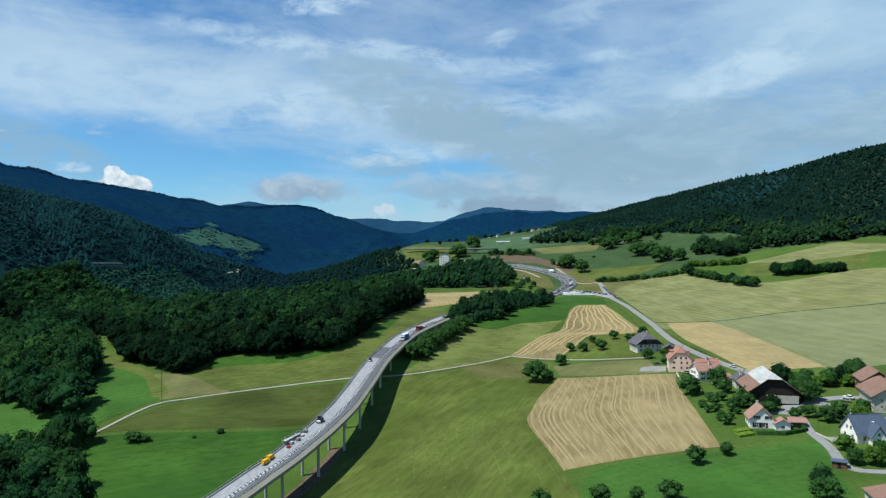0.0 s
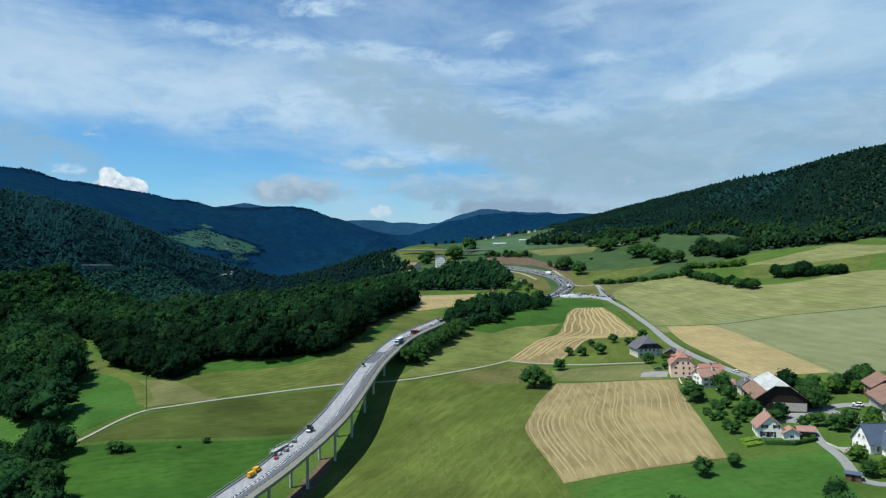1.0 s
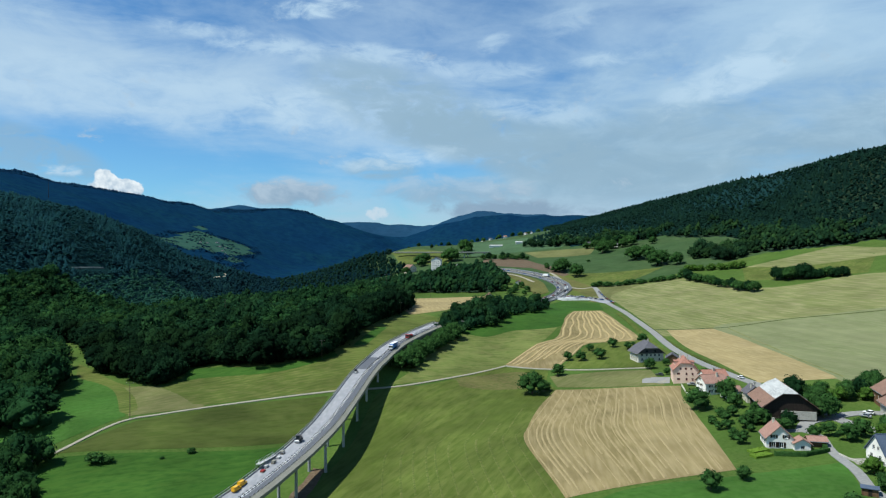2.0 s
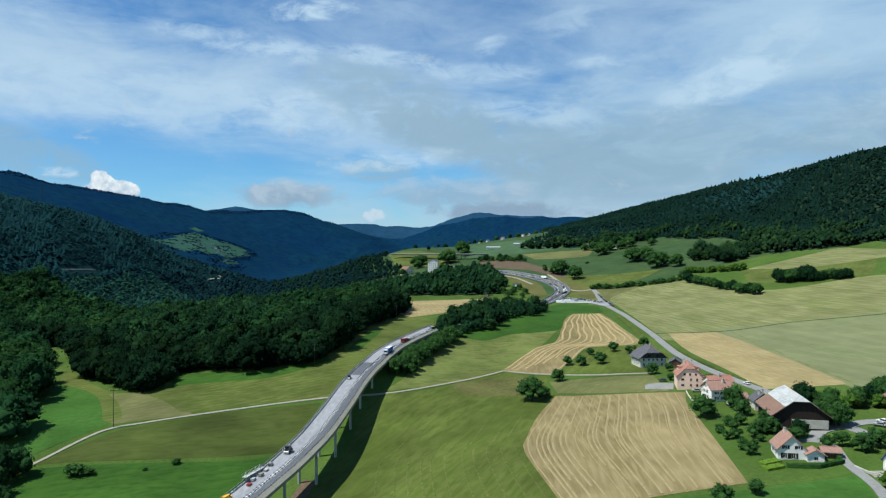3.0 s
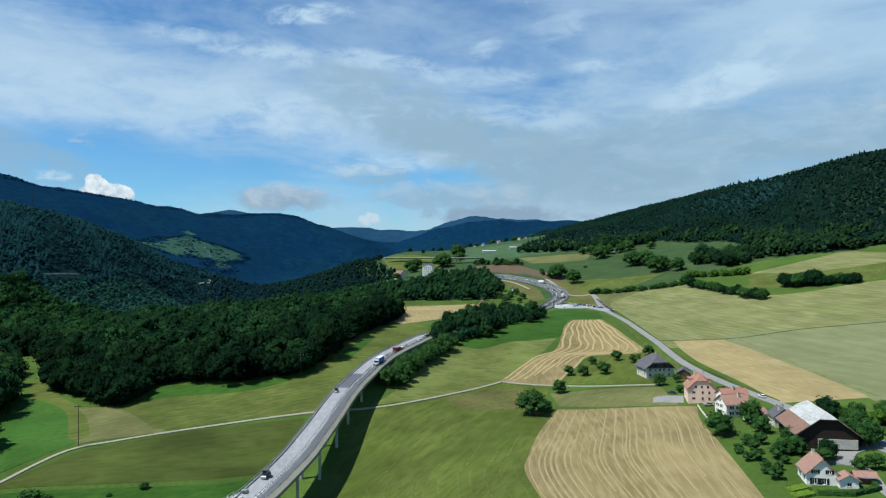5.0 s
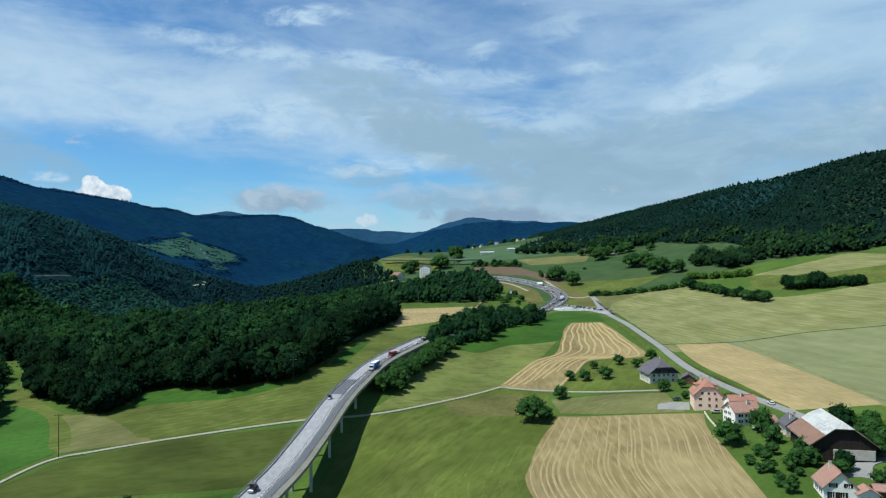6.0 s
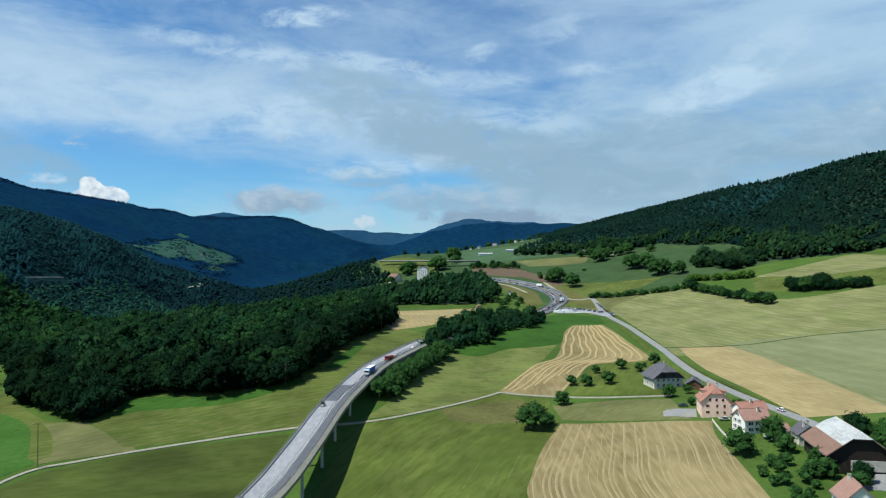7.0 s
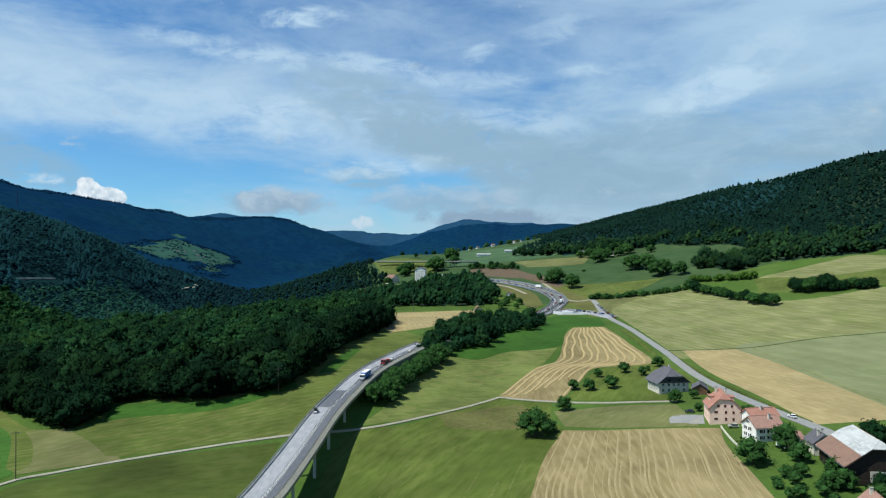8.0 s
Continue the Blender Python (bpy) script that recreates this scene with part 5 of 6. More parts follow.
# eastern meadow: hedges, groves and lone trees
for i in range(16):
    t = i / 15
    plant("bush", 193 + 90 * t + rr.uniform(-1, 1), 746 - 33 * t + rr.uniform(-2, 2), rr.uniform(1.2, 2.3), "green hedge bush along the field edge", "field hedge")
for i in range(26):
    t = i / 25
    plant(rr.choice(("dark", "round", "oak")), 286 + 4 * t + 17 * t * t + rr.uniform(-2, 3), 716 - 134 * t + rr.uniform(-3, 3), rr.uniform(0.65, 1.05), "leafy hedge tree between meadows", "meadow hedge")
for i in range(34):
    t = i / 33
    plant(rr.choice(("oak", "dark", "dark", "dark")), 342 + 44 * t + rr.uniform(-3, 4), 606 - 46 * t + rr.uniform(-6, 7), rr.uniform(0.75, 1.3) * (1.15 - 0.5 * t), "leafy tree in the meadow grove", "meadow grove")
for k, x, y, s in (("oak", 170, 850, 1.79), ("oak", 176, 858, 1.55), ("oak", 185, 815, 1.49), ("oak", 261, 984, 1.66), ("oak", 268, 992, 1.66), ("oak", 276, 868, 1.79), ("oak", 290, 856, 1.79), ("oak", 283, 880, 1.66),
                   ("oak", 287, 804, 1.90), ("oak", 296, 812, 1.55), ("oak", 307, 787, 1.43), ("round", 340, 989, 1.3), ("dark", 346, 1010, 1.5), ("bush", 222, 905, 1.2)):
    plant(k, x, y, s, group="pasture trees")
for i in range(16):
    t = i / 15
    plant("light", 300 + 46 * t + rr.uniform(-3, 3), 738 - 48 * t + rr.uniform(-5, 5), rr.uniform(0.7, 1.0), "light green shrub along the pasture", "pasture hedge")
for x, y, s in ((283, 1012, 1.5), (299, 1008, 1.3), (314, 1012, 1.5), (250, 1046, 1.1), (30, 1075, 2.0), (24, 1082, 1.7), (56, 1172, 2.2), (-20, 1062, 1.2), (-44, 1000, 1.1), (18, 1000, 1.0)):
    plant("oak", x, y, s, "dark leafy tree beside the hillside farm", "hill farm trees")
for i in range(14):
    t = i / 13
    plant(rr.choice(("oak", "dark")), 262 + 60 * t, 1042 - 6 * t + rr.uniform(-8, 10), rr.uniform(1.1, 1.5), "dark tree round the hill farm", "hill farm trees")
for i in range(16):
    t = i / 15
    plant(rr.choice(("round", "dark")), 80 + 66 * t + rr.uniform(-3, 3), 1062 - 48 * t + rr.uniform(-5, 5), rr.uniform(0.8, 1.1), "tree above the motorway cutting", "cutting trees")
for x, y, s in ((158, 880, 0.9), (164, 858, 0.9), (160, 900, 0.7), (108, 770, 1.0), (100, 760, 0.9), (112, 745, 0.9), (96, 740, 1.0), (86, 752, 0.9), (90, 725, 0.9), (105, 722, 0.8)):
    plant("round", x, y, s, group="roadside trees")
for x, y, s in ((-138.1, 208.0, 1.5), (-132.9, 209.1, 1.0), (-104.1, 222.3, 0.8), (-113.7, 215.0, 0.45), (-176, 196, 1.4)):
    plant("bush", x, y, s, group="bank bushes")
for i in range(26):
    x, y, s = -55 + 12.5 * i + rr.uniform(-8, 8), 1220 + rr.uniform(-20, 330) + i * 4, rr.uniform(0.6, 0.95)
    if not inside(WOOD_EAST, np.array([x]), np.array([y]))[0]:
        plant(rr.choice(("oak", "dark", "round")), x, y, s, "tree on the distant hillside", "hillside trees")
for x, y in ((30, 1086), (-16, 1090), (-24, 1080), (60, 1135)):
    plant(rr.choice(("oak", "dark")), x, y, rr.uniform(1.2, 1.6), "dark tree beside the distant bridge", "bridge trees")

# -- viaduct --
DECK = [(-140, 0), (-112, 55), (-86, 105), (-67, 150), (-56.5, 180), (-50.2, 204), (-46.5, 222), (-42.4, 256), (-38.8, 290), (-34, 322), (-25, 368), (-9.5, 412), (6, 455)]
DECK_Y, DECK_Z = (0, 60, 180, 204, 300, 409, 460), (-18, -11.5, 2.3, 5.1, 15.6, 22.8, 24.4)
deck_line = curve([(x, y, 0) for x, y in DECK], 4.0)
raw = np.interp([p.y for p in deck_line], DECK_Y, DECK_Z)
deck_z = np.convolve(np.pad(raw, 5, "edge"), np.ones(11) / 11, "valid")
deck_n = sides_of(deck_line)


def on_deck(y, off=0.0, up=0.0):
    """Place on the deck at that northing, off metres to the right of its middle, and the heading there."""
    i = min(range(len(deck_line)), key=lambda k: abs(deck_line[k].y - y))
    p, n = deck_line[i], deck_n[i]
    a = math.degrees(math.atan2(n.y, n.x))
    return pose(p.x + n.x * off, p.y + n.y * off, deck_z[i] + up, 0, 0, a)


viaduct = thing("viaduct", pose(0, 0, 0), "long curved concrete road viaduct on slender round columns", "viaduct")


def deck_part(name, profile, material, label="", sel=slice(None), closed=True):
    ob = sweep(name, deck_line[sel], deck_z[sel], profile, M[material], closed)
    ob.parent = viaduct
    return tagged(ob, label)


deck_part("slab", [(-5.9, -0.05), (5.3, -0.05), (5.3, -0.55), (2.6, -0.9), (-2.6, -0.9), (-5.9, -0.45)], "concrete")
deck_part("girder", [(-2.9, -0.88), (2.9, -0.88), (2.3, -2.9), (-2.3, -2.9)], "pier", "grey concrete box girder")
deck_part("edge_apron", [(4.98, 0.75), (5.3, 0.8), (6.9, -0.1), (6.95, -1.3), (6.7, -1.35), (5.3, -0.5)], "concrete", "beige sloping concrete edge")
deck_part("edge_kerb", [(-6.3, 0.4), (-5.6, 0.4), (-5.6, -0.04), (-5.9, -0.8), (-6.3, -0.8)], "pier")
i_joint = min(range(len(deck_line)), key=lambda k: abs(deck_line[k].y - 303))
deck_part("stripped_lane", [(-5.5, -0.046), (-5.5, 0.02), (0.75, 0.02), (0.75, -0.046)], "milled", "pale stripped lane under repair", slice(0, i_joint + 1))
deck_part("patched_lane", [(-5.5, -0.046), (-5.5, 0.02), (0.75, 0.02), (0.75, -0.046)], "lane", "grey patched lane", slice(i_joint, i_joint + 8))
deck_part("stripped_lane", [(-5.5, -0.046), (-5.5, 0.02), (0.75, 0.02), (0.75, -0.046)], "milled", "pale stripped lane under repair", slice(i_joint + 7, None))
deck_part("open_lane", [(1.25, -0.046), (1.25, 0.04), (4.95, 0.04), (4.95, -0.046)], "lane", "dark asphalt lane open to traffic")
deck_part("edge_line", [(4.6, 0.045), (4.85, 0.045)], "yellow", "yellow edge line", closed=False)
deck_part("edge_line", [(1.35, 0.045), (1.5, 0.045)], "white", "white edge line", closed=False)
deck_part("median_kerb", [(0.84, -0.02), (0.84, 0.35), (1.16, 0.35), (1.16, -0.02)], "white", "white median strip between the lanes")
for u, h in ((-6.05, 1.15), (-5.75, 0.6), (5.1, 1.0)):
    deck_part("guard_rail", [(u - 0.05, h), (u - 0.05, h + 0.16), (u + 0.05, h + 0.16), (u + 0.05, h)], "steel", "steel guard rail")
post_me = {}
for kind, mt, w, h in (("rail_post", "black", 0.11, 1.25), ("marker_post", "black", 0.12, 0.75)):
    b = new_box(-w, w, -w, w, -0.1, h)
    me = bpy.data.meshes.new(kind)
    b.to_mesh(me)
    b.free()
    me.materials.append(M[mt])
    post_me[kind, mt] = me
count = 0
for i in range(14, len(deck_line)):
    for u, kind in ((-6.05, "rail_post"), (5.1, "rail_post"), (0.72, "marker_post"), (1.30, "marker_post")):
        p, n = deck_line[i], deck_n[i]
        ob = new(kind, post_me[kind, "black"])
        ob.parent = viaduct
        ob.matrix_basis = pose(p.x + n.x * u, p.y + n.y * u, deck_z[i], 0, 0, math.degrees(math.atan2(n.y, n.x)))
        if i + 1 < len(deck_line):
            q = p.lerp(deck_line[i + 1], 0.5)
            ob = new(kind, post_me[kind, "black"])
            ob.parent = viaduct
            ob.matrix_basis = pose(q.x + n.x * u, q.y + n.y * u, (deck_z[i] + deck_z[i + 1]) / 2, 0, 0, math.degrees(math.atan2(n.y, n.x)))
for y in (12, 41, 70, 99, 128, 157, 184, 210, 236, 262, 287, 312):
    i = min(range(len(deck_line)), key=lambda k: abs(deck_line[k].y - y))
    p, n = deck_line[i], deck_n[i]
    top = deck_z[i]
    for u in (-3.6, 3.6):
        x, yy = p.x + n.x * u, p.y + n.y * u
        bm = bmesh.new()
        tube(bm, (x, yy, land(x, yy) - 2), (x, yy, top - 1.6), 0.62, 0.55, 14)
        part("column", bm, "pier", viaduct, "round grey concrete column")
    bm = bmesh.new()
    m = pose(p.x, p.y, top, 0, 0, math.degrees(math.atan2(n.y, n.x)))
    box(bm, -4.4, 4.4, -0.6, 0.6, -2.2, -0.8, m)
    part("cross_beam", bm, "pier", viaduct)
i = min(range(len(deck_line)), key=lambda k: abs(deck_line[k].y - 372))
ob = sweep("abutment", deck_line[i:], deck_z[i:], [(-5.6, -0.7), (5.2, -0.7), (5.2, -9), (-5.6, -9)], M["concrete"])
ob.parent = viaduct
tagged(ob, "concrete abutment wall under the deck end")
# bare earth left by the works below the deck
patch("worksite_ground", [(-66, 150), (-56, 186), (-50, 214)], [(-60, 148), (-50, 184), (-45, 212)], M["earth"], 0.3, "bare brown earth strip under the viaduct", 3.0, 0.8)


# -- vehicles --
def wheel(parent, x, y, r, w):
    bm = bmesh.new()
    tube(bm, (x - w / 2, y, r), (x + w / 2, y, r), r, r, 12)
    tyre = part("wheel", bm, "rubber", parent)
    bm = bmesh.new()
    tube(bm, (x - w / 2 - 0.015, y, r), (x + w / 2 + 0.015, y, r), r * 0.58, r * 0.58, 10)
    part("rim", bm, "steel", tyre)


def car(paint, label, m, estate=False, van=False):
    t = thing("van" if van else "car", m, label, "van" if van else "car")
    L, W, H = (5.4, 1.95, 2.4) if van else (4.4, 1.78, 1.45)
    bm = bmesh.new()
    box(bm, -W / 2, W / 2, -L / 2, L / 2, 0.32, 1.5 if van else 0.88)
    bmesh.ops.bevel(bm, geom=bm.edges[:], offset=0.14, segments=2, affect="EDGES")
    part("body", bm, paint, t)
    bm = bmesh.new()
    y0, y1 = (-L / 2 + 0.1, L / 2 - 1.1) if van else (-L / 2 + (0.15 if estate else 0.55), L / 2 - 1.3)
    z0 = 1.45 if van else 0.84
    vs = box(bm, -W / 2 + 0.06, W / 2 - 0.06, y0, y1, z0, H)
    for v in vs[4:]:
        v.co.x *= 0.86
        v.co.y += 0.28 if v.co.y < (y0 + y1) / 2 and not van else (-0.5 if v.co.y > (y0 + y1) / 2 else 0.05)
    part("cabin", bm, "glass", t, "dark glazed cabin")
    bm = bmesh.new()
    box(bm, -W / 2 * 0.84, W / 2 * 0.84, y0 + 0.3, y1 - 0.52, H - 0.02, H + 0.05)
    if van:
        box(bm, -W / 2 + 0.03, W / 2 - 0.03, y0 - 0.02, y1 - 1.3, z0 - 0.05, H)
    part("roof", bm, paint, t)
    for x in (-W / 2 + 0.08, W / 2 - 0.08):
        for y in (-L * 0.31, L * 0.31):
            wheel(t, x, y, 0.33, 0.22)
    for x in (-W / 2 + 0.3, W / 2 - 0.3):
        part("headlight", new_box(x - 0.16, x + 0.16, L / 2 - 0.04, L / 2 + 0.02, 0.6, 0.74), "white", t)
        part("tail_light", new_box(x - 0.14, x + 0.14, -L / 2 - 0.02, -L / 2 + 0.04, 0.62, 0.78), "red", t)
    return t


def lorry(paint, box_paint, label, m, flat=False):
    t = thing("lorry", m, label, "lorry")
    part("cab", new_box(-1.22, 1.22, 4.3, 6.4, 0.7, 3.1, bevel=0.18), paint, t)
    part("windscreen", new_box(-1.1, 1.1, 6.38, 6.44, 1.8, 2.8, bevel=0.02), "glass", t)
    for x in (-1.23, 1.21):
        part("side_window", new_box(x, x + 0.03, 5.1, 6.0, 1.8, 2.6), "glass", t)
    part("chassis", new_box(-0.9, 0.9, -6.2, 5.0, 0.6, 1.0), "darksteel", t)
    if flat:
        part("load_bed", new_box(-1.22, 1.22, -6.2, 4.0, 1.0, 1.35, bevel=0.04), box_paint, t)
        for k, y in enumerate((-4.6, -1.6, 1.6)):
            part("load", new_box(-0.9, 0.9, y - 1.1, y + 1.1, 1.35, 2.2 + 0.35 * (k % 2), bevel=0.12), ("white", paint, "darksteel")[k], t)
    else:
        part("box_body", new_box(-1.25, 1.25, -6.3, 4.1, 1.0, 3.75, bevel=0.06), box_paint, t)
        part("roof_panel", new_box(-1.22, 1.22, -6.27, 4.07, 3.752, 3.80), "white", t, "white roof panel")
    for y in (-5.2, -4.0, 3.2, 5.6):
        for x in (-1.05, 1.05):
            wheel(t, x, y, 0.5, 0.32)
    return t


lorry("white", "blue", "white and blue box lorry on the viaduct", on_deck(352, 3.1, 0.05) @ pose(0, 0, 0, 0, 0, 180))
lorry("red", "darksteel", "red flatbed lorry carrying loads on the viaduct", on_deck(386, 3.1, 0.05) @ pose(0, 0, 0, 0, 0, 180), True)
car("silver", "silver car on the open viaduct lane", on_deck(421, 3.1, 0.05) @ pose(0, 0, 0, 0, 0, 180))
car("white", "white van at the viaduct's far end", on_deck(452, 3.1, 0.05), van=True)
car("yellow", "yellow works van on the stripped lane", on_deck(157, -3.6, 0.03) @ Matrix.Scale(0.72, 4), van=True)
car("yellow", "yellow works van on the stripped lane", on_deck(162, -4.2, 0.03) @ Matrix.Scale(0.72, 4), van=True)


def roller(m, label):
    t = thing("road_machine", m, label, "road machine")
    part("chassis", new_box(-1.1, 1.1, -1.8, 1.8, 0.6, 1.3, bevel=0.15), "darksteel", t)
    part("cab", new_box(-0.85, 0.85, -0.9, 0.7, 1.3, 2.7, bevel=0.1), "glass", t)
    part("roof", new_box(-1.0, 1.0, -1.1, 0.9, 2.7, 2.85, bevel=0.04), "slate", t)
    part("engine_hood", new_box(-0.8, 0.8, 0.75, 1.8, 1.3, 1.9, bevel=0.12), "black", t)
    for y in (-1.5, 1.5):
        bm = bmesh.new()
        tube(bm, (-1.0, y, 0.6), (1.0, y, 0.6), 0.6, 0.6, 16)
        part("drum", bm, "steel", t)
    bm = bmesh.new()
    tube(bm, (-0.9, -1.4, 1.2), (-1.6, -2.6, 2.6), 0.12, 0.1, 6)
    part("exhaust_arm", bm, "steel", t)
    return t


roller(on_deck(201, -3.2, 0.03), "dark road roller with a grey roof on the stripped lane")
roller(on_deck(294, -3.9, 0.03) @ Matrix.Scale(0.75, 4), "small dark road machine at the parapet")
# access scaffold hung on the parapet beside stacked materials
sc = thing("scaffold", on_deck(181, -5.6, 0.0), "light steel access scaffold on the viaduct edge", "scaffold")
for y in np.arange(-6, 6.1, 3.0):
    for x in (-1.2, 0.6):
        bm = bmesh.new()
        tube(bm, (x, y, 0 if x > 0 else -2.4), (x, y, 2.3), 0.06, 0.06, 6)
        part("upright", bm, "steel", sc)
for z in (0.3, 1.2, 2.2):
    for x in (-1.2, 0.6):
        bm = bmesh.new()
        tube(bm, (x, -6, z), (x, 6, z), 0.05, 0.05, 6)
        part("ledger", bm, "steel", sc)
for y in np.arange(-6, 3.1, 3.0):
    part("deck_board", new_box(-1.15, 0.55, y + 0.1, y + 2.9, 1.22, 1.3), "sheet", sc)
    bm = bmesh.new()
    tube(bm, (-1.2, y, 0.3), (-1.2, y + 3, 2.2), 0.04, 0.04, 6)
    part("brace", bm, "steel", sc)
for k, (y, u, mt) in enumerate(((174, -3.2, "red"), (176.5, -3.9, "sheet"), (179, -3.0, "concrete"), (184, -3.6, "sheet"), (187, -4.2, "steel"), (190, -4.3, "concrete"))):
    t = thing("material_crate", on_deck(y, u, 0.03), "crate of building material on the stripped lane", "crate", "works crates")
    part("load", new_box(-0.6, 0.6, -0.9, 0.9, 0.14, 0.7 + 0.2 * (k % 3), bevel=0.05), mt, t)
    part("pallet", new_box(-0.6, 0.6, -0.9, 0.9, 0, 0.14), "timber_brown", t)


# traffic on the curve of the motorway and at the junction
def on_line(pts, s, off):
    line = curve([(x, y, 0) for x, y in pts], 2.0)
    i = int(s * (len(line) - 2))
    d = line[i + 1] - line[i]
    n = Vector((d.y, -d.x)).normalized()
    x, y = line[i].x + n.x * off, line[i].y + n.y * off
    return x, y, math.degrees(math.atan2(d.y, d.x)) - 90


rr = random.Random(11)
PAINTS = ("white", "silver", "black", "blue", "red", "white", "silver")
protos = {}


def park(paint, x, y, rz, label):
    m = pose(x, y, land(x, y) + 0.55, 0, 0, rz)
    if paint in protos:
        return tagged(copy_thing(protos[paint], m), label, "", "cars in traffic")
    protos[paint] = tagged(car(paint, label, m), "", "", "cars in traffic")
    return protos[paint]


for i in range(44):
    s = 0.10 + 0.019 * i + rr.uniform(-0.006, 0.006)
    off = rr.choice((-7.2, -3.2, 2.6, 3.0, 7.0))
    x, y, a = on_line(MOTORWAY[3:], s, off)
    p = rr.choice(PAINTS)
    park(p, x, y, a if off > 0 else a + 180, f"{p} car on the motorway curve")
for s, off in ((0.33, 2.8), (0.52, 3.0)):
    x, y, a = on_line(MOTORWAY[3:], s, off)
    lorry("white", "white", "white lorry on the motorway curve", pose(x, y, land(x, y) + 0.52, 0, 0, a))
for i in range(9):
    p = rr.choice(PAINTS)
    park(p, 184.5 + 0.6 * i, 632 + 10 * i, -4, f"{p} car queueing on the country road")
for i in range(14):
    p = rr.choice(PAINTS)
    x, y = 148 + 2.5 * i, 699 - 1.0 * i - 0.14 * i * i + rr.uniform(-4, 4)
    park(p, x, y, rr.uniform(-70, -40), f"{p} car waiting at the junction")
def container(x, y, rz, paint):
    t = thing("site_container", pose(x, y, land(x, y) + 0.36, 0, 0, rz), f"{paint} steel site container at the junction", "container", "site containers")
    part("body", new_box(-1.25, 1.25, -3.0, 3.0, 0, 2.5, bevel=0.06), paint, t)
    for k in range(5):
        part("rib", new_box(-1.30, 1.30, -2.5 + 1.2 * k, -2.36 + 1.2 * k, 0.15, 2.4), paint, t)
    part("door", new_box(-1.05, 1.05, -3.05, -3.005, 0.15, 2.3), "silver", t)


for x, y, rz, p in ((142, 673, 70, "white"), (147, 677, 72, "white"), (144, 681, 66, "silver"), (152, 675, 75, "white"), (139, 678, 60, "white"), (156, 680, 80, "silver"), (149, 683, 74, "white")):
    container(x, y, rz, p)
for i in range(10):
    x, y = 145 + 2.6 * i, 673 - 0.8 * i
    ob = thing("barrier_block", pose(x, y, land(x, y) + 0.3, 0, 0, -12), "white concrete barrier block at the junction", "barrier block", "barrier blocks")
    part("base", new_box(-1.25, 1.25, -0.45, 0.45, 0, 0.4, bevel=0.05), "white", ob)
    part("wall", new_box(-1.25, 1.25, -0.2, 0.2, 0.4, 1.6, bevel=0.05), "white", ob)

# -- houses --
def wall_face(bm, p, along, normal, width, low, tops, holes, thick=0.35):
    """One wall: from p along a unit direction; tops: (s, height) breaks of its upper edge; holes: (s0, s1, z0, z1) right through it."""
    cuts = sorted({0.0, width, *[s for s, _ in tops], *[h[0] for h in holes], *[h[1] for h in holes]})
    levels = sorted({low, *[h[2] for h in holes], *[h[3] for h in holes]})
    top_at = lambda s: float(np.interp(s, [t[0] for t in tops], [t[1] for t in tops]))
    at = lambda s, z, d: bm.verts.new(p + along * s + Vector((0, 0, z)) - normal * d)
    for s0, s1 in zip(cuts, cuts[1:]):
        h0, h1 = top_at(s0), top_at(s1)
        lv = [z for z in levels if z < min(h0, h1) - 0.01]
        for i, z0 in enumerate(lv):
            last = i == len(lv) - 1
            z1 = None if last else lv[i + 1]
            mid = ((s0 + s1) / 2, (z0 + (min(h0, h1) if last else z1)) / 2)
            if any(h[0] < mid[0] < h[1] and h[2] < mid[1] < h[3] for h in holes):
                continue
            for d in (0, thick):
                bm.faces.new([at(s0, z0, d), at(s1, z0, d), at(s1, h1 if last else z1, d), at(s0, h0 if last else z1, d)])
    for s0, s1, z0, z1 in holes:
        for a, b in (((s0, z0), (s1, z0)), ((s1, z0), (s1, z1)), ((s1, z1), (s0, z1)), ((s0, z1), (s0, z0))):
            bm.faces.new([at(*a, 0), at(*b, 0), at(*b, thick), at(*a, thick)])


def roof_shell(bm, hw, y0, y1, ze, zr, hip0, hip1, zh0, zh1, thick=0.25):
    """Pitched roof, ridge along y. hip: how far the ridge stops short of each end; zh: height where the hip begins."""
    pts = {}

    def v(x, y, z):
        k = (round(x, 3), round(y, 3), round(z, 3))
        if k not in pts:
            pts[k] = bm.verts.new((x, y, z))
        return pts[k]

    for s in (1, -1):
        f0, f1 = (zh0 - ze) / (zr - ze), (zh1 - ze) / (zr - ze)
        loop = [(s * hw, y0, ze), (s * hw, y1, ze)]
        if hip1 and f1 > 0.01:
            loop.append((s * hw * (1 - f1), y1, zh1))
        loop += [(0, y1 - hip1, zr), (0, y0 + hip0, zr)]
        if hip0 and f0 > 0.01:
            loop.append((s * hw * (1 - f0), y0, zh0))
        bm.faces.new([v(*q) for q in loop])
    for yy, hip, zh, sgn in ((y0, hip0, zh0, 1), (y1, hip1, zh1, -1)):
        if hip:
            f = (zh - ze) / (zr - ze)
            bm.faces.new([v(hw * (1 - f), yy, zh), v(-hw * (1 - f), yy, zh), v(0, yy + sgn * hip, zr)])
    bmesh.ops.recalc_face_normals(bm, faces=bm.faces)
    if sum(f.normal.z for f in bm.faces) < 0:
        bmesh.ops.reverse_faces(bm, faces=bm.faces)
    bmesh.ops.solidify(bm, geom=bm.faces[:], thickness=thick)


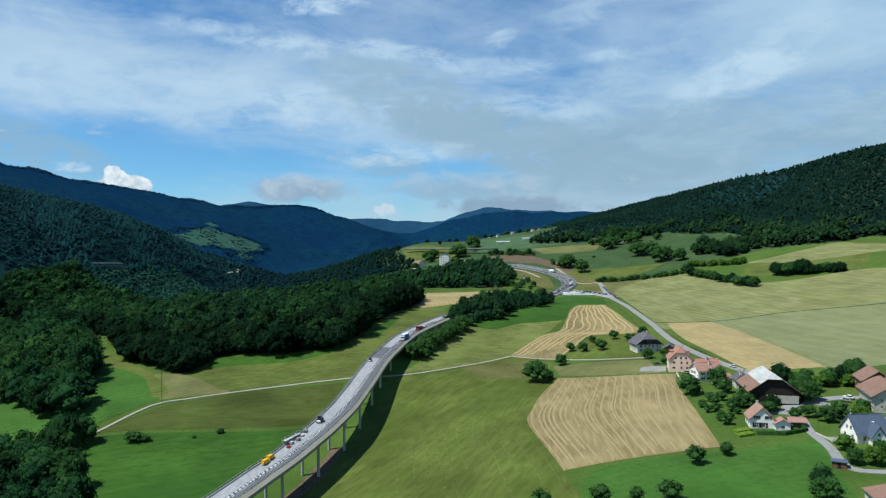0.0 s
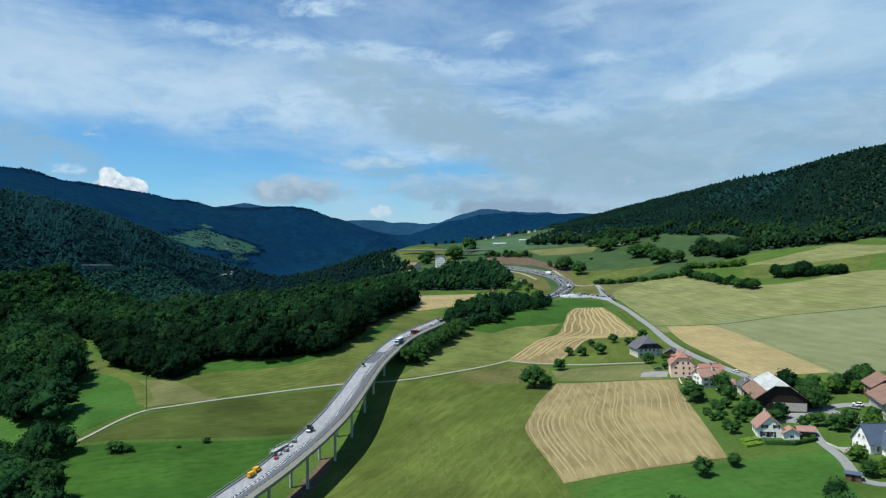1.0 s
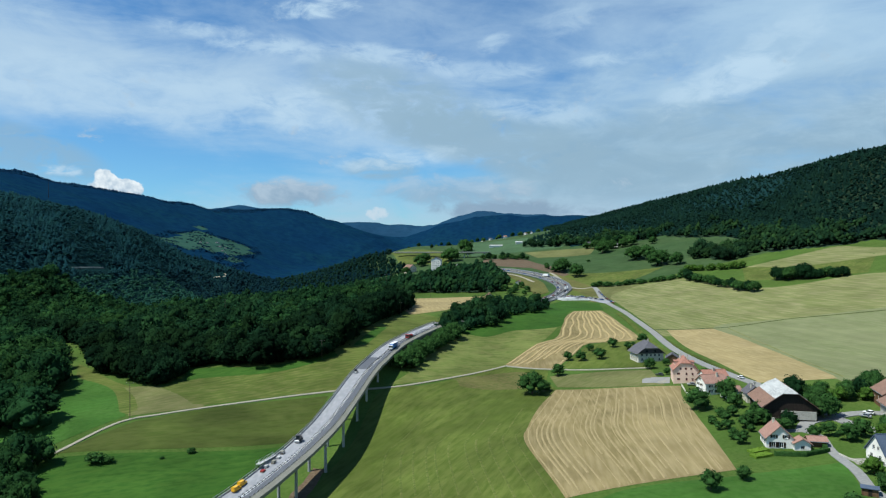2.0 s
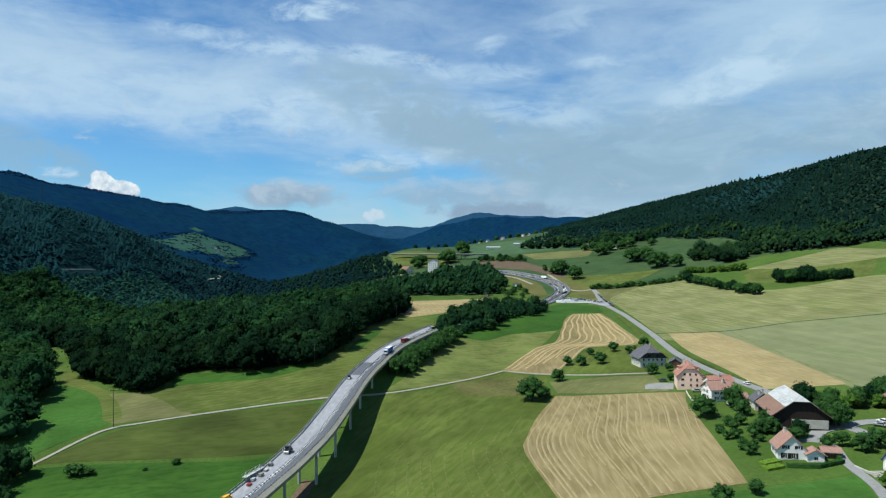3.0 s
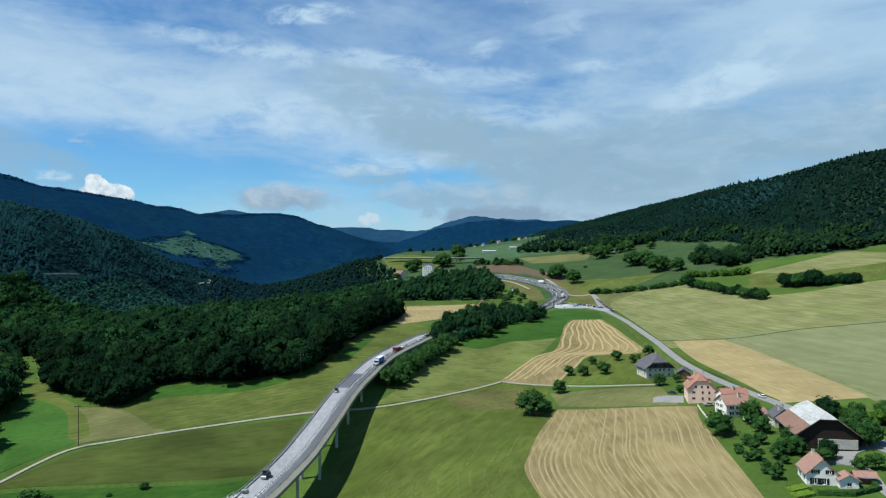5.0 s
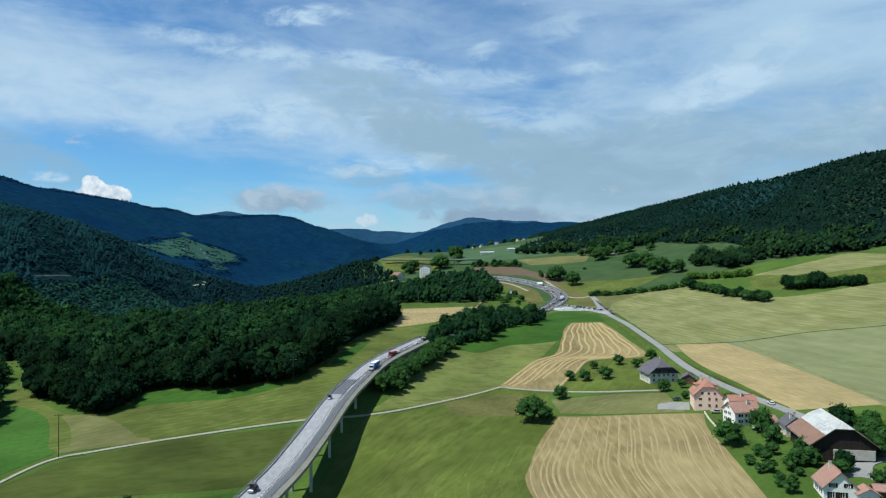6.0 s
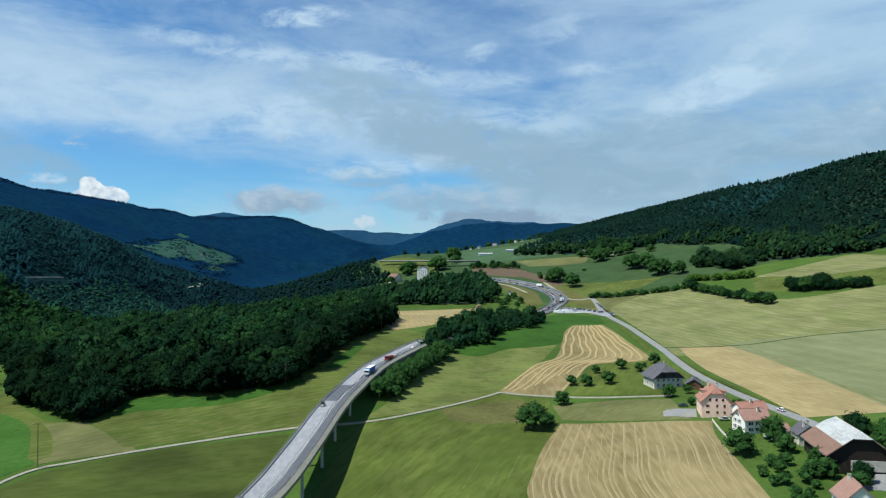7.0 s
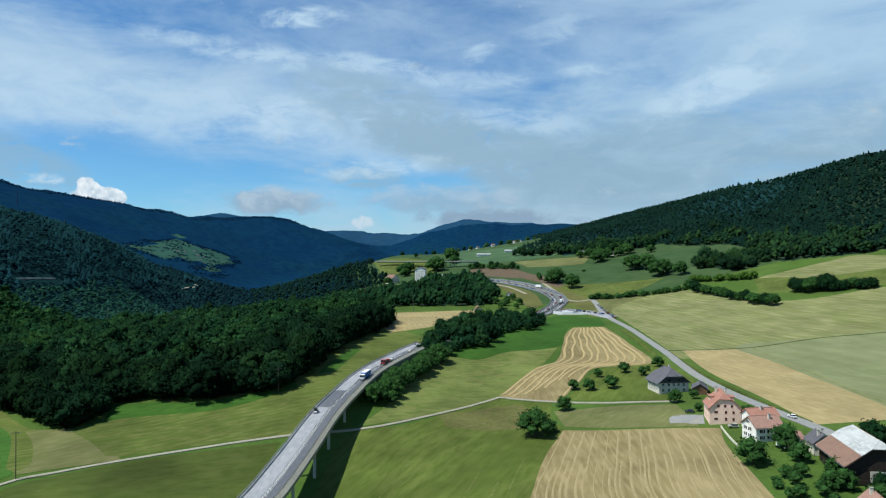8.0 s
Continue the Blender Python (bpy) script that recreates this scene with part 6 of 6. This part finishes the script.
def house(name, m, w, d, eave, ridge, wall, roof, label, category="house", half=0.0, hip=0.0, over=0.6, front=(), left=(), right=(), shutters="", chimney=((0.2, 0.3),), stone="", door=True, dormer=None, frames="white"):
    """A house on its plot: gable front (width w) towards -y, ridge along y. Openings are (s, z, width, height) per wall."""
    t = thing(name, m, label, category)
    hw, hd = w / 2, d / 2
    zh = eave + (ridge - eave) * (1 - half) if half else eave
    hiplen = hip or (half * hw * 0.9 if half else 0)
    gable = [(0, eave), (hw, ridge), (w, eave)] if not (half or hip) else ([(0, eave), (w, eave)] if hip else [(0, eave), (hw * (1 - half), zh), (hw * (1 + half), zh), (w, eave)])
    flat = [(0, eave), (d, eave)]
    sides = ((Vector((-hw, -hd, 0)), Vector((1, 0, 0)), Vector((0, -1, 0)), w, gable, front), (Vector((-hw, hd, 0)), Vector((0, -1, 0)), Vector((-1, 0, 0)), d, flat, left),
             (Vector((hw, -hd, 0)), Vector((0, 1, 0)), Vector((1, 0, 0)), d, flat, right), (Vector((hw, hd, 0)), Vector((-1, 0, 0)), Vector((0, 1, 0)), w, gable, ()))
    for p, along, nrm, width, tops, opens in sides:
        opens = [o for o in opens if o[0] + o[2] / 2 < width - 0.3]
        holes = [(s - ow / 2, s + ow / 2, z, z + oh) for s, z, ow, oh in opens]
        bm = bmesh.new()
        wall_face(bm, p, along, nrm, width, -1.5, tops, holes)
        part("wall", bm, wall, t)
        rot = Matrix.Translation(p) @ Matrix((along, -nrm, Vector((0, 0, 1)))).transposed().to_4x4()
        for (s, z, ow, oh), _ in zip(opens, holes):
            is_door = z < 0.15 and oh > 1.8
            win = part("door" if is_door else "window", new_box(s - ow / 2, s + ow / 2, 0.16, 0.2, z, z + oh, rot=rot), ("timber" if category == "barn" else "timber_brown") if is_door else "glass", t, "" if is_door else "dark window pane")
            if not is_door:
                bm = bmesh.new()
                for q in ((s - ow / 2, s - ow / 2 + 0.08, z, z + oh), (s + ow / 2 - 0.08, s + ow / 2, z, z + oh), (s - 0.04, s + 0.04, z, z + oh), (s - ow / 2, s + ow / 2, z, z + 0.08), (s - ow / 2, s + ow / 2, z + oh - 0.08, z + oh)):
                    box(bm, q[0], q[1], 0.10, 0.15, q[2], q[3], rot)
                part("frame", bm, frames, win)
                part("sill", new_box(s - ow / 2 - 0.1, s + ow / 2 + 0.1, -0.08, 0.12, z - 0.08, z - 0.004, rot=rot), "concrete", win)
                if shutters:
                    for a in (s - ow - 0.04, s + ow / 2 + 0.04):
                        part("shutter", new_box(a, a + ow / 2, -0.07, -0.006, z, z + oh, rot=rot), {"red": "red", "dark": "timber"}.get(shutters, shutters), win)
    bm = bmesh.new()
    k = over / hw
    drop = (ridge - eave) * k if not hip else (ridge - eave) * k
    roof_shell(bm, hw + over, -hd - over, hd + over, eave - drop + 0.3, ridge + 0.3, hiplen + (over if hip else 0), hiplen + (over if hip else 0), zh + 0.3 if half else eave - drop + 0.3, zh + 0.3 if half else eave - drop + 0.3)
    roof_ob = part("roof", bm, roof, t)
    bm = bmesh.new()
    tube(bm, (0, -hd + hiplen, ridge + 0.32), (0, hd - hiplen, ridge + 0.32), 0.16, 0.16, 8)
    part("ridge_cap", bm, roof, roof_ob)
    for s in (-1, 1):
        bm = bmesh.new()
        tube(bm, (s * (hw + over + 0.06), -hd - over, eave - drop + 0.12), (s * (hw + over + 0.06), hd + over, eave - drop + 0.12), 0.09, 0.09, 6)
        part("gutter", bm, "steel", roof_ob)
    for cx_, cy_ in chimney:
        x, y = cx_ * hw, cy_ * hd
        z = ridge - abs(cx_) * (ridge - eave)
        st = part("chimney", new_box(x - 0.4, x + 0.4, y - 0.4, y + 0.4, z - 0.6, ridge + 1.1, bevel=0.03), "render_cream", t)
        part("chimney_cap", new_box(x - 0.5, x + 0.5, y - 0.5, y + 0.5, ridge + 1.1, ridge + 1.25), "concrete", st)
    if dormer:
        for s, y, dw in dormer:
            bm = bmesh.new()
            zc = eave + (ridge - eave) * 0.35
            box(bm, s * hw * 0.66 - s * hw * 0.34, s * hw * 0.66 + s * 0.9, y - dw / 2, y + dw / 2, zc - 0.4, zc + 1.3)
            dm = part("dormer", bm, wall, t)
            part("dormer_roof", new_box(s * hw * 0.66 - s * hw * 0.5, s * hw * 0.66 + s * 1.2, y - dw / 2 - 0.3, y + dw / 2 + 0.3, zc + 1.3, zc + 1.5), roof, dm)
            part("dormer_window", new_box(s * hw * 0.66 + s * 0.9, s * hw * 0.66 + s * 0.93, y - dw / 2 + 0.2, y + dw / 2 - 0.2, zc + 0.2, zc + 1.1), "glass", dm)
    return t


def plot(x, y, rz, up=0.0):
    return pose(x, y, land(x, y) + up, 0, 0, rz)


def grid(ss, zs, w=0.95, h=1.25):
    return [(s, z, w, h) for z in zs for s in ss]


# tall pink farmhouse, gable with three rows of red windows
house("house", plot(133.8, 293.8, -14, 0.3), 12.6, 14.5, 6.2, 12.2, "render_pink", "tile_red", "tall pink rendered farmhouse with red tiled half-hipped roof", half=0.42,
      front=[(2.6, 1.0, 1.5, 1.0), (2.6, 3.9, 1.5, 1.0), *grid((6.6, 9.6), (0.9, 3.8)), *grid((3.6, 6.3, 9.0), (6.5,), 1.0, 1.1)], left=grid((3, 7, 11), (1.0, 3.8)), right=grid((3, 7, 11), (1.0, 3.8)), shutters="",
      chimney=((0.25, 0.1), (-0.3, 0.5)), frames="red", dormer=((-1, 2.5, 4.5), (1, 2.5, 4.5)))
# grey manor with hipped slate roof
manor = house("house", plot(133.4, 357.7, 4), 16, 14.5, 5.7, 12.0, "render_cream", "slate", "cream stone manor house with grey half-hipped slate roof", half=0.58,
      front=[*grid((2.4, 5.4, 8.0, 10.6, 13.4), (3.4,), 1.3, 1.6), *grid((2.4, 5.4, 13.4), (0.7,), 1.3, 1.6), (9.2, 0.0, 1.4, 2.3)], left=grid((2.5, 5.5, 8.5, 11.5), (0.7, 3.4), 1.3, 1.6), right=grid((3, 7, 11), (0.7, 3.4), 1.3, 1.6), shutters="", chimney=((0.2, 0.2),), over=1.2)
bm = bmesh.new()
loop = [bm.verts.new((x, -7.45, z)) for x, z in ((-8.6, 5.15), (8.6, 5.15), (7.9, 5.75), (5.0, 8.05), (-5.0, 8.05), (-7.9, 5.75))]
bmesh.ops.solidify(bm, geom=[bm.faces.new(loop)], thickness=0.2)
part("gable_cladding", bm, "slate", manor, "dark slate-hung gable above the windows")
for x in (-2.6, 2.6):
    part("attic_window", new_box(x - 0.6, x + 0.6, -7.75, -7.68, 6.1, 7.2), "glass", manor)
house("shed", plot(145.7, 346.2, -20), 7, 9, 3.0, 5.2, "timber_brown", "slate", "brown timber outbuilding beside the manor house", "shed", front=[(3.5, 0.0, 2.6, 2.4)], chimney=(), over=0.5)
# white house with red roofs and dark shutters
house("house", plot(136.2, 263.3, -84), 9.4, 11.5, 5.4, 8.6, "render_white", "tile_orange", "white house with orange tiled roof and dark shutters", front=[*grid((2.2, 5.2), (3.4,)), *grid((2.2, 5.2), (0.9,)), (4.0, 6.0, 0.9, 1.0)],
      left=grid((2.5, 5.6, 8.8), (0.9, 3.3)), right=grid((2.5, 5.6, 8.8), (0.9, 3.3)), shutters="dark", chimney=((0.3, 0.3),))
house("house", plot(142.8, 278.5, -84), 7, 12, 5.2, 7.6, "render_white", "tile_red", "white row house with red tiled roof by the road", left=grid((3, 6, 9), (3.0,)), right=grid((3, 6, 9), (3.0,)), chimney=((0.2, 0.0),))
house("house", plot(140.4, 251.5, -84), 5.6, 7.5, 3.4, 5.2, "render_white", "tile_orange", "low white annex with orange tiled roof", front=grid((1.6, 4.0), (1.0,)), left=grid((2, 5), (1.0,)), right=grid((2, 5), (1.0,)), chimney=())
# great barn: dark timber gable, roof half clay, half pale sheet
barn = house("barn", plot(149.2, 221, -12.5, 0.9), 20.5, 24, 4.6, 12.0, "timber", "tile_brown", "huge dark timber barn with pale weathered sheet roof", "barn", half=0.3, over=1.0, front=[(4.2, 0.0, 4.2, 3.6), (14, 0.0, 3.0, 2.8)], chimney=(), door=False)
def barn_end(f):
    """Half length of the barn roof at the fraction f from ridge to eave; the gable tops are clipped."""
    return 13.02 - 2.77 * max(0.0, 1 - f / 0.3)


for s, f0, f1, mt, lab in ((-1, 0.0, 0.3, "sheet", "pale weathered sheet roofing"), (-1, 0.3, 0.6, "sheet", "pale weathered sheet roofing"), (1, 0.0, 0.3, "sheet", "pale weathered sheet roofing"),
                           (1, 0.3, 0.6, "sheet", "pale weathered sheet roofing"), (-1, 0.60, 1.1, "tile_brown", "faded brown clay tiles"), (0, 0, 0.3, "sheet", "pale clipped gable roofing")):
    bm = bmesh.new()
    hw, rise = 10.25, 7.4
    if s:
        vs = [bm.verts.new((s * hw * f, e * barn_end(f), 12.35 - rise * f)) for e in (-1, 1) for f in (f0, f1)]
        bm.faces.new((vs[0], vs[1], vs[3], vs[2]))
    else:
        bm.faces.new([bm.verts.new(p) for p in ((0, -barn_end(0), 12.35), (-hw * 0.3, -13.02, 12.35 - rise * 0.3), (hw * 0.3, -13.02, 12.35 - rise * 0.3))])
    bmesh.ops.recalc_face_normals(bm, faces=bm.faces)
    bmesh.ops.solidify(bm, geom=bm.faces[:], thickness=-0.12 if bm.faces[:][0].normal.z > 0 else 0.12)
    part("roof_sheet", bm, mt, barn, lab)
part("plinth_wall", new_box(-3.5, 9.8, -12.35, -12.05, -0.5, 3.0, bevel=0.05), "rock_wall", barn, "pale stone plinth wall")
house("house", plot(146.5, 242.5, -10), 7.0, 8, 4.2, 7.2, "render_cream", "slate", "small cream house with dark grey roof behind the barn", front=grid((2.2, 5.2), (1.0, 3.2)), left=grid((3, 6), (1.0, 3.2)), chimney=((0.3, 0.2), (-0.3, -0.4)))
# white villa and its annexes
villa = house("house", plot(129.1, 185.9, -14), 9.5, 10, 3.6, 8.2, "render_white", "tile_orange", "white villa with orange tiled roof and dark shutters", front=[*grid((2.6, 6.8), (3.6,), 1.2, 1.3), *grid((2.4, 5.2), (0.2,), 1.4, 2.0)], left=grid((3, 7), (0.9,)), shutters="dark", chimney=((-0.15, 0.5),))
house("shed", plot(134.8, 179.5, -14), 5.5, 4.5, 2.6, 4.2, "render_white", "tile_orange", "low white garage wing with orange tiled roof", "garage", front=[(2.8, 0.6, 1.4, 1.2)], chimney=())
house("carport", plot(141.7, 181.7, 76), 4.2, 6.0, 2.3, 3.4, "timber_brown", "tile_orange", "small timber carport with orange tiled roof", "carport", front=[(2.1, 0.0, 2.6, 2.0)], right=[(1.6, 0, 1.8, 2.0), (4.2, 0, 1.8, 2.0)], left=[(1.6, 0, 1.8, 2.0), (4.2, 0, 1.8, 2.0)], chimney=())
# white house with blue slate roof
house("house", plot(158.4, 163.6, -86), 9.5, 13, 3.4, 9.0, "render_white", "slate_blue", "white house with steep blue-grey slate roof", left=[*grid((3, 6, 9), (0.4,), 1.2, 1.9)], front=[*grid((2.6, 6.8), (0.4,), 1.3, 1.9), *grid((3.6, 5.9), (3.9,), 1.2, 1.4)], right=grid((3, 6, 9), (0.4,), 1.2, 1.9), chimney=())
house("house", plot(158.6, 158.2, -6), 4.6, 6.5, 3.4, 7.0, "render_white", "slate_blue", "white gabled wing with blue-grey slate roof", front=[(2.3, 0.3, 1.6, 2.1), (2.3, 3.4, 1.0, 1.1)], chimney=())
part("skylight", new_box(-0.5, 0.5, -0.7, 0.7, 0, 0.12, rot=plot(158.4, 163.6, -86) @ pose(2.5, 1.0, 6.62, 0, 49.7, 0)), "white", thing("roof_window", pose(0, 0, 0), "pale roof window in the slate roof", "window"))
# farm with timber upper floor, brown roofs
house("farmhouse", plot(190.5, 200.6, -18), 15, 22, 6.2, 11.0, "rock_wall", "tile_brown", "old stone farmhouse with broad brown tiled roof", half=0.35, over=1.2, front=[*grid((3, 7, 11), (0.9,)), *grid((3, 7, 11), (3.6,)), (5, 0.0, 1.4, 2.2)], left=[*grid((4, 9, 14, 18), (0.9, 3.6))], chimney=((0.2, 0.4),))
house("farmhouse", plot(199, 222.5, -18), 13, 16, 6.0, 10.5, "timber_brown", "tile_brown", "brown timber farm building with tiled roof", left=grid((4, 9), (3.0,)), chimney=())
house("house", plot(131.5, 105.1, -12), 13, 12, 3.2, 6.2, "render_cream", "tile_brown", "low house with faded brown tiled roof", hip=3.0, front=grid((3, 7, 10), (0.9,)), left=grid((3, 7), (0.9,)), chimney=())
hut = thing("garden_shed", plot(133.5, 137.7, -30, 0.1), "small timber garden shed with dark flat roof", "shed")
part("wall", new_box(-2.2, 2.2, -1.5, 1.5, -0.4, 2.1, bevel=0.04), "timber_brown", hut)
part("roof", new_box(-2.6, 2.6, -1.9, 1.9, 2.1, 2.35, bevel=0.05), "slate_blue", hut)
part("door", new_box(-0.5, 0.5, -1.56, -1.51, 0, 1.9), "timber", hut)

# yards, walls, hedges
patch("paved_yard", [(110.6, 296.6), (115.3, 311.4)], [(124.5, 290), (129.6, 303.6)], M["road"], 0.32, "grey paved yard beside the farmhouse", 3.0)
patch("paved_yard", [(119.2, 293.4), (121, 299)], [(123.4, 292), (125.4, 297.6)], M["concrete"], 0.55, "pale concrete slab in the yard", 2.0)
patch("terrace", [(144.6, 161.7), (145.5, 167.4)], [(151.4, 160.7), (152.3, 166.4)], M["concrete"], 0.35, "pale paved terrace beside the house", 2.0)
line = curve([(128.2, 282.6, 0), (125, 268.3, 0), (122.4, 252.1, 0)], 3)
tagged(sweep("garden_wall", line, [land(p.x, p.y) for p in line], [(-0.12, -0.4), (-0.12, 0.78), (-0.16, 0.8), (-0.16, 0.9), (0.16, 0.9), (0.16, 0.8), (0.12, 0.78), (0.12, -0.4)], M["render_cream"]), "low white garden wall along the field", "garden wall")
for a, b, c in (((144.1, 171.3), (145.1, 165.5), 0.7), ((145.1, 165.5), (148, 161.7), 0.7)):
    line = curve([(*a, 0), (*b, 0)], 2)
    tagged(sweep("garden_wall", line, [land(p.x, p.y) for p in line], [(-0.2, -0.4), (-0.22, c), (0.0, c + 0.08), (0.22, c), (0.2, -0.4)], M["rock_wall"]), "pale low rock wall beside the lane", "garden wall")


def clipped_hedge(a, b, w, h, label, material="leaf_light"):
    r = np.random.RandomState(int(a[0] * 10 + b[1]))
    a, b = np.array(a, float), np.array(b, float)
    L = np.linalg.norm(b - a)
    n = int(L * 24)
    t, u, z = r.uniform(0, 1, n), r.uniform(-1, 1, n), r.uniform(0.1, 1, n)
    side = r.randint(0, 3, n)
    u = np.where(side == 0, -1, np.where(side == 1, 1, u))
    z = np.where(side == 2, 1, z)
    d = (b - a) / L
    nn = np.array([d[1], -d[0]])
    P = a + d * (t * L)[:, None] + nn * (u * w / 2)[:, None]
    zz = land(P[:, 0], P[:, 1]) + z * h
    C = np.stack([P[:, 0], P[:, 1], zz], 1)
    s = r.uniform(0.12, 0.3, (n, 1))
    e1, e2 = r.normal(size=(n, 3)), r.normal(size=(n, 3))
    e1 /= np.linalg.norm(e1, axis=1)[:, None]
    e2 /= np.linalg.norm(e2, axis=1)[:, None]
    v = np.stack([C + e1 * s, C + e2 * s, C - e1 * s, C - e2 * s], 1).reshape(-1, 3)
    q = np.arange(n)[:, None] * 4
    f = np.concatenate([q + [0, 1, 2], q + [0, 2, 3]])
    t_ = thing("hedge", pose(0, 0, 0), label, "hedge")
    ob = new("foliage", fill_mesh("foliage", v, f, M[material]))
    ob.parent = t_
    line = curve([(*a, 0), (*b, 0)], 2)
    core = sweep("core", line, [land(p.x, p.y) for p in line], [(-w * 0.5, -0.3), (-w * 0.48, h * 0.96), (w * 0.48, h * 0.96), (w * 0.5, -0.3)], M[material])
    core.parent = t_


for a, b in (((114.2, 173.8), (121.4, 175.7)), ((115.5, 178.5), (122.6, 180.7))):
    clipped_hedge(a, b, 3.6, 1.0, "clipped bright yellow-green garden hedge block", "hedge_bright")
for a, b in (((122.5, 174.6), (132.1, 172)), ((132.1, 172), (142.5, 175)), ((142.5, 177), (144.4, 182.7))):
    clipped_hedge(a, b, 1.5, 1.6, "dark green garden hedge", "leaf")
patch("lawn", [(113.5, 172.3), (115.4, 180.3)], [(121.6, 174.3), (123.4, 183.3)], M["lawn"], 0.4, "bright green lawn inside the hedges", 3.0)
for x, y, rz, p in ((147.7, 221.6, -13, "white"), (154.5, 212.7, 70, "blue"), (150.2, 210.9, 60, "silver"), (132.4, 280.1, 80, "silver"), (181.5, 212.7, 30, "white"), (177.7, 208.9, 40, "silver"), (125.7, 309.5, 70, "black"), (161.3, 287.2, 5, "white")):
    tagged(copy_thing(protos[p], pose(x, y, land(x, y) + 0.34, 0, 0, rz)), f"{p} car parked by the houses", "", "parked cars")

# -- poles --
def power_pole(x, y, h, arm, label="tall wooden power pole with a crossarm"):
    t = thing("power_pole", plot(x, y, 0), label, "power pole", "power poles")
    bm = bmesh.new()
    tube(bm, (0, 0, -1), (0, 0, h), 0.19, 0.12, 8)
    part("pole", bm, "pole", t)
    if arm:
        part("crossarm", new_box(-arm / 2, arm / 2, -0.08, 0.08, h - 0.75, h - 0.55), "darksteel", t)
        for u in (-arm / 2 + 0.1, 0, arm / 2 - 0.1):
            bm = bmesh.new()
            tube(bm, (u, 0, h - 0.55), (u, 0, h - 0.2), 0.07, 0.05, 6)
            part("insulator", bm, "white", t)


for x, y, h, arm in ((-143.4, 252.3, 17.5, 3.6), (-68.5, 345, 12.5, 3.2), (-28, 498, 13, 3), (-4, 704, 17, 2.4), (-165, 470, 26, 3.4), (-250, 560, 30, 3), (-60, 790, 22, 3)):
    power_pole(x, y, h, arm)

# -- far houses and the second viaduct --
house("house", plot(4, 990, -10), 15, 12, 17, 20.5, "render_white", "slate", "tall white apartment house on the wooded knoll", "house", front=grid((3, 6, 9, 12), (1, 4, 7, 10, 13), 1.2, 1.5), left=grid((3, 6, 9), (1, 4, 7, 10, 13), 1.2, 1.5), chimney=())
house("house", plot(-38, 1015, 40), 14, 16, 7, 12, "render_cream", "tile_brown", "cream house with brown roof among the trees", front=grid((3, 7, 11), (1, 4), 1.2, 1.5), left=grid((3, 7, 11), (1, 4), 1.2, 1.5), chimney=())
house("house", plot(107, 790, -20), 7, 9, 3.2, 5.6, "render_white", "tile_brown", "small white house beside the motorway", front=grid((2, 5), (1.0,)), left=grid((2, 5), (1.0,)), chimney=())
house("house", plot(62, 698, 10), 6, 8, 3.4, 6.2, "render_cream", "tile_brown", "small cream house behind the copse", front=grid((2, 4), (1.0,)), chimney=())
house("shed", plot(262, 1062, 80), 8, 14, 4.2, 7, "timber_brown", "slate", "dark timber farm shed on the hill", "shed", front=[(4, 0, 3, 3)], chimney=())
house("house", plot(306, 1030, -20), 9, 12, 6, 9, "render_white", "tile_brown", "white farmhouse half hidden by trees", front=grid((2, 5), (1, 3.6)), left=grid((3, 7), (1, 3.6)), chimney=())
house("house", plot(292, 1024, 70), 7, 9, 3.4, 5.6, "render_white", "slate", "small white farm annex on the hill", front=grid((2, 5), (1,)), chimney=())
for x, y, L in ((114, 1182, 24), (158, 1186, 14)):
    house("greenhouse", plot(x, y, 84), 7, L, 2.4, 3.6, "render_white", "sheet", "long pale farm shed on the green hill", "shed", chimney=())
rr = random.Random(21)
for i in range(10):
    x = -60 + 34 * i + rr.uniform(-8, 8)
    y = 1500 + rr.uniform(-60, 120)
    house("house", plot(x, y, rr.uniform(0, 180)), 7, 8, 3.0, 5.4, rr.choice(("render_white", "render_cream")), rr.choice(("tile_brown", "slate", "slate")), "small distant house on the green hilltop", front=grid((3, 6), (1,)), chimney=())
for i in range(9):
    x, y = -914 + rr.uniform(-60, 110), 2701 + rr.uniform(-120, 160)
    house("house", pose(x, y, surface(np.array([x]), np.array([y]))[0], 0, 0, rr.uniform(0, 180)), 7, 8, 3, 5, "render_cream", "slate", "tiny white house in the mountain clearing", chimney=())

bridge = thing("viaduct", pose(0, 0, 0), "distant low concrete motorway bridge on paired piers", "viaduct")
line = curve([(-70, 1180, 0), (-30, 1150, 0), (0, 1130, 0), (28, 1110, 0), (50, 1098, 0), (70, 1090, 0), (96, 1086, 0)], 6)
hs = [74 for _ in line]
ob = sweep("deck", line, hs, [(-5, 0), (-5, 1.0), (-4.6, 1.0), (-4.6, 0.1), (4.6, 0.1), (4.6, 1.0), (5, 1.0), (5, 0), (2, -1.8), (-2, -1.8)], M["pier"])
ob.parent = bridge
for x, y in ((-8, 1135), (31, 1108), (52, 1097), (58, 1095), (86, 1088)):
    bm = bmesh.new()
    box(bm, x - 0.7, x + 0.7, y - 1.4, y + 1.4, land(x, y) - 2, 73)
    part("pier", bm, "pier", bridge)
mast = thing("radio_mast", pose(-1395, 2420, surface(np.array([-1395.0]), np.array([2420.0]))[0]), "thin lattice radio mast on the ridge", "radio mast")
bm = bmesh.new()
tube(bm, (0, 0, 0), (0, 0, 60), 1.2, 0.5, 6)
part("mast", bm, "darksteel", mast)
